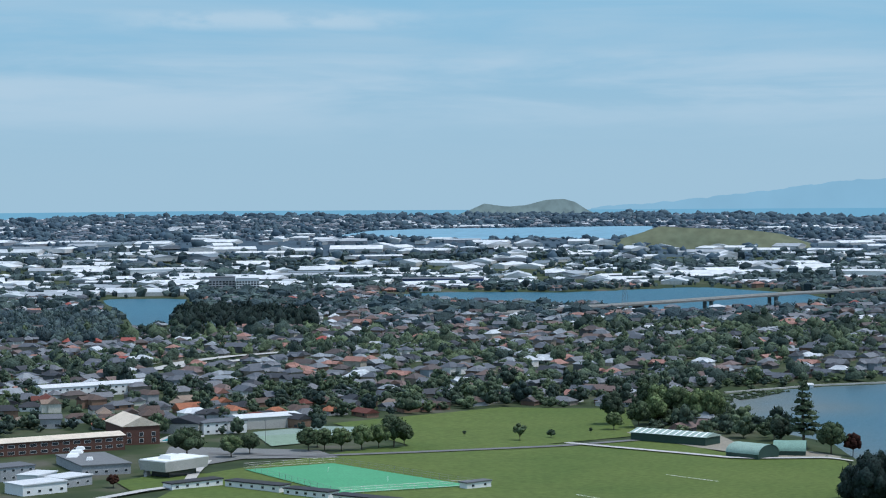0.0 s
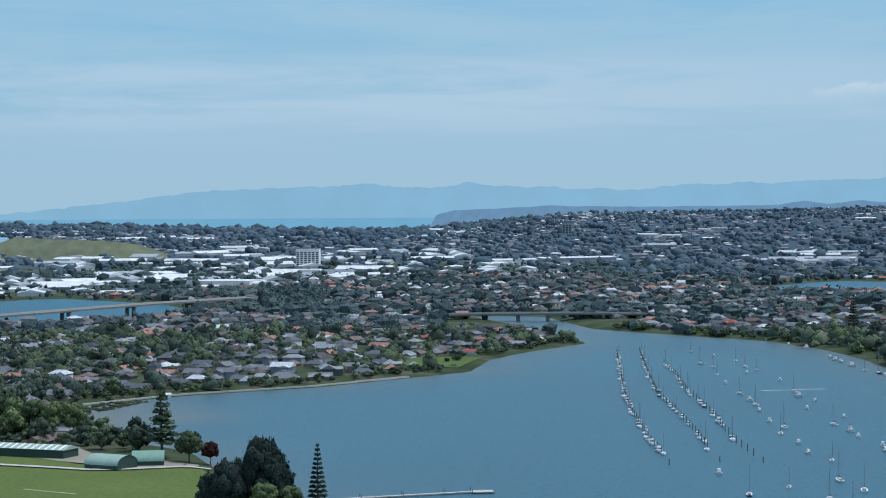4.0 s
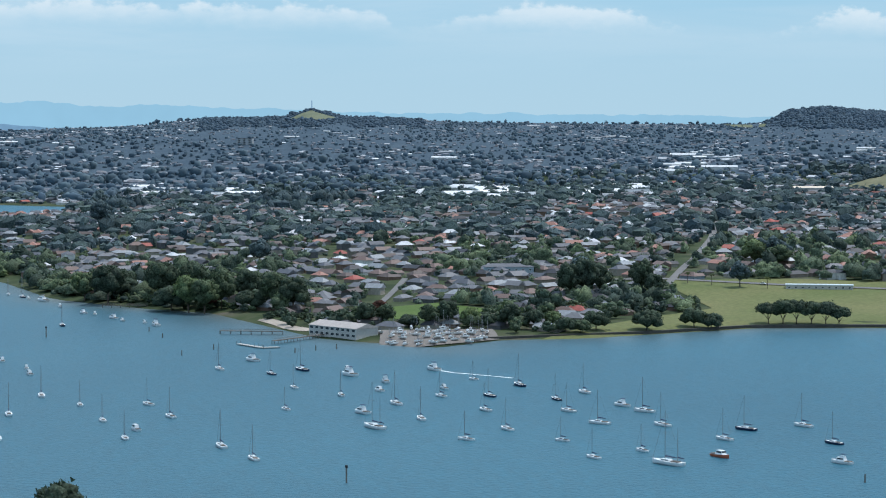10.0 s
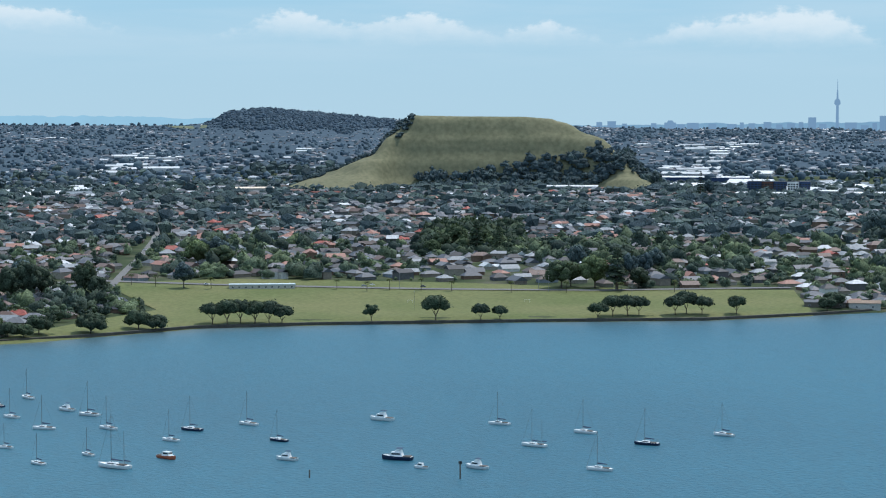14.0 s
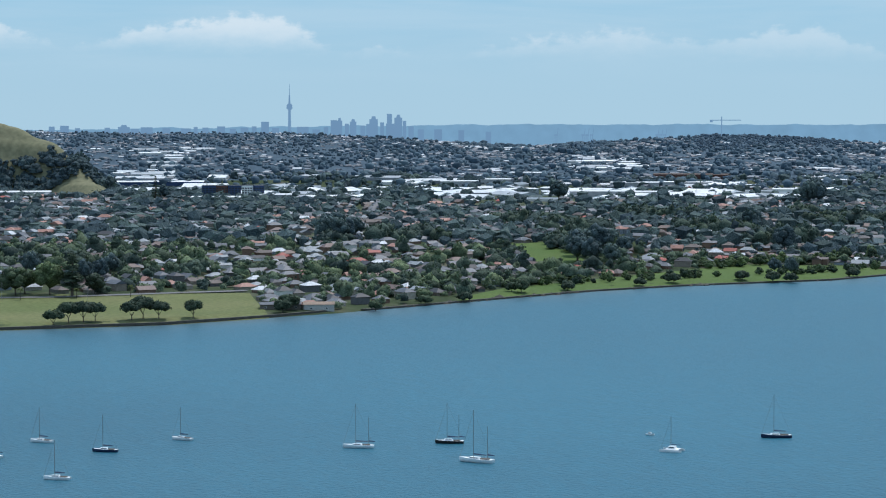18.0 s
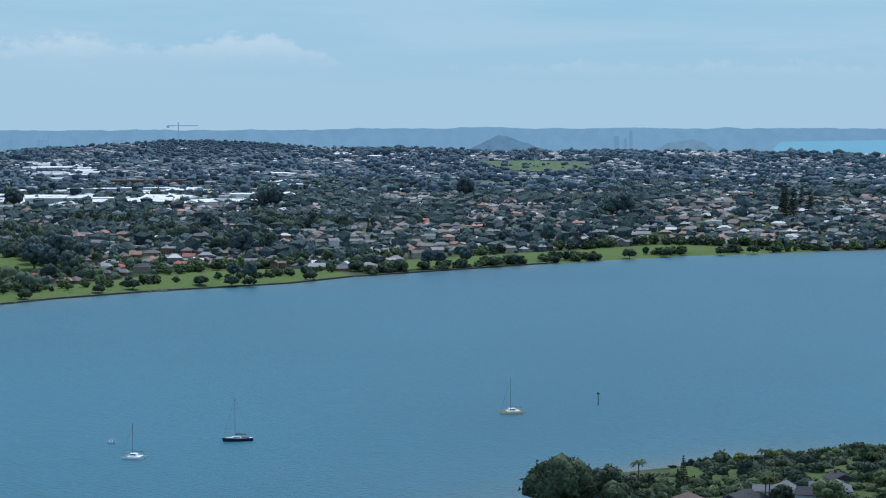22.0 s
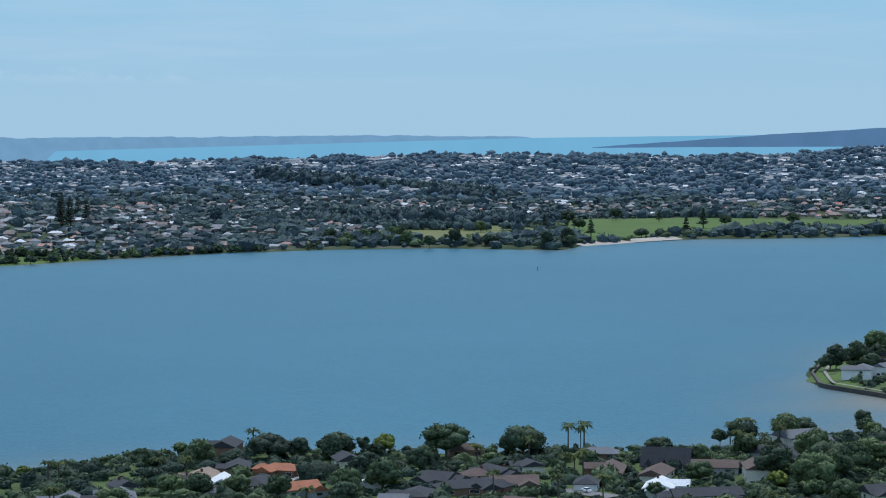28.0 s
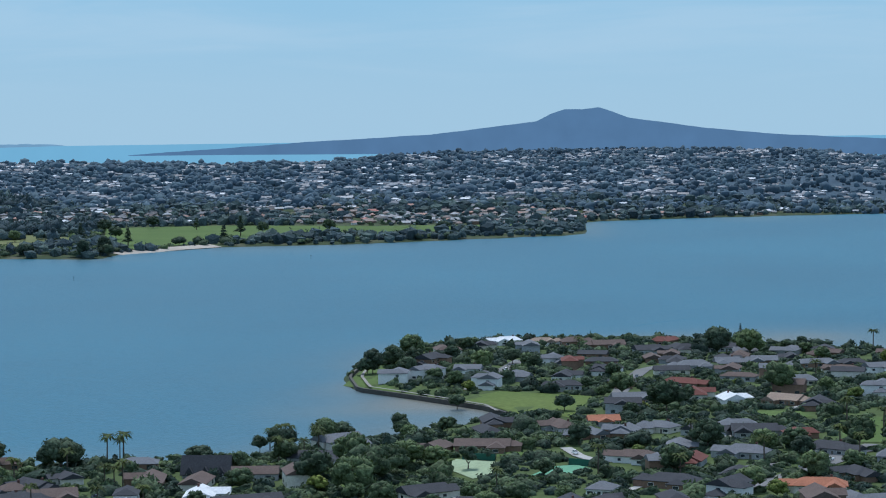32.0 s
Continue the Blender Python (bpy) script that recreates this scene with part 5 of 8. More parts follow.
PA = template(sail_yacht(9.8, M["gelcoat"], "white sailing yacht moored between piles", simple=True))
PB = template(sail_yacht(8.0, M["gelcoat"], "small white yacht moored between piles", simple=True))
PN = template(sail_yacht(9.5, M["hull_navy"], "dark-hulled yacht moored between piles", simple=True))
PM = template(motor_boat(8.0, M["gelcoat"], "white cabin motorboat moored between piles", False))
PL = template(motor_boat(11.0, M["gelcoat"], "large white launch moored between piles"))
spread([YW, YN, YS], SAIL_SPOTS_UPSTREAM, weights=(5, 1, 4))
spread([YW, YN, YS], SAIL_SPOTS_CLUB, weights=(5, 2, 3))
spread([YW, YN], SAIL_SPOTS_PARK, weights=(4, 2))
spread([ML, MS], MOTOR_SPOTS, weights=(1, 2))
spread([ML, MS], MOTOR_SPOTS_CLUB, weights=(2, 1))
ketch = template(sail_yacht(13.0, M["gelcoat"], "white two-masted ketch on a mooring", 2))
spread([ketch], [(-937, 47), (-829, 154), (-828, 325), (-770, 461), (-712, 480)], wobble=6)
spread([template(sail_yacht(11.0, M["hull_dark"], "black-hulled two-masted workboat on a mooring", 2))], [(-760, 499)], 215, 0)
spread([template(sail_yacht(12.0, M["hull_navy"], "dark blue cruising yacht with a canvas awning"))], [(-698, 623)], 212, 0)
spread([template(motor_boat(9.0, M["hull_red"], "orange-red motor launch with white cabin", False))], [(-845, 178)], 60, 0)
spread([template(motor_boat(11.5, M["hull_navy"], "navy-hulled motor cruiser with white cabin"))], [(-813, 262)], 215, 0)
spread([template(multihull(9.5, 2, "white catamaran with bare mast on a mooring", M["gelcoat"]))], [(-692, 562)], 235, 0)
spread([template(multihull(11.0, 3, "cream trimaran with bare mast on a mooring", M["cream_gelcoat"]))], [(-671, 769)], 218, 0)
spread([MS], [(-733, 583)], 225, 0, (0.55, 0.56))


def pile(x, y, tall, r=0.2, name="mooring_pile", label="dark timber mooring pile standing in the water", group="mooring piles", cap=False):
    ob = thing(name, label, "pile", group, (x, y, 0))
    part("shaft", tube_arrays((0, 0, -3), (0, 0, tall), r * 1.1, r), M["timber"], ob)
    if cap:
        part("top_mark", box_arrays(-0.55, -0.55, tall, 0.55, 0.55, tall + 1.0, 0.2), M["hull_dark"], ob)
    return ob


def pile_row(points, step, fill):
    """A fore-and-aft row: piles with boats between them."""
    p = np.array(points, float)
    seg = np.hypot(*np.diff(p, axis=0).T)
    run = np.concatenate([[0], np.cumsum(seg)])
    first = None
    g = random.Random(int(run[-1]))
    boats = []
    for d in np.arange(0, run[-1], step):
        x, y = np.interp(d, run, p[:, 0]), np.interp(d, run, p[:, 1])
        if first is None:
            first = pile(x, y, 4.2, 0.26)
        else:
            copy_thing(first, pose(x, y, g.uniform(-0.5, 0.4)))
        if g.random() < fill(d / run[-1]):
            boats.append((np.interp(d + step / 2, run, p[:, 0]) + g.gauss(0, 0.8), np.interp(d + step / 2, run, p[:, 1]) + g.gauss(0, 0.8)))
    spread([PA, PB, PM, PL, PN], boats, bearing(p[-1, 0] - p[0, 0], p[-1, 1] - p[0, 1]), 4, (0.8, 1.05), (4, 3, 3, 3, 1))


pile_row([(-1800, -409), (-1451, -325), (-1319, -291), (-1239, -268), (-1168, -248), (-1106, -228)], 17.0, lambda k: 0.95)
pile_row([(-1816, -393), (-1599, -340), (-1433, -298), (-1369, -278), (-1300, -257), (-1208, -230), (-1129, -208)], 18.0, lambda k: 0.25 if 0.78 < k < 0.88 else 0.85)
pile_row([(-1697, -348), (-1592, -318), (-1457, -283), (-1372, -257), (-1309, -238), (-1225, -217), (-1162, -199), (-1100, -178)], 19.0, lambda k: 0.55)
mark = pile(-796, 30, 5.6, 0.3, "channel_marker", "dark channel marker pile with a top mark", "channel markers", True)
for x, y, size in [(-762, 270, 1), (-660, 819, 0.9), (-767, 1913, 0.6), (-636, 2253, 0.6), (-1340, -130, 1)]:
    copy_thing(mark, pose(x, y, 0) @ Matrix.Scale(size, 4))
for x, y in [(-1065, -216), (-1082, -194), (-1085, -173), (-1232, -45), (-1262, -28), (-1240, 18), (-1252, 30), (-1258, 42), (-1330, -60), (-1370, -70), (-782, 218)]:
    pile(x, y, 3.0, 0.28)


# ---- jetties, walls, bridges ----
def strip(points, width, lift, mat, name, label, category, kind="structure", step=12.0, flat=None):
    """A ribbon of that width along a line, laid on the land, or level at height flat."""
    p = np.array(points, float)
    seg = np.hypot(*np.diff(p, axis=0).T)
    run = np.concatenate([[0], np.cumsum(seg)])
    d = np.linspace(0, run[-1], max(2, int(run[-1] / step) + 1))
    x, y = np.interp(d, run, p[:, 0]), np.interp(d, run, p[:, 1])
    tx, ty = np.gradient(x), np.gradient(y)
    ln = np.hypot(tx, ty)
    nx, ny = -ty / ln * width / 2, tx / ln * width / 2
    cols = [-1.0, -0.33, 0.33, 1.0]
    v = []
    for k in cols:
        X, Y = x + nx * k, y + ny * k
        Z = np.full(X.shape, flat) if flat is not None else ground_z(X, Y) + lift
        v.append(np.stack([X, Y, Z], -1))
    v = np.stack(v, 1).reshape(-1, 3)
    n = len(x)
    f = [(i * 4 + j, (i + 1) * 4 + j, (i + 1) * 4 + j + 1, i * 4 + j + 1) for i in range(n - 1) for j in range(3)]
    return solo(name, (v, np.array(f)[:, ::-1]), mat, label, category, kind)


def wall_along(points, thick, low, high, mat, name, label, step=10.0):
    p = np.array(points, float)
    seg = np.hypot(*np.diff(p, axis=0).T)
    run = np.concatenate([[0], np.cumsum(seg)])
    d = np.linspace(0, run[-1], int(run[-1] / step) + 2)
    x, y = np.interp(d, run, p[:, 0]), np.interp(d, run, p[:, 1])
    tx, ty = np.gradient(x), np.gradient(y)
    ln = np.hypot(tx, ty)
    nx, ny = -ty / ln * thick / 2, tx / ln * thick / 2
    v = np.stack([np.stack([x + s * nx, y + s * ny, np.full(x.shape, z)], -1) for s, z in ((-1, low), (-1, high), (1, high), (1, low))], 1).reshape(-1, 3)
    f = [(i * 4 + j, (i + 1) * 4 + j, (i + 1) * 4 + (j + 1) % 4, i * 4 + (j + 1) % 4) for i in range(len(x) - 1) for j in range(4)]
    return solo(name, (v, np.array(f)), mat, label, "wall", "structure")


wall_along([(-1300, 128), (-1330, 235), (-1364, 306), (-1361, 383), (-1335, 528), (-1309, 635), (-1318, 715), (-1330, 770)], 2.6, -1.5, 2.0, M["rock"], "seawall", "dark basalt seawall along the park shore")
wall_along([(-1330, 800), (-1350, 885), (-1384, 1044), (-1387, 1146), (-1369, 1280), (-1388, 1373), (-1378, 1631)], 3.0, -1.5, 1.3, M["rock"], "seawall_north", "low dark rocky bank along the shore")
wall_along([(-190, 1004), (-204, 1026), (-247, 1064), (-285, 1094), (-303, 1146), (-312, 1207), (-305, 1300)], 1.4, -1.5, 2.3, M["rock"], "seawall_cove", "curved dark seawall round the cove point")
strip([(-196, 1010), (-206, 1032), (-245, 1069), (-280, 1099), (-297, 1148), (-306, 1205)], 1.7, 0.5, mottled("worn_path", (0.17, 0.16, 0.14), (0.26, 0.245, 0.22), 0.1, 2, 0.9), "footpath", "pale concrete path behind the cove seawall", "path", flat=2.36)
wall_along([(-1278, -640), (-1356, -609), (-1440, -543), (-1530, -503)], 1.2, -1.0, 1.4, M["concrete"], "seawall_lagoon", "pale wall path along the lagoon shore")
strip([(-1345, 322), (-1345, 383), (-1320, 528), (-1294, 640), (-1306, 716)], 2.6, 0.6, M["concrete"], "park_path", "pale concrete path along the park shore", "path")


def jetty(p, q, width, deck, label, floating=False):
    (ax, ay), (bx, by) = p, q
    length, turn = math.hypot(bx - ax, by - ay), math.degrees(math.atan2(by - ay, bx - ax))
    ob = thing("jetty", label, "jetty", "", (ax, ay, 0), turn)
    part("deck", box_arrays(0, -width / 2, deck - 0.35, length, width / 2, deck), M["concrete" if floating else "timber"], ob)
    n = max(2, int(length / 6))
    for i in range(n + 1):
        for s in (-1, 1):
            part("pile", tube_arrays((length * i / n, s * width * 0.45, -3), (length * i / n, s * width * 0.45, deck + (1.6 if floating and i % 3 == 0 else 0.15)), 0.16, 0.16), M["timber"], ob)
    if not floating:
        for s in (-1, 1):
            part("rail", box_arrays(0, s * width * 0.48 - 0.05, deck + 0.85, length, s * width * 0.48 + 0.05, deck + 0.95), M["timber"], ob)
    return ob


jetty((-1345, 12), (-1352, -26), 2.6, 2.2, "weathered timber jetty on close-set piles")
jetty((-1330, 40), (-1288, 6), 2.2, 2.2, "long narrow timber access jetty on piles")
jetty((-1288, -14), (-1265, 0), 3.0, 0.7, "white floating pontoon with mooring piles", True)
jetty((-1265, 0), (-1268, 9), 3.0, 0.7, "short white floating pontoon", True)
jetty((-1543, -80), (-1544, -111), 2.4, 2.0, "dark timber jetty below wooded bank", False)
jetty((-900, -338), (-943, -281), 2.6, 0.8, "long pale floating pontoon with tall piles", True)
jetty((-943, -281), (-947, -272), 7.0, 0.8, "wide pale pontoon head", True)


M["bridge"] = mottled("bridge_concrete", (0.13, 0.13, 0.125), (0.22, 0.215, 0.20), 0.1, 2, 0.9)


def bridge(points, width, thick, deck_z, piers, name, label):
    ob = thing(name, label, "bridge")
    p = np.array(points, float)
    for (ax, ay, az), (bx, by, bz) in zip(p[:-1], p[1:]):
        d = np.array([bx - ax, by - ay])
        nrm = np.array([-d[1], d[0]]) / np.hypot(*d) * width / 2
        v = [(ax + s * nrm[0], ay + s * nrm[1], az + h) for s in (-1, 1) for h in (-thick, 0)] + [(bx + s * nrm[0], by + s * nrm[1], bz + h) for s in (-1, 1) for h in (-thick, 0)]
        part("deck_span", (np.array(v), np.array([(1, 3, 7, 5), (0, 4, 6, 2), (0, 1, 5, 4), (2, 6, 7, 3)])), M["bridge"], ob)
        for s in (-1, 1):
            q = nrm * s
            v = [(x + q[0] * k, y + q[1] * k, z + h) for x, y, z in ((ax, ay, az), (bx, by, bz)) for k in (0.98, 1.0) for h in (0.004, 1.0)]
            part("parapet", (np.array(v), np.array([(0, 1, 5, 4), (2, 6, 7, 3), (1, 3, 7, 5)])), M["concrete"], ob)
    for x, y, z in piers:
        a = math.atan2(p[-1, 1] - p[0, 1], p[-1, 0] - p[0, 0])
        for s in (-1, 1):
            cx, cy = x - math.sin(a) * s * width * 0.28, y + math.cos(a) * s * width * 0.28
            part("pier", box_arrays(cx - 1.6, cy - 1.6, -3, cx + 1.6, cy + 1.6, z - thick - 1.2), M["bridge"], ob)
        v, f = box_arrays(-1.8, -width * 0.45, z - thick - 1.2, 1.8, width * 0.45, z - thick + 0.05)
        c, s = math.cos(a), math.sin(a)
        v = np.stack([x + v[:, 0] * c - v[:, 1] * s, y + v[:, 0] * s + v[:, 1] * c, v[:, 2]], -1)
        part("crosshead", (v, f), M["bridge"], ob)
    return ob


bridge([(-1880, -1205, 7), (-1990, -1160, 9.5), (-2105, -1116, 11), (-2217, -1085, 12), (-2298, -1062, 12.5), (-2470, -1010, 12)], 18, 1.8, 11,
       [(-2060, -1133, 10.4), (-2160, -1101, 11.5), (-2262, -1072, 12.2), (-2360, -1043, 12.3)], "motorway_bridge", "long grey concrete motorway bridge on twin piers")
bridge([(-2218, -692, 7.5), (-2234, -637, 8.5), (-2260, -538, 8.5), (-2276, -480, 7.5)], 16, 1.6, 8.5, [(-2240, -615, 8.5), (-2248, -585, 8.5), (-2256, -555, 8.5)], "road_bridge", "low concrete road bridge over the upper river")


def pylon(x, y, tall):
    z = float(ground_z(x, y)[0])
    ob = thing("power_pylon", "grey lattice steel power pylon", "pylon", "power pylons", (x, y, z))
    for sx, sy in ((-1, -1), (1, -1), (1, 1), (-1, 1)):
        part("leg", tube_arrays((sx * 3.2, sy * 3.2, -0.5), (sx * 0.5, sy * 0.5, tall), 0.22, 0.12, 4), M["alloy"], ob)
    for i in range(6):
        w, h = 3.2 - 2.7 * i / 7, tall * i / 7
        w2, h2 = 3.2 - 2.7 * (i + 1) / 7, tall * (i + 1) / 7
        for s in (-1, 1):
            part("brace", tube_arrays((-w * s, -w, h), (w2 * s, -w2, h2), 0.1, 0.1, 4), M["alloy"], ob)
    for h, w in ((0.72, 6), (0.84, 5), (0.95, 3.5)):
        part("crossarm", box_arrays(-w, -0.25, tall * h, w, 0.25, tall * h + 0.5), M["alloy"], ob)


pylon(-2009, -1120, 36)
pylon(-1775, -1288, 36)


# ---- buildings ----
def gable_arrays(x0, y0, x1, y1, z, rise, over, hip=0.0, along="x"):
    """A pitched roof over a rectangle, with eaves, closed below; hip is how far the ridge stops short of its ends."""
    x0, y0, x1, y1 = x0 - over, y0 - over, x1 + over, y1 + over
    if along == "x":
        m = (y0 + y1) / 2
        r = [(x0 + hip, m, z + rise), (x1 - hip, m, z + rise)]
        f = [(0, 1, 7, 6), (2, 3, 6, 7), (3, 0, 6, 6), (1, 2, 7, 7)]
    else:
        m = (x0 + x1) / 2
        r = [(m, y0 + hip, z + rise), (m, y1 - hip, z + rise)]
        f = [(1, 2, 7, 6), (3, 0, 6, 7), (0, 1, 6, 6), (2, 3, 7, 7)]
    v = [(x0, y0, z), (x1, y0, z), (x1, y1, z), (x0, y1, z), (x0, y0, z - 0.2), (x1, y1, z - 0.2)] + r
    tri = []
    for a, b, c, d in f:
        tri.append((a, b, c))
        if d != c:
            tri.append((a, c, d))
    v = v + [(x1, y0, z - 0.2), (x0, y1, z - 0.2)]
    low = [4, 8, 5, 9]
    for i in range(4):
        a, b, c, d = i, (i + 1) % 4, low[(i + 1) % 4], low[i]
        tri += [(a, d, c), (a, c, b)]
    tri += [(4, 9, 5), (4, 5, 8)]
    return np.array(v), np.array(tri)


def add_window(parent, x, y, z, w, h, face, frame_mat):
    """A framed window on a wall: face is one of -y, +y, -x, +x."""
    s = -1 if face[0] == "-" else 1
    if face[1] == "y":
        fr, pa = (x - w / 2, y - 0.05, z, x + w / 2, y + 0.05, z + h), (x - w / 2 + 0.1, y + s * 0.03 - 0.04, z + 0.1, x + w / 2 - 0.1, y + s * 0.03 + 0.04, z + h - 0.1)
    else:
        fr, pa = (x - 0.05, y - w / 2, z, x + 0.05, y + w / 2, z + h), (x + s * 0.03 - 0.04, y - w / 2 + 0.1, z + 0.1, x + s * 0.03 + 0.04, y + w / 2 - 0.1, z + h - 0.1)
    win = part("window", box_arrays(*fr), frame_mat, parent)
    part("pane", box_arrays(*pa), M["glass"], win)


def plain_roof(name, colour):
    return mottled(name, tuple(c * 0.8 for c in colour), tuple(min(1, c * 1.2) for c in colour), 0.25, 1.6, 0.85, 0, 0.15)


ROOF = {"d": plain_roof("charcoal_roof", (0.046, 0.047, 0.053)), "g": plain_roof("grey_roof", (0.125, 0.130, 0.142)), "b": plain_roof("brown_tile_roof", (0.105, 0.076, 0.066)),
        "r": plain_roof("red_brown_tile_roof", (0.13, 0.05, 0.04)), "o": plain_roof("orange_tile_roof", (0.30, 0.12, 0.07)), "w": plain_roof("white_iron_roof", (0.56, 0.57, 0.58)),
        "p": plain_roof("pale_tile_roof", (0.24, 0.18, 0.14))}
WALL = [plain_roof("cream_weatherboard", (0.60, 0.57, 0.50)), plain_roof("white_weatherboard", (0.70, 0.70, 0.68)), plain_roof("brown_brick", (0.22, 0.14, 0.10)), plain_roof("grey_weatherboard", (0.33, 0.34, 0.35))]
ROOF_WORDS = {"d": "charcoal", "g": "grey", "b": "brown tiled", "r": "red-brown tiled", "o": "orange tiled", "w": "white iron", "p": "pale tiled"}
HOUSES = []
PLOTS = []


DRIVE = mottled("driveway_concrete", (0.24, 0.235, 0.22), (0.38, 0.365, 0.34), 0.15, 2, 0.9)


def near_house(x, y, width, code, turn=None):
    g = random.Random(int(x * 7 + y * 13))
    colour, storeys = code[0], 2 if code.endswith("2") else 1
    z = float(ground_z(x, y)[0])
    face = math.degrees(math.atan2(-x, y)) if turn is None else turn
    label = ("two-storey " if storeys == 2 else "single-storey ") + "suburban house with a " + ROOF_WORDS[colour] + " roof among garden trees"
    ob = thing("house", label, "house", "houses by the cove", (x, y, z), face + g.uniform(-32, 32) + g.choice((0, 0, 0, 90, -90)))
    w, d, h = width * 0.92, g.uniform(8.5, 11), 2.7 * storeys + 0.2
    wm = WALL[g.choices((0, 1, 2, 3), (2, 1, 5, 4))[0]] if "w" not in code else WALL[1]
    pieces = [box_arrays(-w / 2, 0, -1.5, w / 2, d, h)]
    roofs = [gable_arrays(-w / 2, 0, w / 2, d, h, d * 0.24, 0.6, d * 0.45 if g.random() < 0.55 else 0.0)]
    if w > 11:
        gx0 = -w / 2 - 4.5 if g.random() < 0.5 else w / 2 - 1.5
        pieces.append(box_arrays(gx0, 1.5, -1.5, gx0 + 6, d - 1.2, 2.7))
        roofs.append(gable_arrays(gx0, 1.5, gx0 + 6, d - 1.2, 2.7, 1.8, 0.5, 0.0 if g.random() < 0.5 else 2.6, "x"))
        wx = g.choice([-1, 1]) * w * 0.27
        pieces.append(box_arrays(wx - 3.4, -5, -1.5, wx + 3.4, 0.2, h - 0.15))
        roofs.append(gable_arrays(wx - 3.4, -5, wx + 3.4, d * 0.5, h - 0.1, 1.9, 0.5, 0.0 if g.random() < 0.6 else 3.0, "y"))
        add_window(ob, wx, -5.03, 0.9, 2.4, 1.3, "-y", WALL[1])
    part("wall", join_arrays(pieces), wm, ob)
    part("roof", join_arrays(roofs), ROOF[colour], ob)
    for s in range(storeys):
        for k in (-0.34, 0.02, 0.36):
            if not (w > 11 and abs(k * w - wx) < 4.2):
                add_window(ob, k * w, -0.03, 0.9 + 2.7 * s, g.uniform(1.4, 2.6), 1.25, "-y", WALL[1])
        add_window(ob, -w / 2 - 0.03, d * 0.5, 0.9 + 2.7 * s, 1.8, 1.2, "-x", WALL[1])
        add_window(ob, w / 2 + 0.03, d * 0.5, 0.9 + 2.7 * s, 1.8, 1.2, "+x", WALL[1])
    part("door", box_arrays(w * 0.17, -0.06, 0, w * 0.17 + 0.95, 0.02, 2.05), M["timber"], ob)
    if g.random() < 0.4:
        part("chimney", box_arrays(w * 0.2, d * 0.55, h, w * 0.2 + 0.8, d * 0.55 + 0.8, h + d * 0.24 + 0.7), M["brick"], ob)
    if g.random() < 0.45:
        c, q = ob.matrix_basis.to_euler().z, g.choice((-1, 1)) * (w / 2 + 2.2)
        strip([(x + q * math.cos(c) - k * math.sin(c), y + q * math.sin(c) + k * math.cos(c)) for k in (-9, -2, 5)], 3.4, 0.5, DRIVE, "driveway", "pale concrete driveway beside a house", "path", step=4)
    HOUSES.append((x, y))
    PLOTS.append((x, y, w + 1, ob.matrix_basis.to_euler().z, -5.0, d + 0.5))


STREET_SHORE = [(-301, 727, 18.3, "b"), (-322, 750, 16.9, "d"), (-313, 719, 14.2, "d"), (-286, 771, 23.4, "b"), (-246, 741, 16.2, "w"), (-227, 722, 26, "d"), (-232, 866, 20.8, "g2"), (-234, 833, 17.9, "d"), (-216, 853, 13.9, "w"), (-200, 870, 12.8, "b"), (-176, 873, 24, "b"), (-170, 750, 17.9, "d")]
STREET_POINT = [(-274, 1117, 15, "gw2"), (-258, 1131, 15, "gw2"), (-264, 1189, 20, "d2"), (-236, 1134, 15, "gw2"), (-221, 1096, 13, "gw2"), (-205, 1131, 16, "g"), (-204, 1194, 12.5, "gw2"), (-180, 1133, 19, "d"), (-176, 1088, 17.0, "d"), (-183, 956, 20, "d"), (-158, 939, 20, "b"), (-138, 915, 14.3, "g")]
STREET_BEACH = [(-273, 1268, 16.7, "b"), (-256, 1293, 13.5, "d"), (-248, 1319, 18, "w"), (-226, 1313, 17, "p"), (-206, 1314, 17, "b"), (-183, 1295, 20.2, "b"), (-155, 1263, 16.4, "d"), (-158, 1329, 18, "r"), (-136, 1285, 17, "d"), (-116, 1286, 16, "d"), (-138, 1202, 24, "d"), (-120, 1174, 20, "g"), (-104, 1193, 14, "g"), (-86, 1209, 15, "g")]
STREET_MIDDLE = [(-81, 1279, 16.5, "g"), (-53, 1261, 19.5, "b"), (-56, 1199, 24, "g"), (-43, 1161, 17.9, "b"), (-22, 1149, 14.8, "gw2"), (-170, 1163, 18.1, "d"), (-135, 1039, 21.6, "g"), (-121, 1101, 22, "r"), (-104, 1063, 22, "r"), (-84, 1042, 17, "w"), (-66, 1035, 18, "p"), (-44, 1024, 18, "d"), (-25, 1074, 16.6, "gw2"), (-130, 928, 13, "g"), (-113, 937, 14.6, "g"), (-93, 932, 15, "d"), (-70, 926, 20, "d")]
STREET_HILL = [(-48, 919, 15, "r"), (-39, 871, 20.3, "d"), (-111, 846, 17.6, "b"), (-92, 843, 15.3, "r"), (-70, 859, 19, "g"), (-28, 805, 14.7, "d"), (-90, 780, 20.3, "d"), (-62, 757, 15.8, "dw2"), (-36, 771, 20, "o"), (-19, 746, 16, "g"), (-112, 761, 10.0, "g"), (-100, 738, 15.4, "d"), (-122, 728, 17.2, "d")]
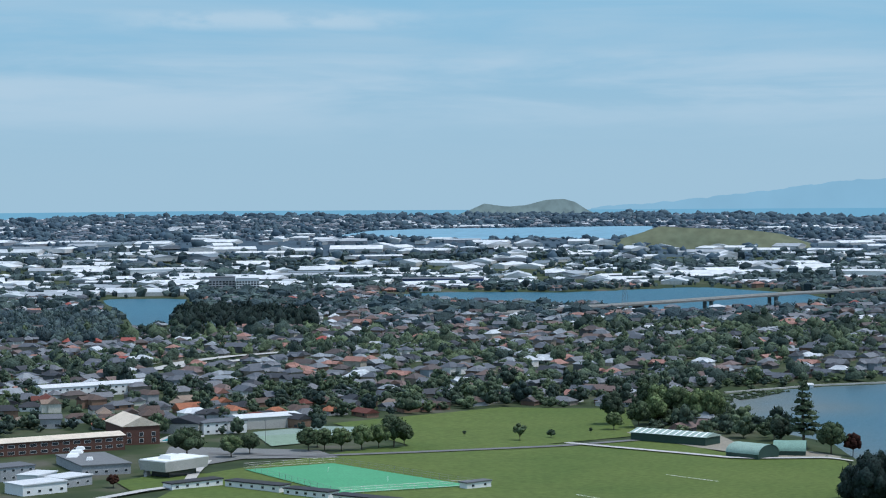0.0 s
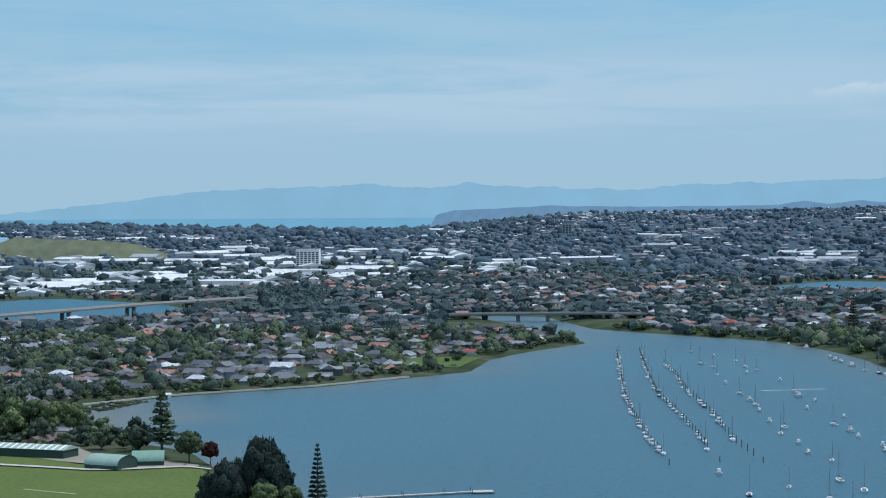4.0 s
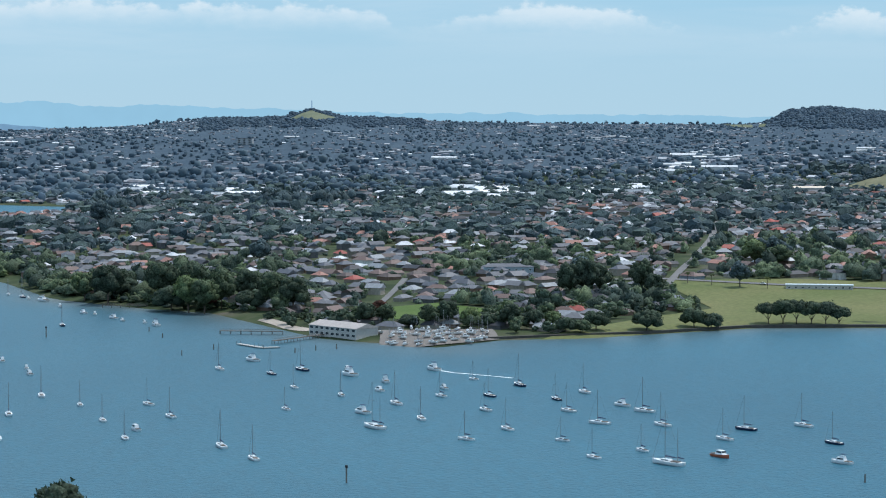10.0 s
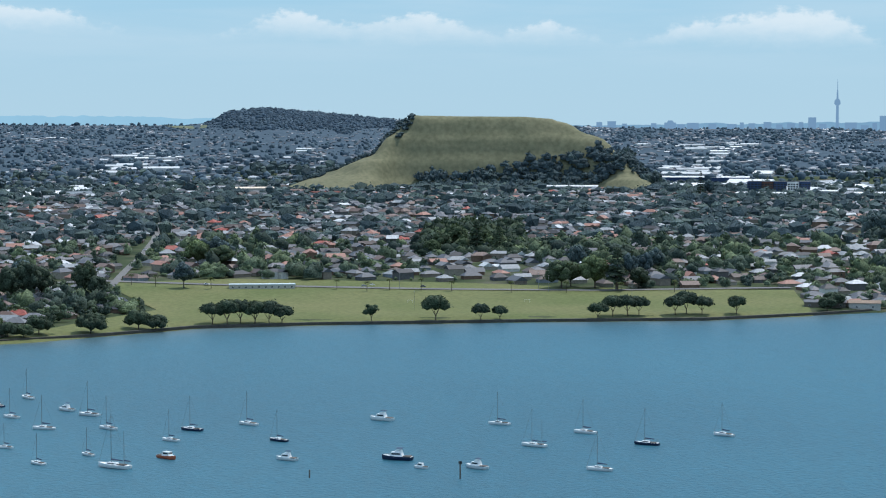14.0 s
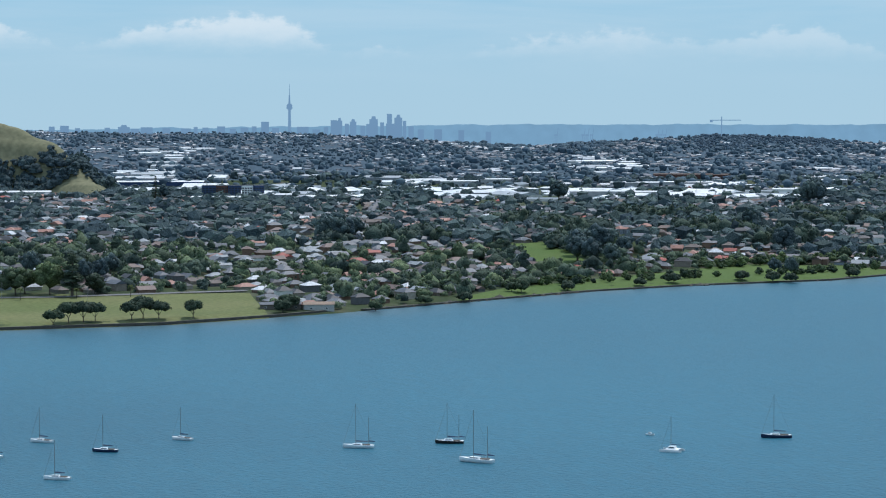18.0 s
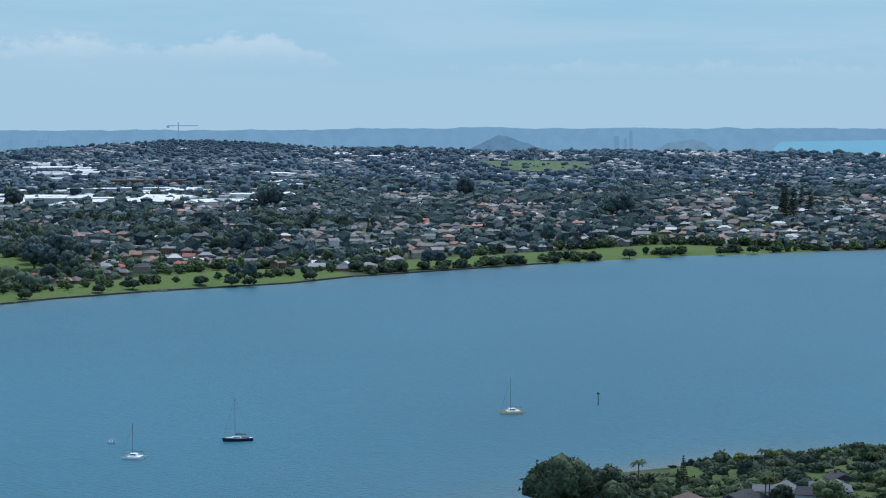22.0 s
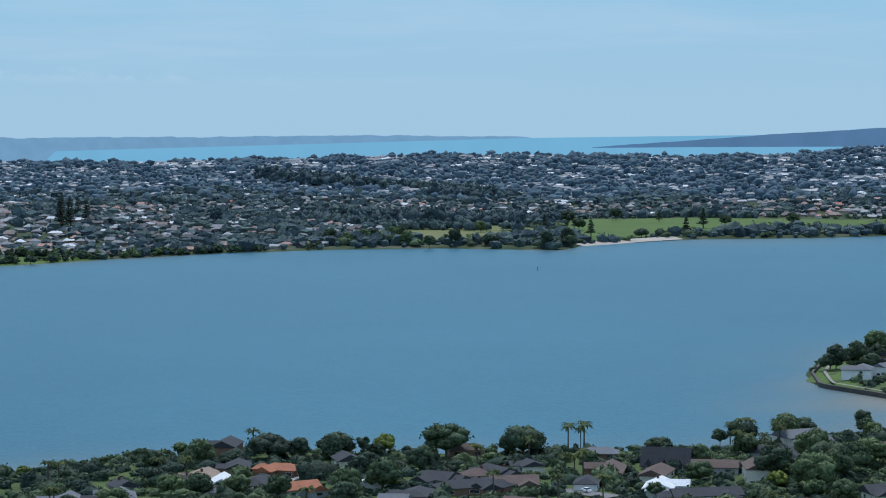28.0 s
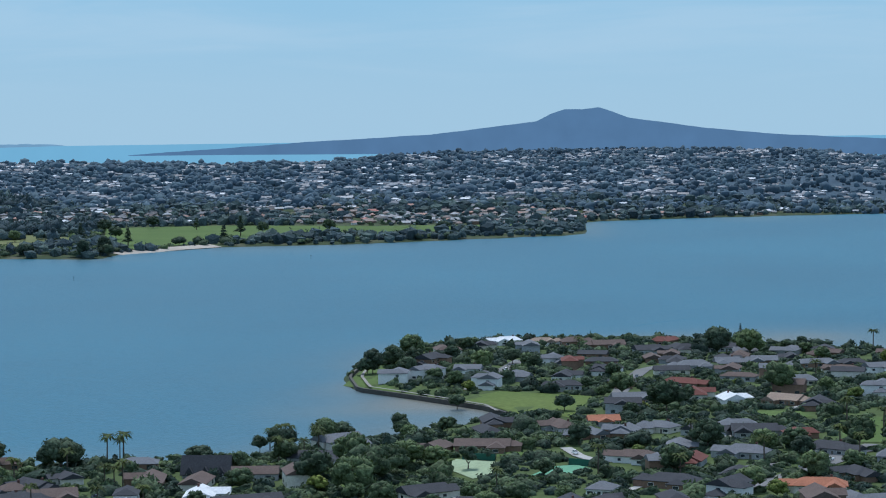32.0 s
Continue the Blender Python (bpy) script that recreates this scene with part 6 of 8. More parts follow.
STREET_WEST = [(-433, 620, 15.7, "d"), (-441, 643, 12.0, "g"), (-418, 602, 12, "p"), (-426, 655, 15, "g"), (-432, 682, 10.4, "d"), (-424, 705, 17.0, "p"), (-384, 619, 13, "r"), (-368, 622, 15, "d"), (-399, 606, 9.4, "p"), (-399, 729, 15.0, "o"), (-385, 699, 16.4, "d"), (-366, 689, 14.1, "o"), (-357, 644, 11.5, "g"), (-322, 668, 10.6, "g"), (-333, 726, 12.3, "d"), (-312, 713, 24, "d"), (-321, 741, 10.4, "b"), (-299, 662, 11.3, "w"), (-278, 677, 18.0, "b")]
for street in (STREET_SHORE, STREET_POINT, STREET_BEACH, STREET_MIDDLE, STREET_HILL, STREET_WEST):
    for row in street:
        near_house(*row)


def street_house(x, y, z, w, l, h, pitch, yaw, hip, odds=(6, 6, 5, 2, 2, 1, 2)):
    """A plain suburban house of the middle distance, with its windows."""
    g = random.Random(int(x * 5 + y * 3))
    colour = g.choices(["d", "g", "b", "r", "o", "w", "p"], odds)[0]
    ob = thing("house", ("two-storey " if h > 4 else "single-storey ") + "suburban house with a " + ROOF_WORDS[colour] + " roof on a tree-lined street", "house", "houses of the suburb", (x, y, z), math.degrees(yaw))
    pieces, roofs = [box_arrays(-w / 2, -l / 2, -1.5, w / 2, l / 2, h)], [gable_arrays(-w / 2, -l / 2, w / 2, l / 2, h, pitch, 0.5, w * 0.45 if hip else 0.0, "y")]
    if g.random() < 0.6:
        s, o = g.choice([-1, 1]), g.uniform(-0.2, 0.2) * l
        x0, x1 = sorted((0, s * (w / 2 + 3.5)))
        pieces.append(box_arrays(x0, o - 3.2, -1.5, x1, o + 3.2, h - 0.12))
        roofs.append(gable_arrays(x0, o - 3.2, x1, o + 3.2, h - 0.1, pitch * 0.75, 0.5, 0.0, "x"))
    part("wall", join_arrays(pieces), WALL[g.choices((0, 1, 2, 3), (2, 1, 5, 4))[0]] if colour != "w" else WALL[1], ob)
    part("roof", join_arrays(roofs), ROOF[colour], ob)
    for s in (-1, 1):
        for o in (-0.3, 0.28):
            lo, hi = sorted((s * w / 2, s * (w / 2 + 0.06)))
            part("window", box_arrays(lo, o * l - 1.1, 0.9, hi, o * l + 1.1, 2.2), M["glass"], ob)


# more houses of the same kind along the back streets
g = random.Random(21)
tries = 0
while len(HOUSES) < 160 and tries < 9000:
    tries += 1
    x, y = g.uniform(-520, 10), g.uniform(585, 1290)
    wd, inside = seg_dist(np.array([x]), np.array([y]), RIVER)
    clear = all(not (a0 < x < a1 and c0 < y < c1) for a0, a1, c0, c1 in ((-235, -145, 970, 1095), (-195, -105, 735, 820), (-312, -196, 1060, 1245), (-222, -118, 765, 905), (-80, -45, 982, 1018), (-38, -10, 900, 992), (-282, -252, 780, 812), (-530, -440, 585, 720)))
    if not inside[0] and wd[0] > 20 and clear and bearing(x, y) > 320 and min(math.hypot(x - a, y - b) for a, b in HOUSES) > 18.5:
        turn = math.atan2(-x, y) + g.choice([0, math.pi / 2]) + g.uniform(-0.3, 0.3)
        wide, long = g.uniform(8, 10.5), g.uniform(13, 19)
        street_house(x, y, float(ground_z(x, y)[0]), wide, long, g.choice([2.8, 2.8, 2.9, 5.4]), g.uniform(1.8, 2.6), turn, g.random() < 0.45, (9, 5, 4, 1, 1, 1, 1))
        HOUSES.append((x, y))
        PLOTS.append((x, y, wide + 1, turn, -long / 2 - 0.5, long / 2 + 0.5))


def alpine_house():
    """A steep-roofed house with three small gables along its front."""
    ob = thing("house", "dark steep-roofed house with three small gables by the shore", "house", "houses by the cove", (-276.5, 792.8, float(ground_z(-268, 796)[0])), 8)
    part("wall", box_arrays(0.4, 0.6, -1.5, 18.2, 8.6, 1.8), WALL[3], ob)
    part("roof", gable_arrays(0, 0, 18.6, 9.2, 1.5, 7.0, 0.4), ROOF["d"], ob)
    for x in (3.2, 9.3, 15.2):
        gab = part("dormer", box_arrays(x - 1.2, -0.3, 0.2, x + 1.2, 2.2, 2.4), WALL[3], ob)
        part("dormer_roof", gable_arrays(x - 1.2, -0.3, x + 1.2, 2.8, 2.3, 2.4, 0.3, 0.0, "y"), ROOF["d"], gab)
        part("window", box_arrays(x - 0.7, -0.36, 0.7, x + 0.7, -0.28, 2.1), M["glass"], gab)
    HOUSES.append((-267, 798))
    PLOTS.append((-268, 794, 20, 0.14, -6.0, 11.0))


alpine_house()
FRONT_ROWS.sort(key=lambda q: q[0] ** 2 + q[1] ** 2)
for row in FRONT_ROWS[:70]:
    street_house(*row)
wall, roof = house_arrays(*(np.array([q[i] for q in FRONT_ROWS[70:]]) for i in range(9)))
solo("street_roofs", roof, M["roof"], "tiled roofs of houses along the streets", "roofs", "stuff", tint=np.repeat(rng.random(len(FRONT_ROWS) - 70), 6))
solo("street_house_walls", wall, M["wall"], "pale walls of houses along the streets", "houses", "stuff", tint=np.repeat(rng.random(len(FRONT_ROWS) - 70), 4))


def building(name, label, category, p, q, depth, high, roof, wall_mat, roof_mat, cols=4, rows=1, rise=2.0, group="", base=None, win=(1.6, 1.2), distant=False):
    """A block whose front runs from p to q and which reaches back, away from the open ground."""
    (ax, ay), (bx, by) = p, q
    if (bx - ax) * ay - (by - ay) * ax < 0:
        (ax, ay), (bx, by) = (bx, by), (ax, ay)
    # back direction must point away from the eye
    length, turn = math.hypot(bx - ax, by - ay), math.atan2(by - ay, bx - ax)
    if -math.sin(turn) * ax + math.cos(turn) * ay < 0:
        ax, ay, turn = bx, by, turn + math.pi
    z = float(ground_z((ax + bx) / 2, (ay + by) / 2)[0]) if base is None else base
    ob = thing(name, label, category, group, (ax, ay, z), math.degrees(turn))
    part("wall", box_arrays(0, 0, -2, length, depth, high), wall_mat, ob)
    if roof == "flat":
        part("roof", box_arrays(-0.4, -0.4, high, length + 0.4, depth + 0.4, high + 0.5), roof_mat, ob)
    elif roof == "arch":
        n = 12
        ang = np.linspace(0, np.pi, n + 1)
        v = [(x, depth / 2 - math.cos(a) * depth / 2 * 1.02, high + math.sin(a) * rise) for x in (-0.3, length + 0.3) for a in ang]
        f = [(i, i + 1, n + 2 + i, n + 1 + i) for i in range(n)]
        part("roof", (np.array(v), np.array(f)), roof_mat, ob, smooth=True)
        for x in (0.0, length):
            v = [(x, depth / 2, high)] + [(x, depth / 2 - math.cos(a) * depth / 2, high + math.sin(a) * rise) for a in ang]
            part("end_wall", (np.array(v), np.array([(0, i + 1, i + 2) for i in range(n)])), wall_mat, ob)
    else:
        part("roof", gable_arrays(0, 0, length, depth, high, rise, 0.5, depth * 0.4 if roof == "hip" else 0.0, "y" if roof == "gable_y" else "x"), roof_mat, ob)
    for r in range(rows):
        for i in range(cols):
            ww = min(win[0], length / cols * 0.7)
            if distant:
                cx = length * (i + 0.5) / cols
                part("window", box_arrays(cx - ww / 2, -0.08, 1.0 + r * 3.1, cx + ww / 2, 0.04, 1.0 + r * 3.1 + win[1]), M["glass"], ob)
            else:
                add_window(ob, length * (i + 0.5) / cols, -0.03, 1.0 + r * 3.1, ww, win[1], "-y", WALL[1])
    return ob


CREAM_ROOF = plain_roof("cream_steel_roof", (0.62, 0.53, 0.43))
building("classroom_block", "long two-storey brick classroom block with cream roof", "school building", (-807, -729), (-737, -762), 15, 6.8, "gable", M["brick"], CREAM_ROOF, 14, 2, 1.5, win=(3.4, 1.5))
building("school_hall", "tall red brick hall with a pale gabled roof", "school building", (-820, -742), (-836, -732), 32, 9.5, "gable_y", M["brick"], CREAM_ROOF, 3, 2, 4.5, win=(2.2, 2.2))
building("school_office", "flat-roofed dark grey school office block", "school building", (-723, -679), (-742, -667), 46, 4.4, "flat", WALL[3], plain_roof("roofing_felt", (0.16, 0.165, 0.17)), 5, 1)
for ux, uy, uw, ul in ((-746, -706, 9, 5), (-757, -714, 6, 6), (-740, -690, 4, 3), (-768, -722, 5, 4)):
    unit = thing("roof_unit", "pale ventilation housing on the flat roof", "roof unit", "roof units", (ux, uy, float(ground_z(-733, -673)[0]) + 4.9), 35)
    part("housing", box_arrays(-uw / 2, -ul / 2, 0, uw / 2, ul / 2, 1.3, 0.25), M["white"], unit)
    part("louvre", box_arrays(-uw / 2 * 0.6, -ul / 2 - 0.05, 0.25, uw / 2 * 0.6, -ul / 2 + 0.15, 0.85), M["glass"], unit)


def school_library():
    """Two storeys, the upper one jutting out over a glazed ground floor."""
    ob = thing("school_library", "pale concrete school library with an overhanging upper floor", "school building", "", (-737, -657, float(ground_z(-750, -656)[0])), 175.6)
    part("ground_floor", box_arrays(4, -14, -2, 21, -3.2, 3.2), M["glass"], ob, "dark glazed ground floor")
    up = part("upper_floor", box_arrays(0, -16, 3.2, 26, 0, 7.6, -0.06), M["concrete"], ob)
    part("window_band", box_arrays(12.5, -0.3, 4.3, 25, 0.35, 6.5), M["glass"], up)
    part("parapet", box_arrays(-0.3, -16.3, 7.6, 26.3, 0.3, 8.0), M["white"], up)
    part("roof_light", box_arrays(6, -13, 8.0, 15, -5, 9.6, 0.2), M["white"], ob)
    stair = part("stair", box_arrays(1.5, -2.6, 0, 4.2, -0.4, 3.2, 0.5), M["concrete"], ob)
    part("handrail", box_arrays(1.5, -0.45, 1.0, 4.2, -0.35, 3.9, 0.5), M["alloy"], stair)


school_library()
building("gymnasium_wing", "low white iron-roofed school pavilion", "school building", (-660, -653), (-681, -648), 14, 4.4, "flat", M["white"], ROOF["w"], 4, 1)
building("gymnasium_wing", "low white-roofed school pavilion wing", "school building", (-688, -657), (-705, -656), 13, 4.0, "flat", WALL[3], ROOF["w"], 3, 1)
building("gymnasium_wing", "white-roofed rear wing of the pavilion", "school building", (-684, -668), (-700, -672), 10, 4.8, "flat", M["white"], ROOF["w"], 2, 1)
building("workshop_block", "blue-grey two-storey school workshop", "school building", (-687, -693), (-703, -688), 14, 6, "flat", WALL[3], ROOF["g"], 4, 2)
building("retirement_block", "long white two-storey block with bright roof", "building", (-971, -943), (-1040, -915), 14, 6.5, "gable", M["white"], ROOF["w"], 16, 2, 1.6)
building("pool_building", "pale gabled school building with dark solar roof", "school building", (-872, -764), (-880, -744), 18, 5.5, "gable_y", M["concrete"], ROOF["d"], 3, 1, 3.2)
building("pool_building", "white pool building with slanting roof lights", "school building", (-882, -742), (-905, -732), 16, 6, "flat", M["white"], ROOF["g"], 5, 2)
building("sports_hall", "grey-walled sports shed with a white roof", "school building", (-912, -742), (-945, -726), 20, 6.5, "gable", M["concrete"], ROOF["w"], 0, 0, 1.2)
for p, q in (((-711, -616), (-736, -609)), ((-734, -606), (-732, -575)), ((-730, -571), (-729, -547)), ((-727, -543), (-725, -504))):
    building("prefab_classroom", "low white prefabricated classroom with dark flat roof", "classroom", p, q, 7, 2.8, "flat", M["white"], ROOF["d"], 5, 1, group="prefab classrooms")
building("kiosk", "small white flat-roofed kiosk beside the turf", "kiosk", (-791, -519), (-804, -515), 5, 2.8, "flat", M["white"], ROOF["g"], 2, 1)
shed = building("field_shed", "long dark green farm shed with ribbed pale roof", "shed", (-997, -553), (-993, -508), 14, 4.6, "gable", M["teal"], plain_roof("pale_green_roof", (0.30, 0.38, 0.34)), 0, 0, 1.8)
for i in range(11):
    x0 = 1.5 + i * 4.05
    part("roof_light", (np.array([(x0, -0.5, 4.64), (x0 + 1.3, -0.5, 4.64), (x0 + 1.3, 6.9, 6.46), (x0, 6.9, 6.46)]), np.array([(0, 1, 2, 3)])), M["white"], shed, "pale translucent roof sheet" if i == 0 else "")
building("vaulted_shed", "dark green boat shed with an arched roof", "shed", (-960, -480), (-956, -461), 16, 2.6, "arch", M["teal"], plain_roof("pale_green_vault", (0.26, 0.36, 0.31)), 0, 0, 4.4)
building("vaulted_shed", "dark green boat shed with an arched roof", "shed", (-975, -462), (-981, -448), 18, 2.6, "arch", M["teal"], plain_roof("green_vault", (0.18, 0.29, 0.24)), 0, 0, 4.2)
building("yacht_club", "white two-storey waterside clubhouse with a pale gabled roof", "clubhouse", (-1335, 28), (-1303, 55), 18, 6.2, "gable", M["concrete"], plain_roof("pale_grey_roof", (0.36, 0.33, 0.31)), 9, 2, 2.6, win=(2.9, 1.7))
building("sports_pavilion", "long low white and blue sports pavilion", "pavilion", (-1584, 381), (-1573, 428), 9, 3.2, "flat", M["concrete"], plain_roof("light_blue_roof", (0.45, 0.52, 0.55)), 10, 1)
building("rowing_club", "low dark clubhouse with grey roof by the seawall", "clubhouse", (-1353, 731), (-1340, 756), 16, 3.6, "gable", M["timber"], ROOF["g"], 4, 1, 1.2)
building("rowing_shed", "pale boat shed with a light roof by the seawall", "shed", (-1338, 757), (-1328, 776), 14, 4.2, "gable", M["concrete"], ROOF["p"], 2, 1, 1.6)
building("villa", "large grey-blue two-storey villa with grey roof", "house", (-1702, 172), (-1701, 210), 16, 7, "hip", plain_roof("blue_grey_boards", (0.30, 0.36, 0.40)), ROOF["g"], 7, 2, 2.2)
building("boat_shed", "tiny white boat shed on the lagoon edge", "shed", (-1338, -612), (-1342, -607), 5, 2.6, "gable", M["white"], ROOF["w"], 1, 1, 1.0)


def far_block(name, label, az0, az1, dip, depth, high, wall_mat, roof_mat, roof="gable", cols=6, rows=1, rise=1.5, group="large warehouses", r=None):
    """A large building on the far land, its front between two bearings."""
    x0, y0, z0 = spot(az0, dip, 2000)
    x1, y1, _ = spot(az1, dip, 2000)
    return building(name, label, "building", (x0, y0), (x1, y1), depth, high, roof, wall_mat, roof_mat, cols, rows, rise, group, z0, (4, 2), True)


NAVY = plain_roof("navy_cladding", (0.035, 0.06, 0.13))
GREY = WALL[3]
far_block("warehouse", "long white-roofed warehouse at the foot of the hill", 293.87, 294.6, 1.66, 60, 9, M["white"], ROOF["w"])
far_block("warehouse", "very long low warehouse with white roof", 294.65, 296.95, 1.70, 60, 9, NAVY, ROOF["w"], cols=12)
for a0, a1, mat in ((296.9, 297.25, NAVY), (297.27, 297.55, M["brick"]), (297.57, 297.9, NAVY), (297.92, 298.2, M["white"]), (298.22, 298.5, NAVY)):
    far_block("apartment_block", "square apartment block with " + ("dark blue" if mat is NAVY else "brick" if mat is M["brick"] else "white") + " cladding", a0, a1, 1.99, 18, 18, mat, ROOF["g"], "flat", 4, 5, group="apartment blocks")
far_block("warehouse", "broad warehouse with a pale roof", 291.7, 293.05, 1.93, 40, 8, GREY, ROOF["w"])
far_block("warehouse", "broad warehouse with a cream roof", 283.7, 284.7, 1.98, 40, 8, M["concrete"], CREAM_ROOF)
far_block("warehouse", "red-roofed long hall among houses", 285.7, 286.5, 2.06, 30, 6, GREY, ROOF["r"])
far_block("warehouse", "brick-red long building below the ridge", 308.55, 310.45, 1.48, 35, 7, M["brick"], ROOF["b"])
far_block("warehouse", "dark-walled warehouse with pale roof", 306.4, 308.05, 1.97, 45, 9, GREY, ROOF["w"])
for a0, a1, dip in ((303.07, 304.05, 1.68), (304.1, 304.9, 1.63), (304.85, 305.75, 1.45), (307.95, 308.95, 1.96), (307.45, 308.7, 1.71), (308.8, 310.05, 1.70), (312.65, 313.5, 1.63), (304.68, 305.6, 1.89), (296.6, 298.2, 2.10), (298.3, 299.2, 2.04)):
    far_block("warehouse", "long low hall with a pale metal roof", a0, a1, dip, 48, 8, GREY, ROOF["w"], rise=1.0)
far_block("warehouse", "pale warehouse among trees", 311.6, 313.2, 1.86, 35, 7, M["white"], ROOF["w"])
far_block("office_block", "dark and white multi-storey office block by the river", 230.1, 230.78, 2.62, 30, 20, GREY, ROOF["g"], "flat", 8, 5, group="office blocks")
far_block("office_block", "pale multi-storey office block by the river", 230.8, 231.4, 2.63, 30, 19, M["white"], ROOF["w"], "flat", 8, 5, group="office blocks")
far_block("warehouse", "long pale riverside warehouse", 233.2, 235.1, 2.40, 50, 9, M["white"], ROOF["w"])
far_block("warehouse", "long black-walled warehouse on the river bank", 235.1, 237.2, 2.48, 40, 9, NAVY, ROOF["g"])
far_block("warehouse", "wide white factory roof", 245.3, 247.7, 2.32, 70, 9, M["white"], ROOF["w"])
far_block("warehouse", "wide white factory roof", 228.1, 230.1, 2.15, 60, 9, M["white"], ROOF["w"])
far_block("warehouse", "long white roofed depot", 253.7, 255.2, 1.83, 50, 8, M["white"], ROOF["w"])
far_block("warehouse", "long white roofed depot", 255.3, 257.2, 1.80, 50, 9, GREY, ROOF["w"])
far_block("office_block", "white multi-storey office block with dark window bands", 248.9, 249.5, 1.86, 25, 30, M["white"], ROOF["g"], "flat", 6, 8, group="office blocks")
far_block("apartment_block", "dark high-rise apartment block", 255.8, 256.05, 1.02, 10, 20, GREY, ROOF["g"], "flat", 3, 5, group="apartment blocks")
far_block("apartment_block", "pale hillside high-rise block", 269.35, 269.75, 0.75, 10, 12, GREY, ROOF["g"], "flat", 3, 4, group="apartment blocks")


def mast_tower():
    x, y, z = spot(253.42, 1.87, 2000)
    ob = thing("lattice_tower", "slim orange and white communication tower", "tower", "", (x, y, z))
    for i in range(6):
        part("section", tube_arrays((0, 0, i * 5), (0, 0, i * 5 + 5), 1.5 - i * 0.2, 1.3 - i * 0.2, 6), M["hull_red"] if i % 2 == 0 else M["white"], ob)


mast_tower()

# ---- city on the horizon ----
# skyline towers, cranes and obelisk glow in this haze blue, unlit by the sun
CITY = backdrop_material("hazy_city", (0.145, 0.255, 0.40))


def at_sky(az, el, r):
    return r * math.sin(math.radians(az)), r * math.cos(math.radians(az)), 133 + r * math.tan(math.radians(el))


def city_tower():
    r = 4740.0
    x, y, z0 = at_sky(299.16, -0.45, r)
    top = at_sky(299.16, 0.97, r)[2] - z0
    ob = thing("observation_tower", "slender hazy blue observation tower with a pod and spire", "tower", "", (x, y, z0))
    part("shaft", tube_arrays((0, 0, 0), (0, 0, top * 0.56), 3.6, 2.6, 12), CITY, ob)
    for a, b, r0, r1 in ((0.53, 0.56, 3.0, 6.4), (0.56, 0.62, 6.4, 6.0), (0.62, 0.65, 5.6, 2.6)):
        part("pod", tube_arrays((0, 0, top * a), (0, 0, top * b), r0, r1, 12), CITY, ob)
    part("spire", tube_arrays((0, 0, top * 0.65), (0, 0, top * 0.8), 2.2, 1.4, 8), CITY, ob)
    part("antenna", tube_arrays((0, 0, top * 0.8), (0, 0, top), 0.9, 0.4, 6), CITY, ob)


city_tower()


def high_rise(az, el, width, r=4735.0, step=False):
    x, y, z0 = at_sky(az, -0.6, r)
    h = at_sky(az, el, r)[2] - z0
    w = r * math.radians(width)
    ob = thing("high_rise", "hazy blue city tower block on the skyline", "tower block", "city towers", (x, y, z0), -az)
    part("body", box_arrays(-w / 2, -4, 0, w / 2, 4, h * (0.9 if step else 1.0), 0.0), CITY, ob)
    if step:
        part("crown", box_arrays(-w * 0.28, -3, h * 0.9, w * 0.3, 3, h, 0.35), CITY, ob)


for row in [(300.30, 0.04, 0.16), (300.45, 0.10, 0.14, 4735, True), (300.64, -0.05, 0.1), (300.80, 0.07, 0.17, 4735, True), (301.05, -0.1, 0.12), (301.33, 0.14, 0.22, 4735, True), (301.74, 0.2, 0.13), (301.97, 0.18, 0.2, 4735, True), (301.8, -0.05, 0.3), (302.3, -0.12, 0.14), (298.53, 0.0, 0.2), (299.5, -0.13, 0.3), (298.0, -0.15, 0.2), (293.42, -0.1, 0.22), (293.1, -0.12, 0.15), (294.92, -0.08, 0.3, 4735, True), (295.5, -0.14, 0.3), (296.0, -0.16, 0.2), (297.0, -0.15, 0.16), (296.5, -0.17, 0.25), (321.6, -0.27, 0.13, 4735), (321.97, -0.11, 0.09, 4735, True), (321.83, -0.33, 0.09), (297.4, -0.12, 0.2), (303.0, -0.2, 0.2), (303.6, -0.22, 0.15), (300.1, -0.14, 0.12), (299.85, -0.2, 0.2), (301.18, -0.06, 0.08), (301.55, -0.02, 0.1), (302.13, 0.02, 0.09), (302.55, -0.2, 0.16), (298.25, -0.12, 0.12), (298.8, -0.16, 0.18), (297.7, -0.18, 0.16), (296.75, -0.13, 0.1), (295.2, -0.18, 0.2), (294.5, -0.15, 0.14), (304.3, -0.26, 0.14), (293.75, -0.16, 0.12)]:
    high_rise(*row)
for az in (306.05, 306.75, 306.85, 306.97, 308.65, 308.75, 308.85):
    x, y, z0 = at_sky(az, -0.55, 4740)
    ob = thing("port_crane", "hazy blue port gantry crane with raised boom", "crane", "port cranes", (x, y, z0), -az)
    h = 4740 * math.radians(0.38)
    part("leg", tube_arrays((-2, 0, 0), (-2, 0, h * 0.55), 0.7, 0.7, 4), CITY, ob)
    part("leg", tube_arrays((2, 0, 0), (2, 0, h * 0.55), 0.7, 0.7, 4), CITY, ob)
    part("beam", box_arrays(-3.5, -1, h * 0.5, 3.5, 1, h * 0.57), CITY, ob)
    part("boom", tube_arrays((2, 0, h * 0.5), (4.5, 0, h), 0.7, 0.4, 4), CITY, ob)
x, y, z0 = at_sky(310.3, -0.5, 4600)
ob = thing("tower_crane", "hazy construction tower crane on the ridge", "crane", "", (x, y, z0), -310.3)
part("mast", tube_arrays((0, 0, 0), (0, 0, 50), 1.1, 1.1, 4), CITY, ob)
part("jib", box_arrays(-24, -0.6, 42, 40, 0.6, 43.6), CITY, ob)
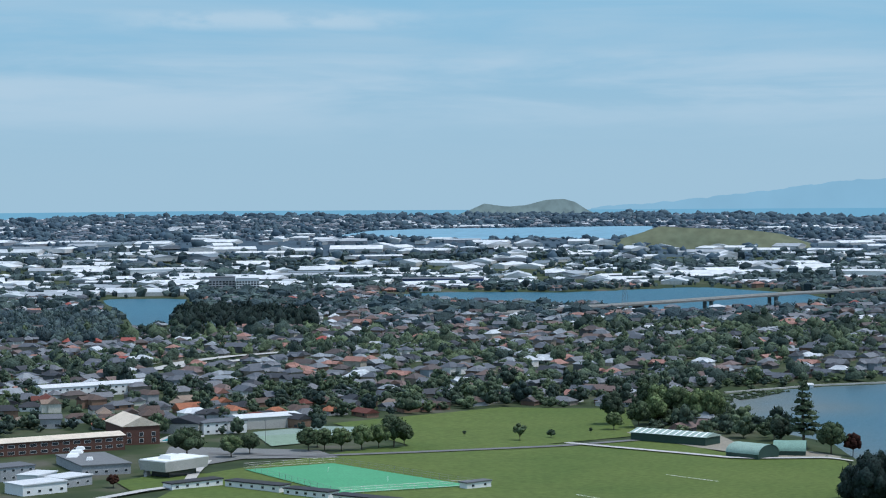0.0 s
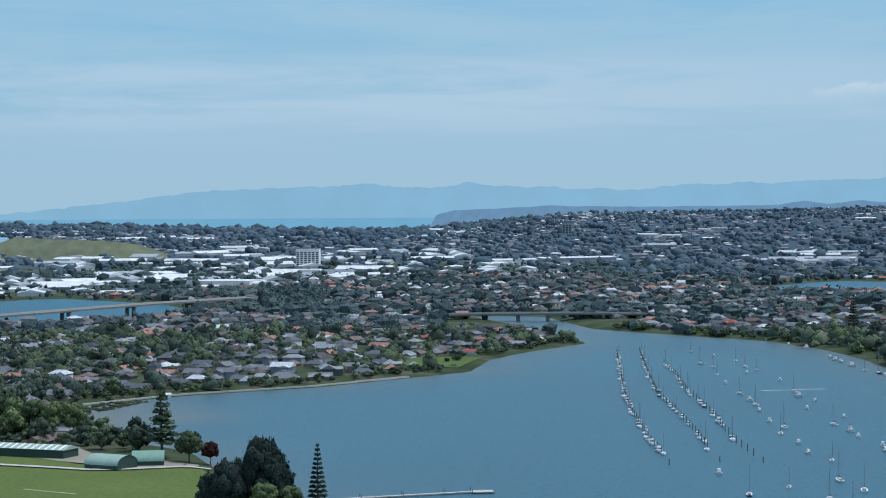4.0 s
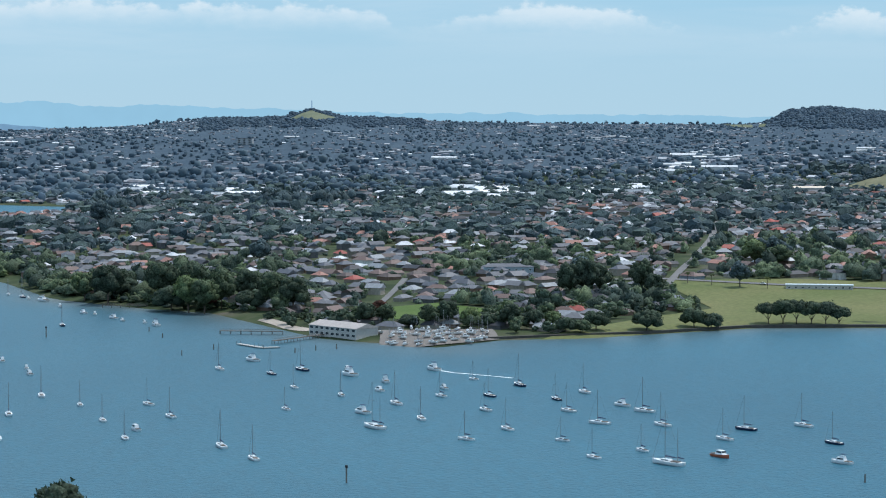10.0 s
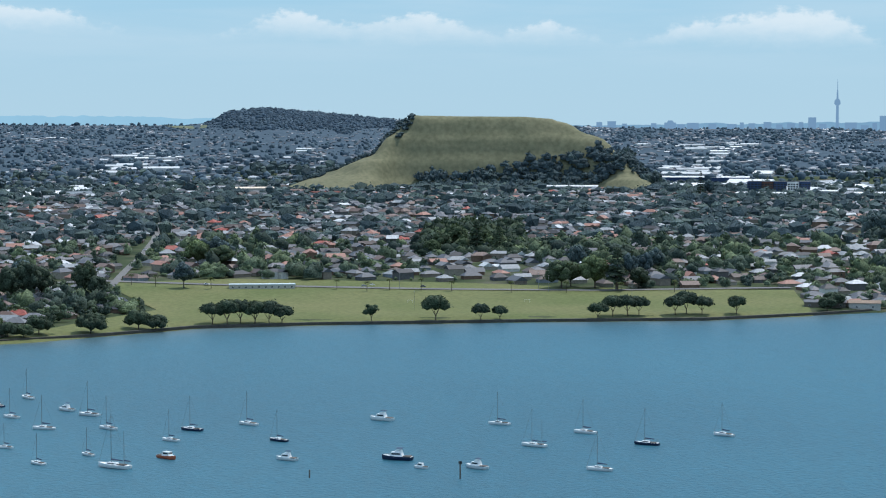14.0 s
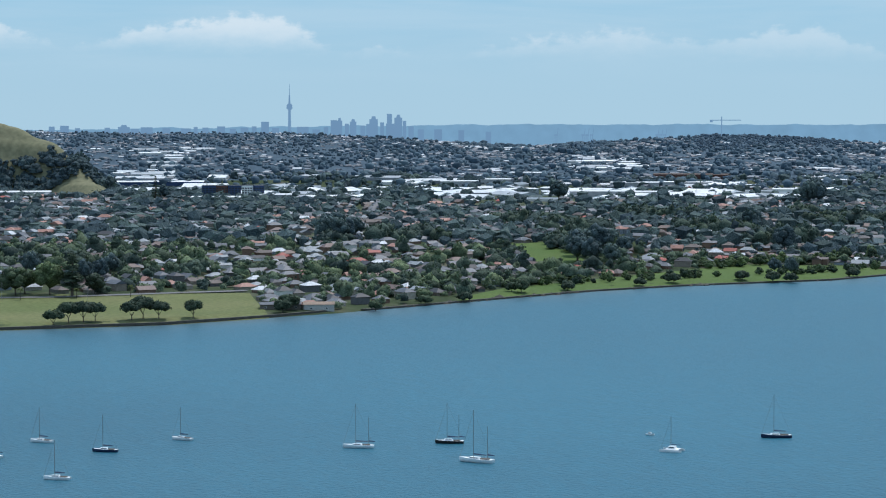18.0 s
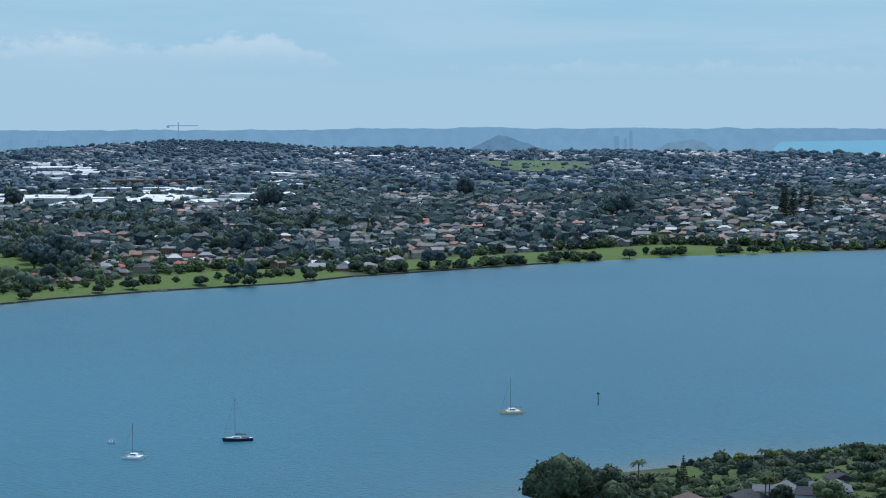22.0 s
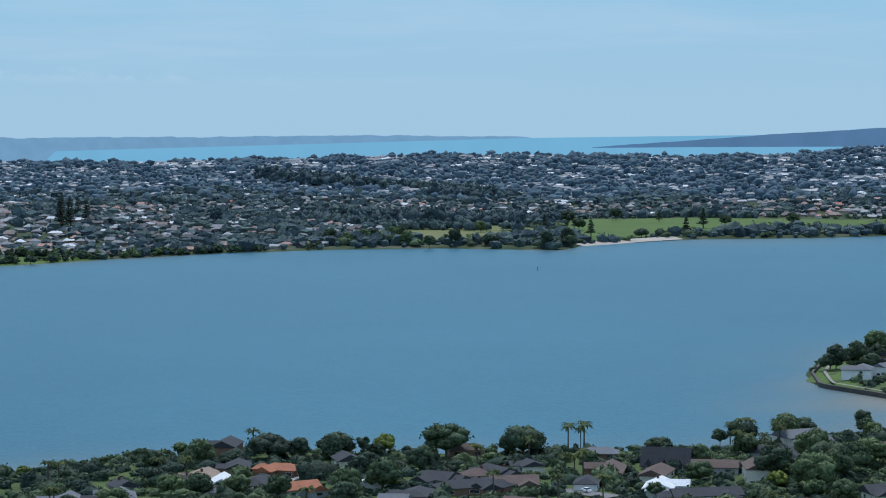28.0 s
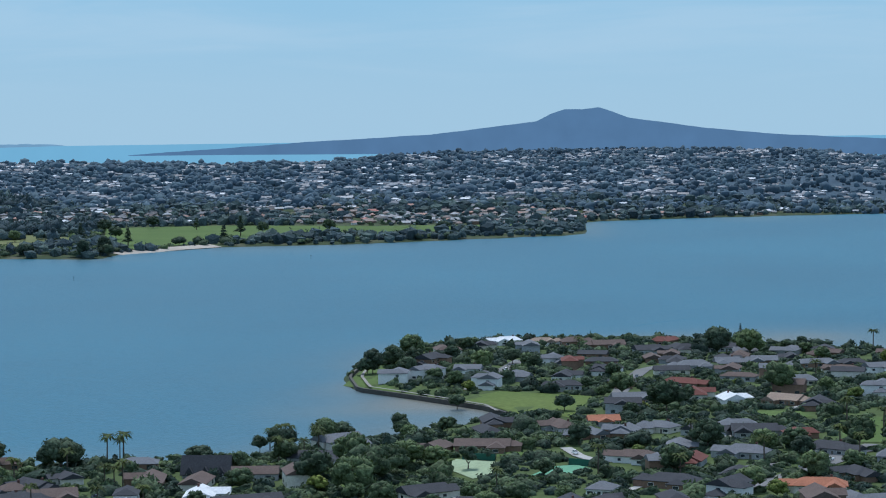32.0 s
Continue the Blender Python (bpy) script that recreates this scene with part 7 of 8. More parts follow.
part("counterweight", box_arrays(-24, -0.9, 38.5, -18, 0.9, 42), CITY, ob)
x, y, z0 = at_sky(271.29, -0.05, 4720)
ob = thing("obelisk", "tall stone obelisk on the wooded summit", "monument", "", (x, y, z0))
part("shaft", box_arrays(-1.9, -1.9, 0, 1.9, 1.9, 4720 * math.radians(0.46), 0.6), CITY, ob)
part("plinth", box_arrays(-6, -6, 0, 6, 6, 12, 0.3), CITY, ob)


# ---- trees that stand alone ----
def trunk_arrays(tall, r, lean, limbs, seed, fork=0.45):
    g = random.Random(seed)
    pieces = [tube_arrays((0, 0, -0.05 * tall), (lean * tall, 0, fork * tall), r, r * 0.75)]
    for i in range(limbs):
        a = i * 6.283 / limbs + g.uniform(-0.4, 0.4)
        pieces.append(tube_arrays((lean * tall * 0.9, 0, fork * tall * 0.9), (math.cos(a) * 0.27, math.sin(a) * 0.27, g.uniform(0.62, 0.8) * tall), r * 0.55, r * 0.25))
    return join_arrays(pieces)


def tree(kind, seed):
    """A unit tree, 1 wide, standing at the origin."""
    g = np.random.default_rng(seed)
    # the tall kind wears the leaf colour blued for haze
    words = {"round": ("leafy green garden tree with rounded crown", 16, 1000, 1.0), "dome": ("dark spreading evergreen tree with a domed crown", 22, 1500, 0.75),
             "dark": ("dark green dense evergreen tree", 16, 1000, 1.15), "tall": ("tall dark blue-green tree above the roofs", 18, 900, 1.15), "red": ("small red-brown leaved tree", 18, 200, 1.0), "bigpine": ("massive dark broad-crowned old pine", 20, 1500, 1.15), "thin": ("thin open young tree", 7, 160, 1.2), "lime": ("small bright yellow-green garden tree", 14, 600, 0.9), "umbrella": ("spreading dark coastal tree with a flat umbrella crown on bare limbs", 22, 1300, 0.75)}
    if kind in words:
        label, lumps, leaves, tall = words[kind]
        ob = thing("tree", label, "tree", "trees")
        bare = 0.1 if kind != "thin" else 0.3
        v, f = crown(lumps, leaves, seed=seed, tall=tall, leaf=0.058 if kind in ("dome", "bigpine") else 0.07)
        if kind == "dome":
            v = v * (1.12, 1.12, 0.9)
        if kind == "umbrella":
            v = v * (1.2, 1.2, 0.78) + (0, 0, 0.24)
        part("trunk", trunk_arrays(tall * 0.9, 0.03, 0.02, 4, seed, 0.3), M["bark"], ob)
        me = fast_mesh("crown", v + (0, 0, bare * tall * 0.6), f, {"round": M["leaf"], "thin": M["leaf"], "red": M["leaf_red"], "lime": M["leaf_lime"], "tall": M["leaf_mid"], "bigpine": M["leaf_pine"]}.get(kind, M["leaf_dark"]), np.repeat(g.random(), len(f)), True)
    elif kind == "pine":
        ob = thing("pine_tree", "tall dark pine with ragged layered crown", "tree", "trees")
        part("trunk", tube_arrays((0, 0, -0.05), (0.04, 0, 1.35), 0.05, 0.015), M["bark"], ob)
        pieces = []
        for i in range(9):
            h, wide = 0.32 + 0.125 * i, 1 - i / 10
            for j in range(3):
                a = j * 2.094 + i * 0.9 + g.uniform(-0.3, 0.3)
                q = 0.27 * wide * g.uniform(0.6, 1.15)
                v, f = crown(1, 30, seed=seed * 31 + i * 3 + j, leaf=0.3, simple=True)
                pieces.append((v * (0.36 * wide + 0.1, 0.36 * wide + 0.1, 0.16) + (math.cos(a) * q, math.sin(a) * q, h + g.uniform(-0.04, 0.04)), f))
        v, f = join_arrays(pieces)
        me = fast_mesh("crown", v, f, M["leaf_dark"], np.repeat(g.random(), len(f)), True)
    elif kind == "norf":
        ob = thing("norfolk_pine", "symmetrical conical pine with tiers of branches", "tree", "trees")
        part("trunk", tube_arrays((0, 0, -0.05), (0, 0, 2.7), 0.06, 0.01), M["bark"], ob)
        pieces = []
        for i in range(13):
            h, s = 0.4 + i * 0.18, 0.5 * (1 - i / 14.5)
            for j in range(6):
                a = j * 1.047 + i * 0.5
                tip = np.array([math.cos(a) * s, math.sin(a) * s, h + 0.05])
                side = np.array([-math.sin(a), math.cos(a), 0]) * s * 0.24
                root = np.array([0, 0, h])
                pieces.append((np.array([root, tip - side, tip + side, tip * (0.8, 0.8, 1) + (0, 0, 0.1), root + (0, 0, 0.08)]), np.array([(0, 1, 2), (0, 3, 1), (0, 2, 3), (4, 1, 3)])))
        v, f = join_arrays(pieces)
        me = fast_mesh("crown", v, f, M["leaf_dark"], np.repeat(g.random(), len(f)), True)
    elif kind == "cyp":
        ob = thing("cypress", "slim dark columnar cypress", "tree", "trees")
        part("trunk", tube_arrays((0, 0, -0.1), (0, 0, 0.5), 0.09, 0.07), M["bark"], ob)
        v, f = join_arrays([(crown(4, 40, seed=seed * 7 + i, leaf=0.1)[0] * (0.95 - i * 0.13, 0.95 - i * 0.13, 0.9) + (0, 0, 0.1 + i * 0.4), crown(4, 40, seed=seed * 7 + i, leaf=0.1)[1]) for i in range(6)])
        me = fast_mesh("crown", v, f, M["leaf_dark"], np.repeat(g.random(), len(f)), True)
    else:
        ob = thing("palm_tree", "tall palm with a bare trunk and drooping fronds", "tree", "palms")
        part("trunk", tube_arrays((0, 0, -0.1), (0.05, 0, 2.3), 0.075, 0.055), M["bark"], ob)
        pieces = []
        for j in range(26):
            a, up = j * 2.4, g.uniform(-0.35, 0.8)
            d = np.array([math.cos(a), math.sin(a), 0])
            side = np.array([-math.sin(a), math.cos(a), 0]) * 0.13
            root, mid = np.array([0.05, 0, 2.28]), np.array([0.05, 0, 2.28]) + d * 0.5 + (0, 0, 0.35 * up + 0.1)
            tip = mid + d * 0.42 + (0, 0, -0.35 + 0.2 * up)
            pieces.append((np.array([root, mid - side, mid + side, tip]), np.array([(0, 1, 2), (1, 3, 2)])))
        v, f = join_arrays(pieces)
        me = fast_mesh("fronds", v, f, M["leaf_palm"], np.repeat(g.random(), len(f)), True)
    c = new(me.name, me)
    c.parent = ob
    return {"ob": ob, "used": 0}


M["leaf_lime"] = foliage("yellow_green_foliage", (0.10, 0.135, 0.035), (0.20, 0.225, 0.055), (0.12, 0.15, 0.05))
M["leaf_red"] = foliage("copper_foliage", (0.05, 0.02, 0.015), (0.09, 0.04, 0.025), (0.06, 0.03, 0.02))
M["leaf_palm"] = foliage("palm_fronds", (0.035, 0.05, 0.015), (0.075, 0.095, 0.03), (0.05, 0.07, 0.03))
KINDS = {k: [tree(k, 50 + i * 3 + len(k)) for i in range(c)] for k, c in (("round", 9), ("dome", 3), ("dark", 3), ("pine", 3), ("norf", 1), ("cyp", 2), ("palm", 2), ("thin", 2), ("red", 1), ("bigpine", 3), ("umbrella", 4), ("lime", 2), ("tall", 3))}
tree_pick = random.Random(5)


def plant(kind, x, y, width, tall=1.0, z=None):
    tpl = tree_pick.choice(KINDS[kind])
    z = max(float(ground_z(x, y)[0]), 0.3) if z is None else z
    m = pose(x, y, z - 0.1, 0, 0, tree_pick.uniform(0, 360)) @ Matrix.Diagonal((width, width, width * tall * tree_pick.uniform(0.9, 1.1), 1))
    if not tpl["used"]:
        tpl["used"] = 1
        tpl["ob"].matrix_basis = m
        tpl["base"] = m.to_scale()
    else:
        b = tpl["base"]
        copy_thing(tpl["ob"], m @ Matrix.Diagonal((1 / b[0], 1 / b[1], 1 / b[2], 1)))


TREES_WEST = [(-351, 755, 10.8, "round"), (-350, 690, 11.9, "round"), (-344, 707, 12.2, "round"), (-369, 675, 10, "round"), (-335, 659, 11.5, "round"), (-410, 670, 10.2, "round"), (-399, 671, 10.1, "round"), (-416, 641, 9.1, "round"), (-410, 632, 12.1, "round"), (-387, 678, 10.1, "round"), (-424, 626, 8, "dark"), (-453, 728, 8.9, "round"), (-440, 742, 11.0, "round")]
TREES_SHORE = [(-215, 815, 15.4, "round"), (-200, 779, 16.6, "round"), (-197, 801, 14.9, "round"), (-199, 753, 16.1, "round"), (-219, 777, 14.6, "round"), (-195, 823, 13.1, "round"), (-184, 824, 10.9, "round"), (-172, 826, 8.7, "thin"), (-180, 722, 10.6, "round"), (-161, 715, 7.6, "round"), (-143, 716, 9.5, "round"), (-122, 749, 6.8, "round"), (-139, 806, 8.4, "round")]
TREES_POINT = [(-247, 893, 12.2, "round"), (-219, 915, 8.5, "round"), (-293, 1157, 12.3, "dark"), (-287, 1180, 12.6, "dark"), (-289, 1233, 14.6, "round"), (-219, 1028, 8.1, "round"), (-164, 1009, 9.2, "round"), (-250, 1118, 9, "round"), (-237, 1180, 12.5, "round"), (-225, 1205, 9.4, "round"), (-115, 1247, 17, "round"), (-108, 1320, 5.5, "norf"), (-98, 1262, 16, "round"), (-140, 898, 9.5, "round"), (-116, 1003, 18, "round"), (-145, 1067, 14, "round"), (-69, 1075, 16.6, "round"), (-86, 885, 13.7, "round")]
TREES_STREET = [(-62, 872, 11.2, "round"), (-91, 815, 12.8, "round"), (-26, 888, 13.5, "round"), (-39, 797, 12, "round"), (-26, 828, 9, "round"), (-33, 954, 5, "palm"), (-30, 1303, 4.7, "palm"), (-468, 560, 20.7, "dome"), (-452, 572, 12, "dome"), (-447, 580, 9.4, "dark"), (-453, 606, 4.9, "cyp"), ]
TREES_SCHOOL = [(-798, -682, 16.2, "round"), (-814, -668, 10.8, "round"), (-829, -669, 9.6, "round"), (-857, -655, 11.1, "round"), (-865, -651, 9.8, "round"), (-871, -645, 9.8, "round"), (-878, -638, 11.2, "round"), (-890, -636, 11.3, "round"), (-897, -632, 15.0, "dark"), (-906, -632, 10.0, "round"), (-875, -663, 8.5, "round"), (-963, -599, 7.3, "thin"), (-984, -593, 4.4, "round"), (-964, -634, 2.4, "thin"), (-1015, -587, 2.4, "thin"), (-702, -641, 6.1, "red")]
TREES_SHEDS = [(-1053, -579, 12.4, "round"), (-1070, -578, 14.1, "round"), (-1084, -571, 18.9, "round"), (-1083, -560, 15.7, "round"), (-1085, -551, 15.6, "round"), (-1081, -575, 5.0, "cyp"), (-1036, -585, 9.2, "round"), (-1040, -510, 8.9, "round"), (-1035, -490, 10.4, "dark"), (-1010, -462, 19, "pine"), (-1018, -478, 11.4, "dark"), (-1002, -444, 14, "round"), (-1098, -590, 15, "round"), (-1112, -604, 16, "round"), (-1060, -600, 14, "dark"), (-1010, -436, 9, "red")]
TREES_PINES = [(-868, -326, 9.8, "norf"), (-846, -341, 12, "round"), (-852, -332, 11, "round")]
BIG_PINES = [(-862, -362, 15), (-869, -350, 17), (-848, -359, 14), (-876, -346, 12), (-858, -348, 16), (-880, -362, 12), (-855, -368, 12)]
for row in (TREES_WEST, TREES_SHORE, TREES_POINT, TREES_STREET, TREES_SCHOOL, TREES_SHEDS, TREES_PINES):
    for x, y, wd, kind in row:
        plant(kind, x, y, wd, 1.25 if row is TREES_SHEDS else 1.1 if row is TREES_SCHOOL else 1.5 if row is TREES_STREET and kind == "dome" else 1.0)
SHORE_LANDMARKS = [("round", -358, 794, 19, 0.85), ("dome", -331, 808, 16, 1.2), ("dome", -288, 848, 10, 0.9), ("dark", -265, 884, 9.5, 1.1), ("dark", -259, 878, 8, 1.2), ("dark", -272, 880, 7, 1.0), ("dome", -249, 922, 12, 0.9), ("dark", -227, 944, 8.4, 1.0),
                   ("dome", -424, 768, 17, 0.95), ("dark", -412, 772, 9, 1.0), ("dome", -401, 782, 13, 1.2), ("thin", -391, 786, 7, 1.2), ("dome", -296, 1157, 11, 1.25), ("dome", -276, 1165, 11, 1.25),
                   ("lime", -128, 1010, 7, 0.8), ("lime", -112, 870, 6, 0.9), ("lime", -70, 775, 7, 0.9), ("lime", -50, 760, 8, 0.9), ("lime", -300, 742, 5, 1.0), ("lime", -346, 720, 6, 0.9), ("lime", -215, 765, 8, 0.9), ("lime", -92, 1110, 6, 0.8)]
for kind, x, y, wd, tall in SHORE_LANDMARKS:
    plant(kind, x, y, wd, tall)
for x, y, wd in BIG_PINES:
    plant("bigpine", x, y, wd * 1.2, 1.65, float(ground_z(x, y)[0]) - 8.0)
plant("umbrella", -668, -62, 14, 2.1)
PALMS = [(-325, 842), (-321, 846), (-318, 842), (-266, 892), (-270, 888), (-262, 890), (-255, 906), (-252, 908), (-433, 629), (-430, 627), (-432, 698), (-421, 700), (-296, 764), (-293, 766), (-289, 764), (-276, 705), (-247, 838), (-250, 834), (-243, 846), (-240, 857), (-242, 862), (-319, 785), (-300, 705), (-262, 712), (-150, 770), (-120, 815), (-60, 840), (-25, 860)]
for x, y in PALMS:
    plant("palm", x, y, tree_pick.uniform(3.6, 4.8))
PARK_TREES = [(-1373, 319, 13), (-1370, 328, 14), (-1372, 337, 13), (-1369, 346, 14), (-1368, 355, 13), (-1366, 363, 12), (-1352, 462, 15), (-1346, 491, 10), (-1345, 504, 8.5), (-1330, 567, 11), (-1336, 580, 12),
              (-1335, 590, 13), (-1334, 598, 11), (-1329, 622, 12), (-1331, 631, 13), (-1326, 640, 12), (-1323, 664, 11)]
SHORE_ROUND = [(-1323, 183, 12), (-1322, 192, 11), (-1333, 203, 14), (-1338, 235, 17), (-1355, 268, 15), (-1352, 278, 13), (-1341, 156, 11), (-1349, 128, 12), (-1330, 736, 11), (-1342, 748, 14), (-1322, 806, 9), (-1346, 863, 10), (-1353, 902, 10), (-1383, 974, 12), (-1419, 915, 12)]
for x, y, wd in PARK_TREES:
    plant("umbrella", x, y, wd, 1.35)
for x, y, wd in SHORE_ROUND:
    plant("dome", x, y, wd, 1.15)
plant("thin", -1360, 421, 11)
YARD_TREES = [(-1352, 102, 13), (-1356, 114, 14), (-1352, 128, 13), (-1350, 140, 12), (-1346, 152, 13), (-1340, 166, 12), (-1360, 90, 12), (-1345, 178, 11), (-1362, 64, 14), (-1372, 52, 12), (-1368, 76, 13)]
for x, y, wd in YARD_TREES:
    plant(tree_pick.choice(["dome", "dark", "round"]), x, y, wd, 1.05)
NORTH_TREES = [(-1384, 886), (-1390, 970), (-1387, 1021), (-1394, 1098), (-1399, 1137), (-1391, 1203), (-1376, 1223), (-1366, 1234), (-1380, 1317), (-1416, 1408), (-1393, 1442), (-1395, 1474), (-1391, 1500), (-1391, 1524), (-1380, 1560), (-1384, 1590), (-1376, 1640), (-1370, 1690), (-1362, 1740), (-1354, 1790), (-1330, 1850), (-1318, 1890)]
for x, y in NORTH_TREES:
    plant("dome", x, y, tree_pick.uniform(9, 13), 1.2)
PALM_ROW = [(-1629, 317), (-1613, 332), (-1587, 368), (-1559, 456), (-1539, 473), (-1544, 492), (-1534, 513), (-1523, 533), (-1503, 572), (-1490, 610), (-1482, 650), (-1476, 690)]
for x, y in PALM_ROW:
    plant("palm", x, y, 3.3, 1.0)
BANK_WOOD = [(-1595, -127), (-1570, -109), (-1594, -99), (-1515, -62), (-1500, -50), (-1490, -39), (-1508, -28), (-1490, -8), (-1482, 8), (-1507, 20), (-1540, -30), (-1560, -70), (-1620, -100), (-1530, -10), (-1555, 10), (-1470, 20), (-1585, -50)]
for x, y in BANK_WOOD:
    plant(tree_pick.choice(["dark", "dark", "dome", "round"]), x, y, tree_pick.uniform(17, 25), 1.15)
plant("norf", -2007, -238, 14)
for x, y in [(-1796, 611), (-1829, 643), (-1802, 654), (-1782, 667), (-1815, 625), (-1840, 670), (-1518, 618), (-1512, 642), (-1497, 653), (-1504, 674), (-1530, 630), (-1771, 406), (-1734, 411), (-1750, 395)]:
    plant(tree_pick.choice(["dark", "round", "pine"]), x, y, tree_pick.uniform(16, 24), 1.0)

NORFOLK_GROUP = [(-1594, 2353), (-1565, 2329), (-1594, 2393), (-1564, 2369)]
DARK_CLUMPS = [(-1859, 1089), (-1880, 1095), (-1842, 1100), (-1575, 1170), (-1555, 1172), (-1535, 1178), (-1590, 1182), (-2148, 1976), (-2171, 2005), (-2640, 1284), (-1730, 1508), (-1565, 1405), (-2930, 1300), (-2950, 1325), (-2940, 1345), (-2925, 1320)]
for x, y in NORFOLK_GROUP:
    plant("norf", x, y, tree_pick.uniform(10, 13), 0.95)
plant("norf", -474, 637, 4.6)
for x, y in [(-468, 679), (-465, 682), (-488, 629)]:
    plant("palm", x, y, 4.2)
for x, y, wd in [(-483, 604, 12), (-482, 615, 9)]:
    plant("dome", x, y, wd, 1.2)
for x, y in DARK_CLUMPS:
    plant("tall", x, y, tree_pick.uniform(17, 23), 1.2)

# tall trees that mark the suburb
LANDMARK_TREES = [(-1762, 405, 16), (-1756, 413, 18), (-1766, 422, 15), (-1598, 350, 15), (-1596, 230, 20), (-1585, 242, 16), (-1553, 269, 18), (-1540, 276, 15), (-1533, 215, 19), (-1535, 226, 20), (-1554, 239, 18),
                  (-1588, 671, 13), (-1569, 674, 12), (-1566, 682, 12), (-1565, 694, 13), (-1583, 714, 14), (-1619, 740, 15), (-1629, 676, 15), (-1854, 1077, 20), (-1860, -2, 18), (-2334, -168, 24), (-1820, 1056, 20), (-1816, 1066, 22),
                  (-1822, 1078, 18), (-1623, 1203, 20), (-1617, 1211, 23), (-1613, 1222, 22), (-1626, 1245, 20), (-1602, 1243, 16), (-2034, 1866, 24), (-2026, 1876, 22), (-2320, 1693, 24), (-1422, 1266, 12), (-1389, 1255, 12), (-1437, 1431, 13),
                  (-1427, 1441, 12), (-1401, 1488, 14), (-1402, 1504, 13), (-1402, 1542, 13), (-1499, 1776, 17), (-1523, 1734, 15), (-1419, 2442, 17), (-1631, 2050, 22), (-1623, 2062, 24), (-2079, 2284, 24)]
# beyond 1600 m trees switch to the haze-blued crown
for x, y, wd in LANDMARK_TREES:
    plant("tall" if math.hypot(x, y) > 1600 else "dark", x, y, wd, tree_pick.uniform(1.0, 1.35))
for x, y, wd in ((-1514, 2240, 15), (-1527, 2309, 13), (-1547, 2281, 13), (-1538, 2292, 13), (-2627, 1265, 13)):
    plant("norf", x, y, wd, 1.0)
WOOD_RING = [(-1787, 597), (-2050, 690), (-2130, 760), (-2060, 790), (-1943, 754), (-1756, 684)]
x, y = rng.uniform(-2135, -1750, 900), rng.uniform(595, 795, 900)
k = ~free(x, y, [WOOD_RING], 0)
tree_stuff("hillside_wood", x[k][:260], y[k][:260], rng.uniform(9, 19, len(x[k][:260])), MID, M["leaf"], "dense dark wood between the houses", (0.8, 1.3), tints=(0.0, 0.45))

for x, y, wd in ((-1522, -42, 15), (-1508, -36, 14), (-1420, 75, 13)):
    plant("red", x, y, wd, 1.05)
# belts of trees along the north-west shore and behind the golf course
gs = np.random.default_rng(17)


def belt(points, width, gap, sizes, mat, name, label, ratio, keep=1.0, tints=(0.0, 1.0)):
    p = np.array(points, float)
    run = np.concatenate([[0], np.cumsum(np.hypot(*np.diff(p, axis=0).T))])
    n = int(run[-1] * width / gap ** 2)
    d, off = gs.uniform(0, run[-1], n), gs.uniform(-0.5, 0.5, n) * width
    wave = np.array([noise.noise((q / 60, 0.5, 4.0)) for q in d])
    k = wave > gs.uniform(-0.9, 0.9, n) * (1 - keep) - (0.6 if keep >= 1 else 0.0)
    d, off = d[k], off[k]
    x, y = np.interp(d, run, p[:, 0]), np.interp(d, run, p[:, 1])
    tx_, ty_ = np.interp(d + 2, run, p[:, 0]) - x, np.interp(d + 2, run, p[:, 1]) - y
    ln = np.maximum(np.hypot(tx_, ty_), 0.01)
    x, y = x - ty_ / ln * off, y + tx_ / ln * off
    tree_stuff(name, x, y, gs.uniform(*sizes, len(x)), NEAR_MID if gap < 9 else MID, mat, label, ratio, tints=tints)


belt([(-2120, -480), (-2030, -360), (-1985, -290), (-1875, -225), (-1785, -186), (-1625, -134), (-1545, -66), (-1505, -20), (-1408, 20)], 20, 7, (4.5, 9), M["leaf"], "bank_bushes", "dark scrub down to the water on the river bank", (0.7, 1.1), 0.9)
belt([(-1300, -650), (-1365, -622), (-1450, -556), (-1540, -516), (-1590, -496), (-1705, -512), (-1795, -505), (-1925, -480)], 14, 7.5, (4, 8), M["leaf"], "point_bushes", "low scrub along the point of the left bank", (0.6, 1.0), 0.6)
belt([(-1408, 890), (-1430, 1040), (-1432, 1146), (-1412, 1290), (-1425, 1380)], 22, 8, (5, 10), M["leaf"], "shore_trees", "bushy trees along the north-west shore", (0.8, 1.3), 0.45)
belt([(-1500, 1250), (-1505, 1400), (-1492, 1542), (-1475, 1729), (-1462, 1900), (-1340, 1998)], 24, 8.5, (6, 13), M["leaf"], "roadside_trees", "leafy trees along the shore road", (0.8, 1.4), 0.7)
belt([(-1396, 1400), (-1388, 1631), (-1366, 1818), (-1302, 1984), (-1236, 2113), (-1150, 2215)], 18, 7, (6, 12), M["leaf"], "shore_bushes", "continuous bushy bank along the shore", (0.7, 1.1), 0.75)
belt([(-1430, 2560), (-1387, 2579), (-1273, 2586), (-1164, 2593), (-1061, 2599)], 34, 9, (9, 17), M["leaf_mid"], "golf_belt", "tall dark tree belt behind the golf course", (1.0, 1.5))
belt([(-1283, 2285), (-1240, 2310), (-1180, 2330), (-1100, 2300)], 26, 9, (7, 13), M["leaf_mid"], "golf_shore_trees", "dark trees on the golf course shore", (0.9, 1.3), 0.7)
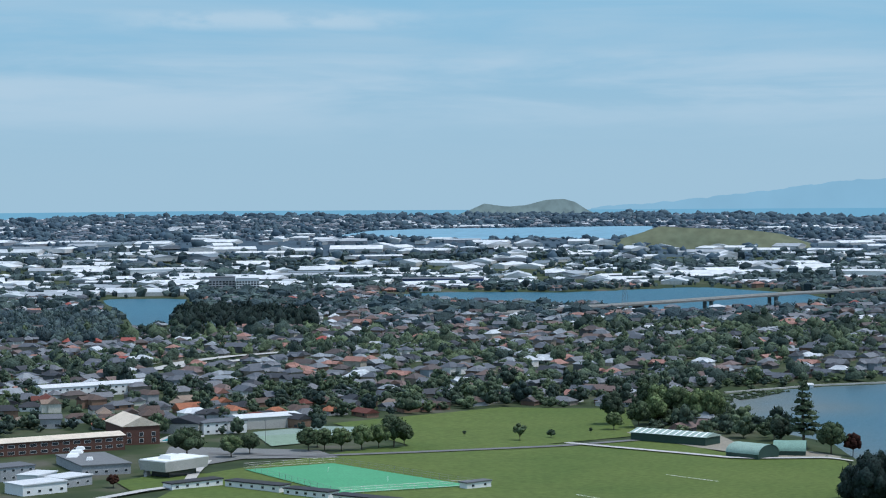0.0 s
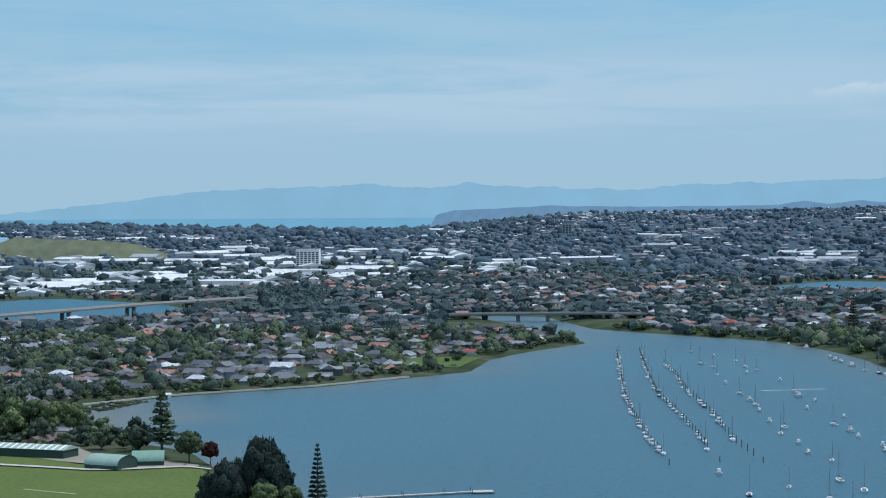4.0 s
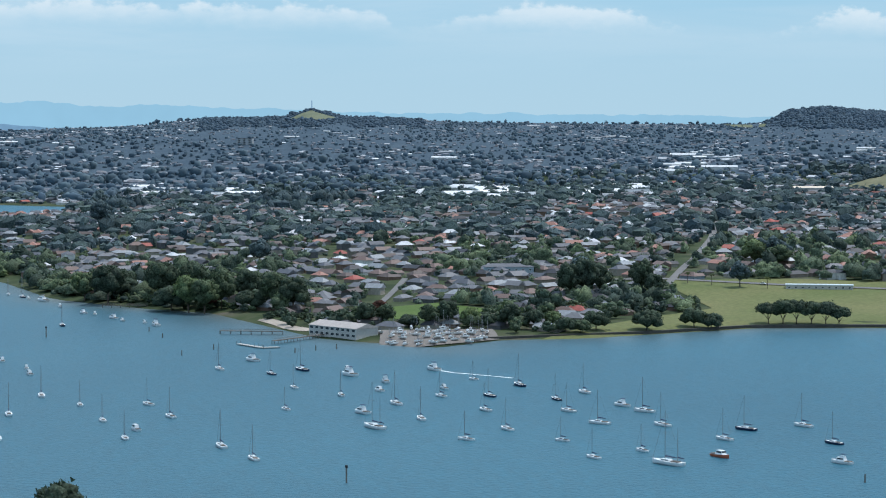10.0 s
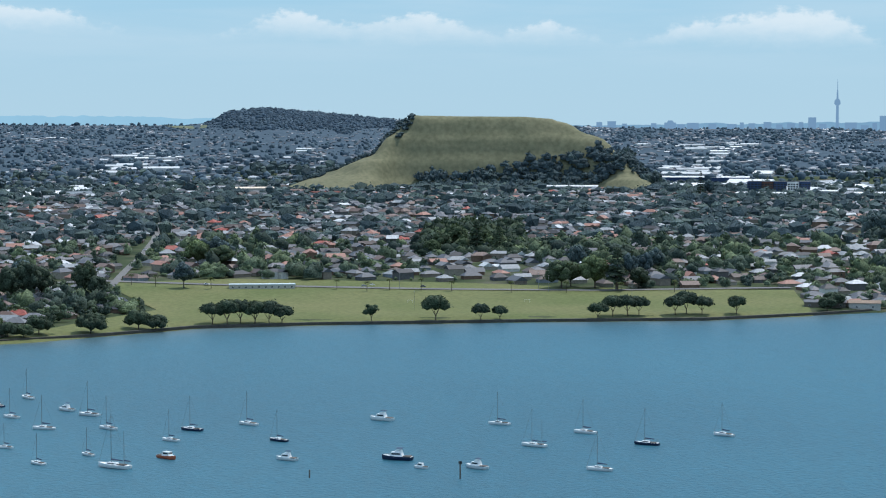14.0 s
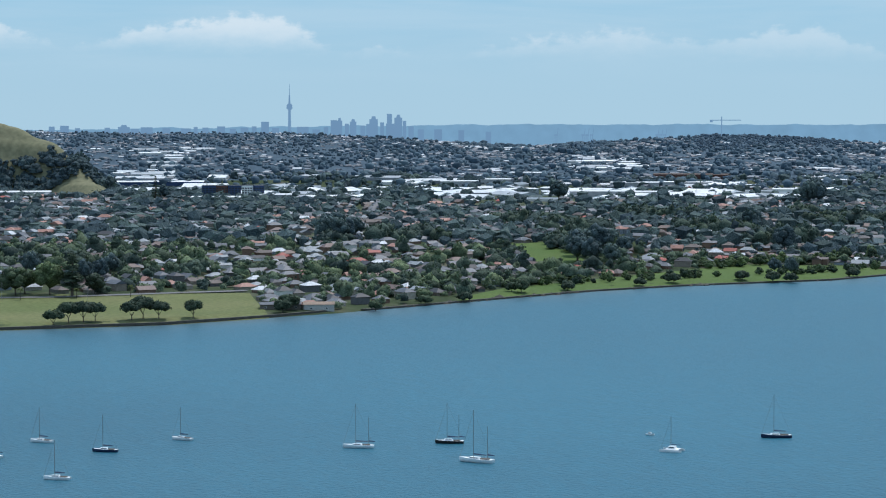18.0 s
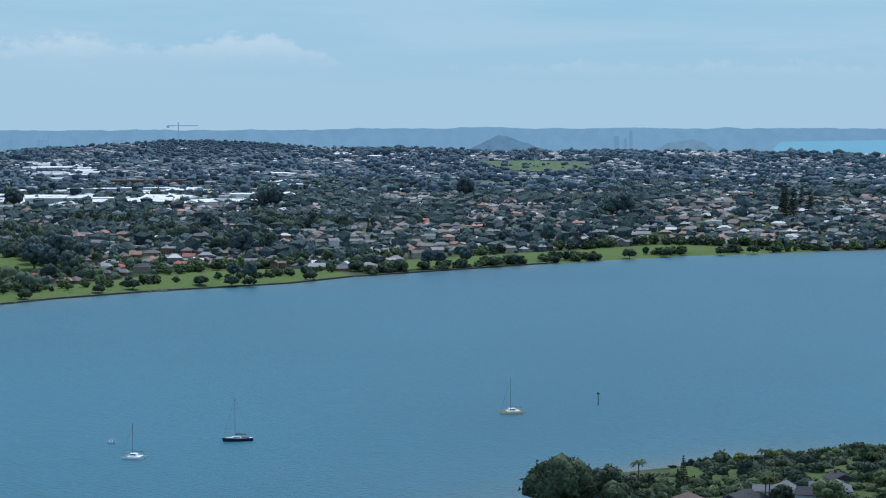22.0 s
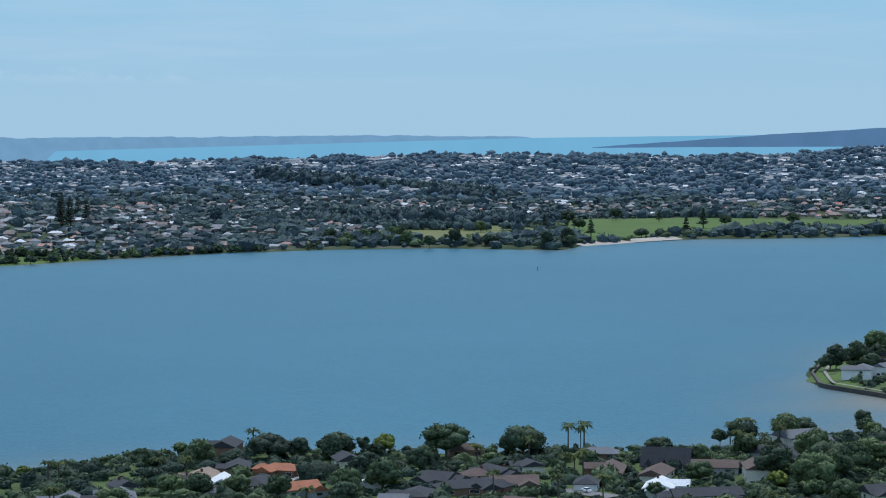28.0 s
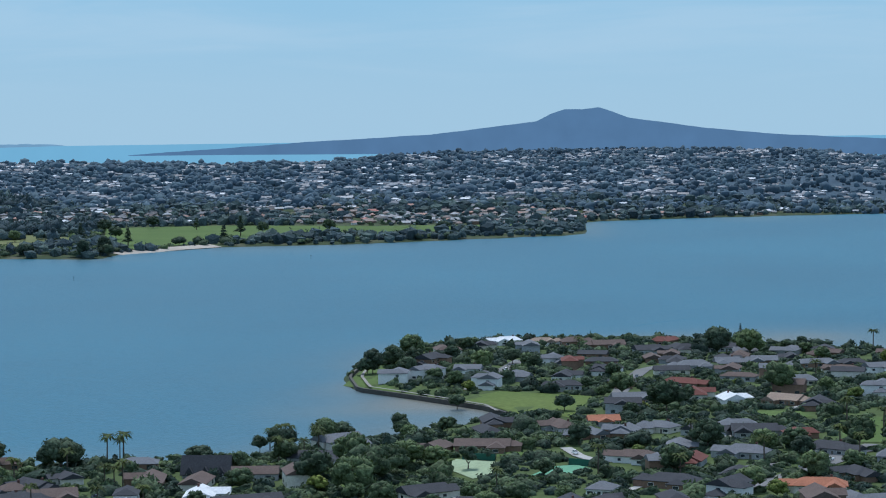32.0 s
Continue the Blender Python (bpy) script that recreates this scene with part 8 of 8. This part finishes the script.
SUBURB_WOODS = [[(-1659, 1208), (-1664, 1261)], [(-1700, 1235), (-1715, 1290)], [(-1793, 1309), (-1791, 1358)], [(-1941, 1336), (-1943, 1374), (-1891, 1378)], [(-1974, 1521), (-1936, 1620)], [(-1733, 1413), (-1736, 1490)], [(-1628, 1426), (-1640, 1496)],
                [(-1869, 1679), (-1865, 1718)], [(-1746, 1617), (-1739, 1706)], [(-1819, 1050), (-1805, 1073)], [(-1814, 1100), (-1793, 1168)]]
for line in SUBURB_WOODS:
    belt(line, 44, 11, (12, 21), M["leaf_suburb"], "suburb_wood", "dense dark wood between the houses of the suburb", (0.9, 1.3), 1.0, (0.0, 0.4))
VALLEY_WOODS = [[(-3221, 1390), (-3232, 1434)], [(-3128, -11), (-3046, 106)], [(-3107, -239), (-3087, -167)], [(-1872, 3408), (-1746, 3357), (-1632, 3321)], [(-1464, 3201), (-1392, 3194), (-1332, 3211)], [(-1357, 2600), (-1326, 2678), (-1274, 2729), (-1208, 2750), (-1130, 2723), (-1078, 2765)]]
for line in VALLEY_WOODS:
    belt(line, 60, 12, (15, 25), M["leaf_mid"], "valley_wood", "dark tall wood standing above the far suburb", (1.0, 1.4), 1.0, (0.0, 0.3))
belt([(-1655, 3330), (-1550, 3340), (-1440, 3330)], 24, 9, (10, 15), M["leaf_mid"], "conifer_belt", "long dark conifer belt in the suburb", (1.4, 1.9))
for x, y in [(-1142, 2263), (-1089, 2268), (-1069, 2270), (-1012, 2276), (-972, 2280), (-1030, 2244), (-894, 2258), (-890, 2311), (-860, 2476), (-884, 2300), (-1187, 2307)]:
    plant(tree_pick.choice(["dark", "round", "dome"]), x, y, tree_pick.uniform(13, 19), 1.15)

GARDEN_CLEAR = [[(-152, 1058), (-155, 1128), (-153, 1182), (-136, 1200), (-134, 1192), (-143, 1178), (-145, 1128), (-142, 1058)], [(-149, 888), (-138, 858), (-126, 842), (-117, 849), (-129, 862), (-140, 890)], [(-46, 824), (-22, 858), (-5, 866), (-5, 875), (-30, 864), (-54, 826)], [(-176, 722), (-118, 718), (-116, 764), (-165, 752)], [(-222, 1052), (-208, 1082), (-159, 1066), (-157, 985), (-188, 1008), (-200, 1030)], [(-184, 832), (-182, 852), (-163, 845), (-160, 814), (-165, 801)], [(-145, 809), (-141, 834), (-132, 840), (-125, 830), (-134, 806)], [(-75, 987), (-75, 1014), (-56, 1012), (-49, 992)], [(-34, 910), (-34, 980), (-19, 990), (-15, 905)], [(-210, 776), (-212, 794), (-203, 796), (-198, 776)], [(-171, 860), (-171, 881), (-153, 870), (-148, 860)],
                [(-80, 735), (-61, 791), (-41, 845), (-24, 900), (-16, 900), (-33, 845), (-53, 791), (-72, 735)], [(-330, 756), (-262, 720), (-262, 728), (-330, 764)], [(-228, 1150), (-228, 1235), (-220, 1235), (-220, 1150)],
                [(-300, 1120), (-304, 1190), (-292, 1200), (-284, 1130), (-262, 1086), (-278, 1094)]]
# garden trees between the near houses
gx, gy = [], []
g = random.Random(11)
while len(gx) < 75:
    x, y = g.uniform(-500, 30), g.uniform(590, 1360)
    d, inside = seg_dist(np.array([x]), np.array([y]), PEN)
    w_d, w_in = seg_dist(np.array([x]), np.array([y]), RIVER)
    if inside[0] and not w_in[0] and w_d[0] > 7 and min(math.hypot(x - a, y - b) for a, b in HOUSES) > 11 and bearing(x, y) > 320:
        if not (-215 < x < -155 and 975 < y < 1080) and not (-190 < x < -115 and 798 < y < 858) and all(math.hypot(x - a, y - b) > 5 for a, b in zip(gx, gy)):
            gx.append(x), gy.append(y)
for x, y in zip(gx, gy):
    kind = "round" if g.random() < 0.55 else g.choice(["dark", "palm", "palm", "dome", "lime"])
    plant(kind, x, y, 4.4 if kind == "palm" else g.uniform(6.0, 11.0), 0.95)

# dense garden planting between the near houses
gd = np.random.default_rng(3)
cell = 6.4
x, y = (q.ravel() for q in np.meshgrid(np.arange(-545, 40, cell), np.arange(560, 1370, cell)))
x, y = x + gd.uniform(-2.6, 2.6, x.shape), y + gd.uniform(-2.6, 2.6, y.shape)
wd, win_ = seg_dist(x, y, RIVER)
bed = np.array([noise.noise((px / 26, py / 26, 9.0)) for px, py in zip(x, y)])
k = ~win_ & (wd > 3) & in_view(x, y, 319.2, 361) & free(x, y, GARDEN_CLEAR, 2) & (bed > gd.uniform(-0.45, 0.0, x.shape))
for hx0, hy0, hw, ha, lo, hi in PLOTS:
    u, v = (x - hx0) * math.cos(ha) + (y - hy0) * math.sin(ha), -(x - hx0) * math.sin(ha) + (y - hy0) * math.cos(ha)
    k &= ~((np.abs(u) < hw / 2 + 1.0) & (v > lo - 1.0) & (v < hi + 1.0))
x, y = x[k], y[k]
SHRUB = [crown(3, 60, seed=70 + i, leaf=0.15, simple=True) for i in range(6)]
tree_stuff("garden_planting", x, y, (gd.gamma(3.5, 1.0, len(x)) + 2.4) * (0.75 + 0.25 * smooth(8, 40, seg_dist(x, y, RIVER)[0])), SHRUB, M["leaf"], "dense mixed garden trees and shrubs between houses", (0.55, 1.0), 0.2, (0.0, 0.65))
draped("garden_ground", [(-505, 690), (-482, 764), (-440, 792), (-355, 818), (-310, 842), (-268, 856), (-248, 904), (-220, 930), (-198, 975), (-184, 1000), (-196, 1022), (-243, 1067), (-284, 1104), (-302, 1150), (-310, 1207), (-303, 1326), (-275, 1355), (-221, 1378), (-116, 1362), (-23, 1316), (60, 1300), (60, 560), (-500, 560)], M["garden"], "lawns and garden beds between the houses", "garden", 0.22, 12)

# golf course belts, the sandy beach, mangroves
x, y = gd.uniform(-1250, -420, 2600), gd.uniform(2240, 3010, 2600)
d, inside = seg_dist(x, y, GOLF)
wd, win_ = seg_dist(x, y, RIVER)
k = inside & ~win_ & (wd > 3) & free(x, y, [GOLF_LAWN_A, GOLF_LAWN_B, GOLF_LAWN_C], 2) & (gd.random(x.shape) < np.where(wd < 25, 0.6, 0.22))
x, y = x[k], y[k]
tree_stuff("golf_course_trees", x, y, gd.uniform(8, 17, len(x)), SHRUB, M["leaf"], "dark tree belts round the golf course lawns", (0.6, 0.95))
for i in range(22):
    px, py = g.uniform(-1180, -620), g.uniform(2330, 2900)
    d, inside = seg_dist(np.array([px]), np.array([py]), GOLF)
    if inside[0]:
        plant(g.choice(["dome", "round", "dark", "pine"]), px, py, g.uniform(12, 19), 1.0)
strip([(-884, 2332), (-872, 2370), (-850, 2430), (-820, 2490)], 22, 0.9, M["sand"], "beach", "pale sandy beach at the golf course point", "beach")
strip([(-226, 1058), (-213, 1045), (-200, 1031), (-194, 1016)], 3, 0.12, M["sand"], "beach_lawn", "narrow pale beach below the cove lawn", "beach", step=6)
strip([(-275, 1368), (-222, 1390), (-162, 1410), (-116, 1376), (-60, 1350)], 14, 0.7, M["sand"], "beach_cove", "pinkish shell beach behind the houses", "beach")
strip([(-1356, 30), (-1374, 18), (-1400, 11), (-1432, 0)], 8, 0.3, M["sand"], "beach_club", "shelly beach between the jetties", "beach")

# ---- courts, turf, roads ----
draped("sports_turf", [(-782, -634), (-826, -617), (-801, -523), (-744, -553)], M["turf"], "bright green artificial sports turf", "turf", 0.6)
draped("tennis_courts", [(-890, -713), (-925, -703), (-904, -673), (-860, -680)], plain_roof("court_green", (0.20, 0.27, 0.20)), "grey-green tennis courts", "court", 0.6)
draped("school_lawn", [(-716, -653), (-764, -653), (-757, -626), (-720, -625), (-696, -625)], M["field_grass"], "mown lawn in front of the school", "grass", 0.45)
draped("school_forecourt", [(-827, -718), (-863, -654), (-846, -628), (-813, -660), (-779, -659), (-751, -657), (-790, -690)], plain_roof("forecourt_seal", (0.17, 0.17, 0.165)), "grey sealed school forecourt", "yard", 0.5)
draped("school_courts", [(-905, -728), (-951, -721), (-963, -700), (-934, -679), (-872, -691)], plain_roof("court_seal", (0.22, 0.28, 0.24)), "pale green school courts", "court", 0.52)
pool = thing("swimming_pool", "bright turquoise outdoor school swimming pool", "pool", "", (-858, -738, float(ground_z(-858, -738)[0])), 25)
part("surround", box_arrays(-16, -9, -0.3, 16, 9, 0.5), M["concrete"], pool)
part("pool_water", box_arrays(-12.5, -6, 0.4, 12.5, 6, 0.56), mottled("pool_water", (0.10, 0.42, 0.48), (0.14, 0.50, 0.55), 0.1, 1, 0.15), pool, "clear turquoise water")
draped("tennis_court_west", [(-184, 832), (-182, 852), (-163, 845), (-160, 814), (-165, 801)], plain_roof("pale_court", (0.25, 0.31, 0.19)), "pale green tennis courts among houses", "court", 0.5)
draped("tennis_court_east", [(-145, 809), (-141, 834), (-132, 840), (-125, 830), (-134, 806)], plain_roof("green_court", (0.11, 0.26, 0.16)), "green tennis courts among houses", "court", 0.5)
SCREEN = mottled("green_shade_cloth", (0.02, 0.085, 0.06), (0.035, 0.12, 0.085), 0.2, 2, 0.9)
for p, q in (((-180, 853), (-166, 850)), ((-135, 840), (-122, 835))):
    zc = float(ground_z(*p)[0])
    wall_along([p, q], 0.2, zc, zc + 3.0, SCREEN, "court_screen", "green shade cloth screen behind the tennis courts", 6)
for pts in ([(-75, 987), (-75, 1014), (-56, 1012), (-49, 992)], [(-34, 910), (-34, 980), (-19, 990), (-15, 905)], [(-210, 776), (-212, 794), (-203, 796), (-198, 776)], [(-171, 860), (-171, 881), (-153, 870), (-148, 860)]):
    draped("garden_lawn", pts, M["grass"], "mown back garden lawn between trees", "grass", 0.45, 8)
draped("cove_lawn", [(-222, 1052), (-208, 1082), (-159, 1066), (-157, 985), (-188, 1008), (-200, 1030)], M["field_grass"], "sloping mown lawn above the cove", "grass", 0.4)
draped("point_lawn", [(-300, 1120), (-304, 1190), (-292, 1200), (-284, 1130), (-262, 1086), (-278, 1094)], M["grass"], "mown grass verge on the point", "grass", 0.4)
draped("boatyard_yard", [(-1262, 66), (-1266, 100), (-1300, 140), (-1340, 140), (-1338, 72)], plain_roof("gravel", (0.17, 0.155, 0.14)), "grey gravel boatyard by the shore", "yard", 0.7)
strip([(-818, -686), (-842, -641), (-886, -611), (-952, -568), (-1000, -548)], 6, 0.7, M["asphalt"], "school_road", "grey road along the playing fields", "road")
strip(CURVED_ROAD, 12, 0.9, M["concrete"], "suburb_road", "pale curving road between the houses", "road")
strip([(-664, -619), (-702, -622), (-724, -619), (-760, -645), (-796, -668)], 5, 0.9, M["concrete"], "school_path", "pale concrete school driveway", "path")
strip([(-964, -572), (-958, -500), (-954, -470), (-985, -425)], 5, 0.9, M["concrete"], "field_track", "pale gravel track past the sheds", "path")
strip([(-1652, 250), (-1660, 300), (-1610, 380), (-1540, 520), (-1495, 640), (-1484, 790)], 9, 0.8, M["asphalt"], "park_road", "grey road behind the park", "road")
strip([(-1620, 300), (-1819, 359), (-2049, 420), (-2300, 480)], 6, 0.8, M["asphalt"], "uphill_street", "straight grey street running inland", "road")
draped("shed_yard", [(-1027, -572), (-1052, -551), (-1050, -532), (-1006, -494), (-999, -454), (-996, -436), (-980, -430), (-968, -460), (-985, -508), (-1011, -556)], plain_roof("worn_gravel", (0.26, 0.235, 0.19)), "pale worn gravel yard round the sheds", "yard", 0.5)
strip([(-1183, -1038), (-1272, -1046), (-1355, -1036)], 16, 0.9, M["concrete"], "suburb_road", "wide pale road across the suburb", "road")
strip([(-76, 735), (-57, 791), (-37, 845), (-20, 900)], 9, 0.6, M["asphalt"], "cove_street", "grey residential street among houses", "road")
strip([(-147, 1058), (-150, 1128), (-148, 1180), (-136, 1196)], 8, 0.6, M["asphalt"], "crescent_street", "curving grey residential street among houses", "road")
strip([(-73, 819), (-62, 838), (-47, 856), (-35, 871), (-20, 885)], 9, 0.62, M["asphalt"], "corner_street", "grey street corner with parked cars", "road")
strip([(-144, 888), (-133, 860), (-121, 846)], 5, 0.6, DRIVE, "driveway", "pale concrete driveway among houses", "path")
strip([(-330, 760), (-307, 745), (-289, 734), (-262, 724)], 9, 0.6, M["asphalt"], "shore_street", "grey residential cul-de-sac", "road")
strip([(-224, 1150), (-224, 1228), (-180, 1245)], 8, 0.6, M["asphalt"], "point_street", "grey street on the point", "road")
strip([(-1380, 80), (-1430, 67), (-1540, 84), (-1700, 110)], 5, 0.8, M["asphalt"], "club_road", "grey road down to the yacht club", "road")


def car(paint, label):
    ob = thing("car", label, "car", "parked cars")
    part("body", box_arrays(-2.1, -0.87, 0.35, 2.1, 0.87, 0.95, 0.06), paint, ob)
    cab = part("cabin", box_arrays(-1.4, -0.78, 0.95, 0.9, 0.78, 1.5, 0.28), M["glass"], ob)
    part("roof_panel", box_arrays(-1.05, -0.56, 1.5, 0.55, 0.56, 1.55), paint, cab)
    for x in (-1.3, 1.3):
        for s in (-0.8, 0.8):
            part("wheel", tube_arrays((x, s - 0.1, 0.33), (x, s + 0.1, 0.33), 0.33, 0.33, 6), M["hull_dark"], ob)
    return template(ob)


CARS = [car(M["white"], "white parked hatchback on the street"), car(M["hull_navy"], "dark blue parked car on the street"), car(M["alloy"], "silver parked car on the street")]
for i, (x, y, a) in enumerate([(-50, 857, 45), (-46, 861, 45), (-42, 866, 48), (-37, 873, 48), (-60, 845, 50), (-300, 742, 140), (-275, 730, 150), (-134, 1116, 40), (-135, 1152, 10), (-222, 1170, 90), (-178, 983, 20), (-45, 832, 60), (-36, 850, 55), (-150, 1100, 92), (-147, 1140, 88), (-137, 868, 115), (-289, 737, 150), (-1566, 479, 70), (-1571, 487, 70), (-1550, 520, 70), (-1580, 428, 60), (-1610, 370, 50), (-1760, 345, 15), (-1860, 372, 15), (-1930, 388, 15), (-1420, 76, 10), (-1436, 66, 10)]):
    tpl, m = CARS[i % 3], pose(x, y, float(ground_z(x, y)[0]) + 0.85, 0, 0, a)
    if tpl["used"]:
        copy_thing(tpl["ob"], m)
    else:
        tpl["used"], tpl["ob"].matrix_basis = 1, m

# boats ashore in the yard
for i, (x, y) in enumerate([(-1280, 74), (-1297, 76), (-1290, 82), (-1300, 90), (-1276, 90), (-1305, 98), (-1284, 102), (-1303, 110), (-1283, 112), (-1293, 119), (-1306, 124), (-1297, 130), (-1312, 134), (-1324, 82), (-1330, 100), (-1330, 118), (-1316, 70), (-1310, 82), (-1318, 92), (-1314, 104), (-1320, 112), (-1288, 96), (-1272, 82), (-1270, 98), (-1318, 126), (-1336, 90), (-1338, 110), (-1306, 116), (-1268, 90), (-1274, 104), (-1280, 120), (-1290, 126), (-1288, 110), (-1276, 76), (-1300, 84), (-1296, 104), (-1312, 78), (-1324, 96), (-1326, 108), (-1322, 132), (-1332, 126), (-1310, 122)]):
    tpl = (YS, MS, MS, YW)[i % 4]
    b = tpl["ob"].scale[0]
    c = copy_thing(tpl["ob"], pose(x, y, float(ground_z(x, y)[0]) + 1.6, 0, 0, g.uniform(0, 360)) @ Matrix.Scale(0.8 / b, 4))
    tagged(c, "boat propped up ashore in the gravel yard", "", "boats ashore")
    part("cradle", box_arrays(-2.6, -1.1, -1.5, 2.6, 1.1, -0.2, 0.3), M["timber"], c)

# fence round the turf, goals, light poles
corners = [(-784, -636), (-828, -617), (-802, -521), (-742, -552)]
fence = thing("turf_fence", "thin grey mesh fence posts round the turf", "fence")
for (ax, ay), (bx, by) in zip(corners, corners[1:] + corners[:1]):
    n = int(math.hypot(bx - ax, by - ay) / 6)
    for i in range(n):
        x, y = ax + (bx - ax) * i / n, ay + (by - ay) * i / n
        z = float(ground_z(x, y)[0])
        part("post", tube_arrays((x, y, z), (x, y, z + 3.2), 0.07, 0.07, 4), M["alloy"], fence)
    for h in (1.1, 2.2, 3.15):
        za, zb = float(ground_z(ax, ay)[0]), float(ground_z(bx, by)[0])
        part("rail", tube_arrays((ax, ay, za + h), (bx, by, zb + h), 0.05, 0.05, 4), M["alloy"], fence)
for x, y, a in ((-800, -600, 30), (-790, -560, 30), (-1460, 480, 70), (-1440, 560, 70)):
    z = float(ground_z(x, y)[0])
    ob = thing("goal_frame", "white sports goal frame on grass", "goal", "", (x, y, z), a)
    for s in (-1.8, 1.8):
        part("upright", tube_arrays((s, 0, 0), (s, 0, 2.4), 0.06, 0.06, 4), M["white"], ob)
    part("crossbar", tube_arrays((-1.8, 0, 2.4), (1.8, 0, 2.4), 0.06, 0.06, 4), M["white"], ob)
lamp = None
for x, y in ((-850, -700), (-868, -690), (-1420, 470), (-1440, 640), (-1520, 600), (-1400, 760), (-1600, 350), (-1545, 500), (-1500, 600), (-1340, 110), (-1400, 100)):
    z = float(ground_z(x, y)[0])
    if lamp is None:
        lamp = thing("light_pole", "tall slim grey light pole", "pole", "light poles", (x, y, z))
        part("pole", tube_arrays((0, 0, -0.3), (0, 0, 12), 0.14, 0.09), M["alloy"], lamp)
        part("lamp_head", box_arrays(-0.9, -0.2, 12, 0.9, 0.2, 12.3), M["alloy"], lamp)
    else:
        copy_thing(lamp, pose(x, y, z))
# field lines
for p, q in (((-880, -470), (-872, -440)), ((-800, -470), (-792, -446))):
    strip([p, q], 0.5, 1.0, M["white"], "field_line", "faded white pitch line on grass", "line")

# foam trails of two passing launches
FOAM = plain_roof("wake_foam", (0.55, 0.62, 0.64))
FADED = plain_roof("faded_wake", (0.10, 0.22, 0.29))
strip([(-1148, 92), (-1139, 96), (-1129, 108), (-1111, 127)], 1.8, 0, FOAM, "water_wake", "thin white foam trail on the water", "foam", flat=0.06)
strip([(-1480, -238), (-1492, -218), (-1504, -197)], 1.8, 0, FOAM, "water_wake_upstream", "thin white foam trail on the water", "foam", flat=0.06)

strip([(-244, 1986), (-191, 1964), (-120, 1943)], 2.0, 0, FADED, "water_wake_north", "long thin pale wake on the water", "foam", flat=0.06)
strip([(-193, 1478), (-178, 1514), (-158, 1543)], 1.8, 0, FADED, "water_wake_beach", "thin pale wake off the beach", "foam", flat=0.06)
# loose rocks along the open shore
gr = np.random.default_rng(29)
p = np.array([(-1338, 800), (-1354, 885), (-1389, 1044), (-1392, 1146), (-1374, 1280), (-1393, 1373), (-1383, 1631)], float)
run = np.concatenate([[0], np.cumsum(np.hypot(*np.diff(p, axis=0).T))])
d = gr.uniform(0, run[-1] * 0.75, 420)
x, y = np.interp(d, run, p[:, 0]) + gr.normal(3.5, 2.2, 420), np.interp(d, run, p[:, 1]) + gr.normal(0, 1.5, 420)
sz = gr.gamma(2.0, 0.8, 420) + 0.7
v, f = many((OCTA_V * 0.5, OCTA_F), x, y, np.full(420, 0.1), sz, sz * 0.7, gr.uniform(0, 6.28, 420))
tagged(new("shore_rocks", fast_mesh("shore_rocks", v, f, M["rock"])), "dark loose rocks along the water's edge", "rocks", "", "stuff")
# mangroves in the lagoon
mx = np.array([(-1220 - 90 * g.random() + g.gauss(0, 10), -610 - 22 * g.random()) for i in range(120)])
k = ground_z(mx[:, 0], mx[:, 1]) < 0.6
mx = mx[k]
pieces = [many(MID[0], mx[:, 0], mx[:, 1], np.full(len(mx), -0.3), rng.uniform(2, 4, len(mx)), rng.uniform(1.2, 2.2, len(mx)), rng.uniform(0, 6, len(mx)))]
v, f = join_arrays(pieces)
tagged(new("mangroves", fast_mesh("mangroves", v, f, M["leaf"], np.full(len(f), 0.4))), "low mangrove bushes in the shallow lagoon", "shrubs", "", "stuff")
# wood at the foot of the volcanic hill
n = 560
u = rng.uniform(-95, 258, n)
v = rng.uniform(-132, -86 + 12 * smooth(-20, 90, u))
x, y, z = hill_form(u, v)
s = rng.uniform(6, 17, n)
pieces = [many(MID[i], x[i::6], y[i::6], z[i::6] - 1, s[i::6], s[i::6] * rng.uniform(0.9, 1.3, len(s[i::6])), rng.uniform(0, 6, len(s[i::6]))) for i in range(6)]
# scrub on the steep west shoulder, a few trees on the rim and the right flank
n = 240
u = rng.uniform(-285, -104, n)
x, y, z = hill_form(u, rng.uniform(-34, 20, n) - 26 * smooth(-170, -120, u) * rng.random(n))
s = rng.uniform(4.5, 11, n)
pieces += [many(MID[i], x[i::3], y[i::3], z[i::3] - 1, s[i::3], s[i::3] * 0.9, rng.uniform(0, 6, len(s[i::3]))) for i in range(3)]
u, v = rng.uniform(206, 236, 18), rng.uniform(-60, 20, 18)
x, y, z = hill_form(u, v)
s = rng.uniform(10, 18, 18)
pieces.append(many(MID[1], x, y, z - 1, s, s * 1.4, rng.uniform(0, 6, 18)))
u, v = rng.uniform(218, 264, 70), rng.uniform(-80, 50, 70)
x, y, z = hill_form(u, v)
s = rng.uniform(5, 10, 70)
pieces.append(many(MID[2], x, y, z - 1, s, s, rng.uniform(0, 6, 70)))
v, f = join_arrays(pieces)
tagged(new("hill_wood", fast_mesh("hill_wood", v, f, M["leaf_mid"], rng.random(len(f)) * 0.4)), "dark dense wood at the foot of the hill", "trees", "", "stuff")
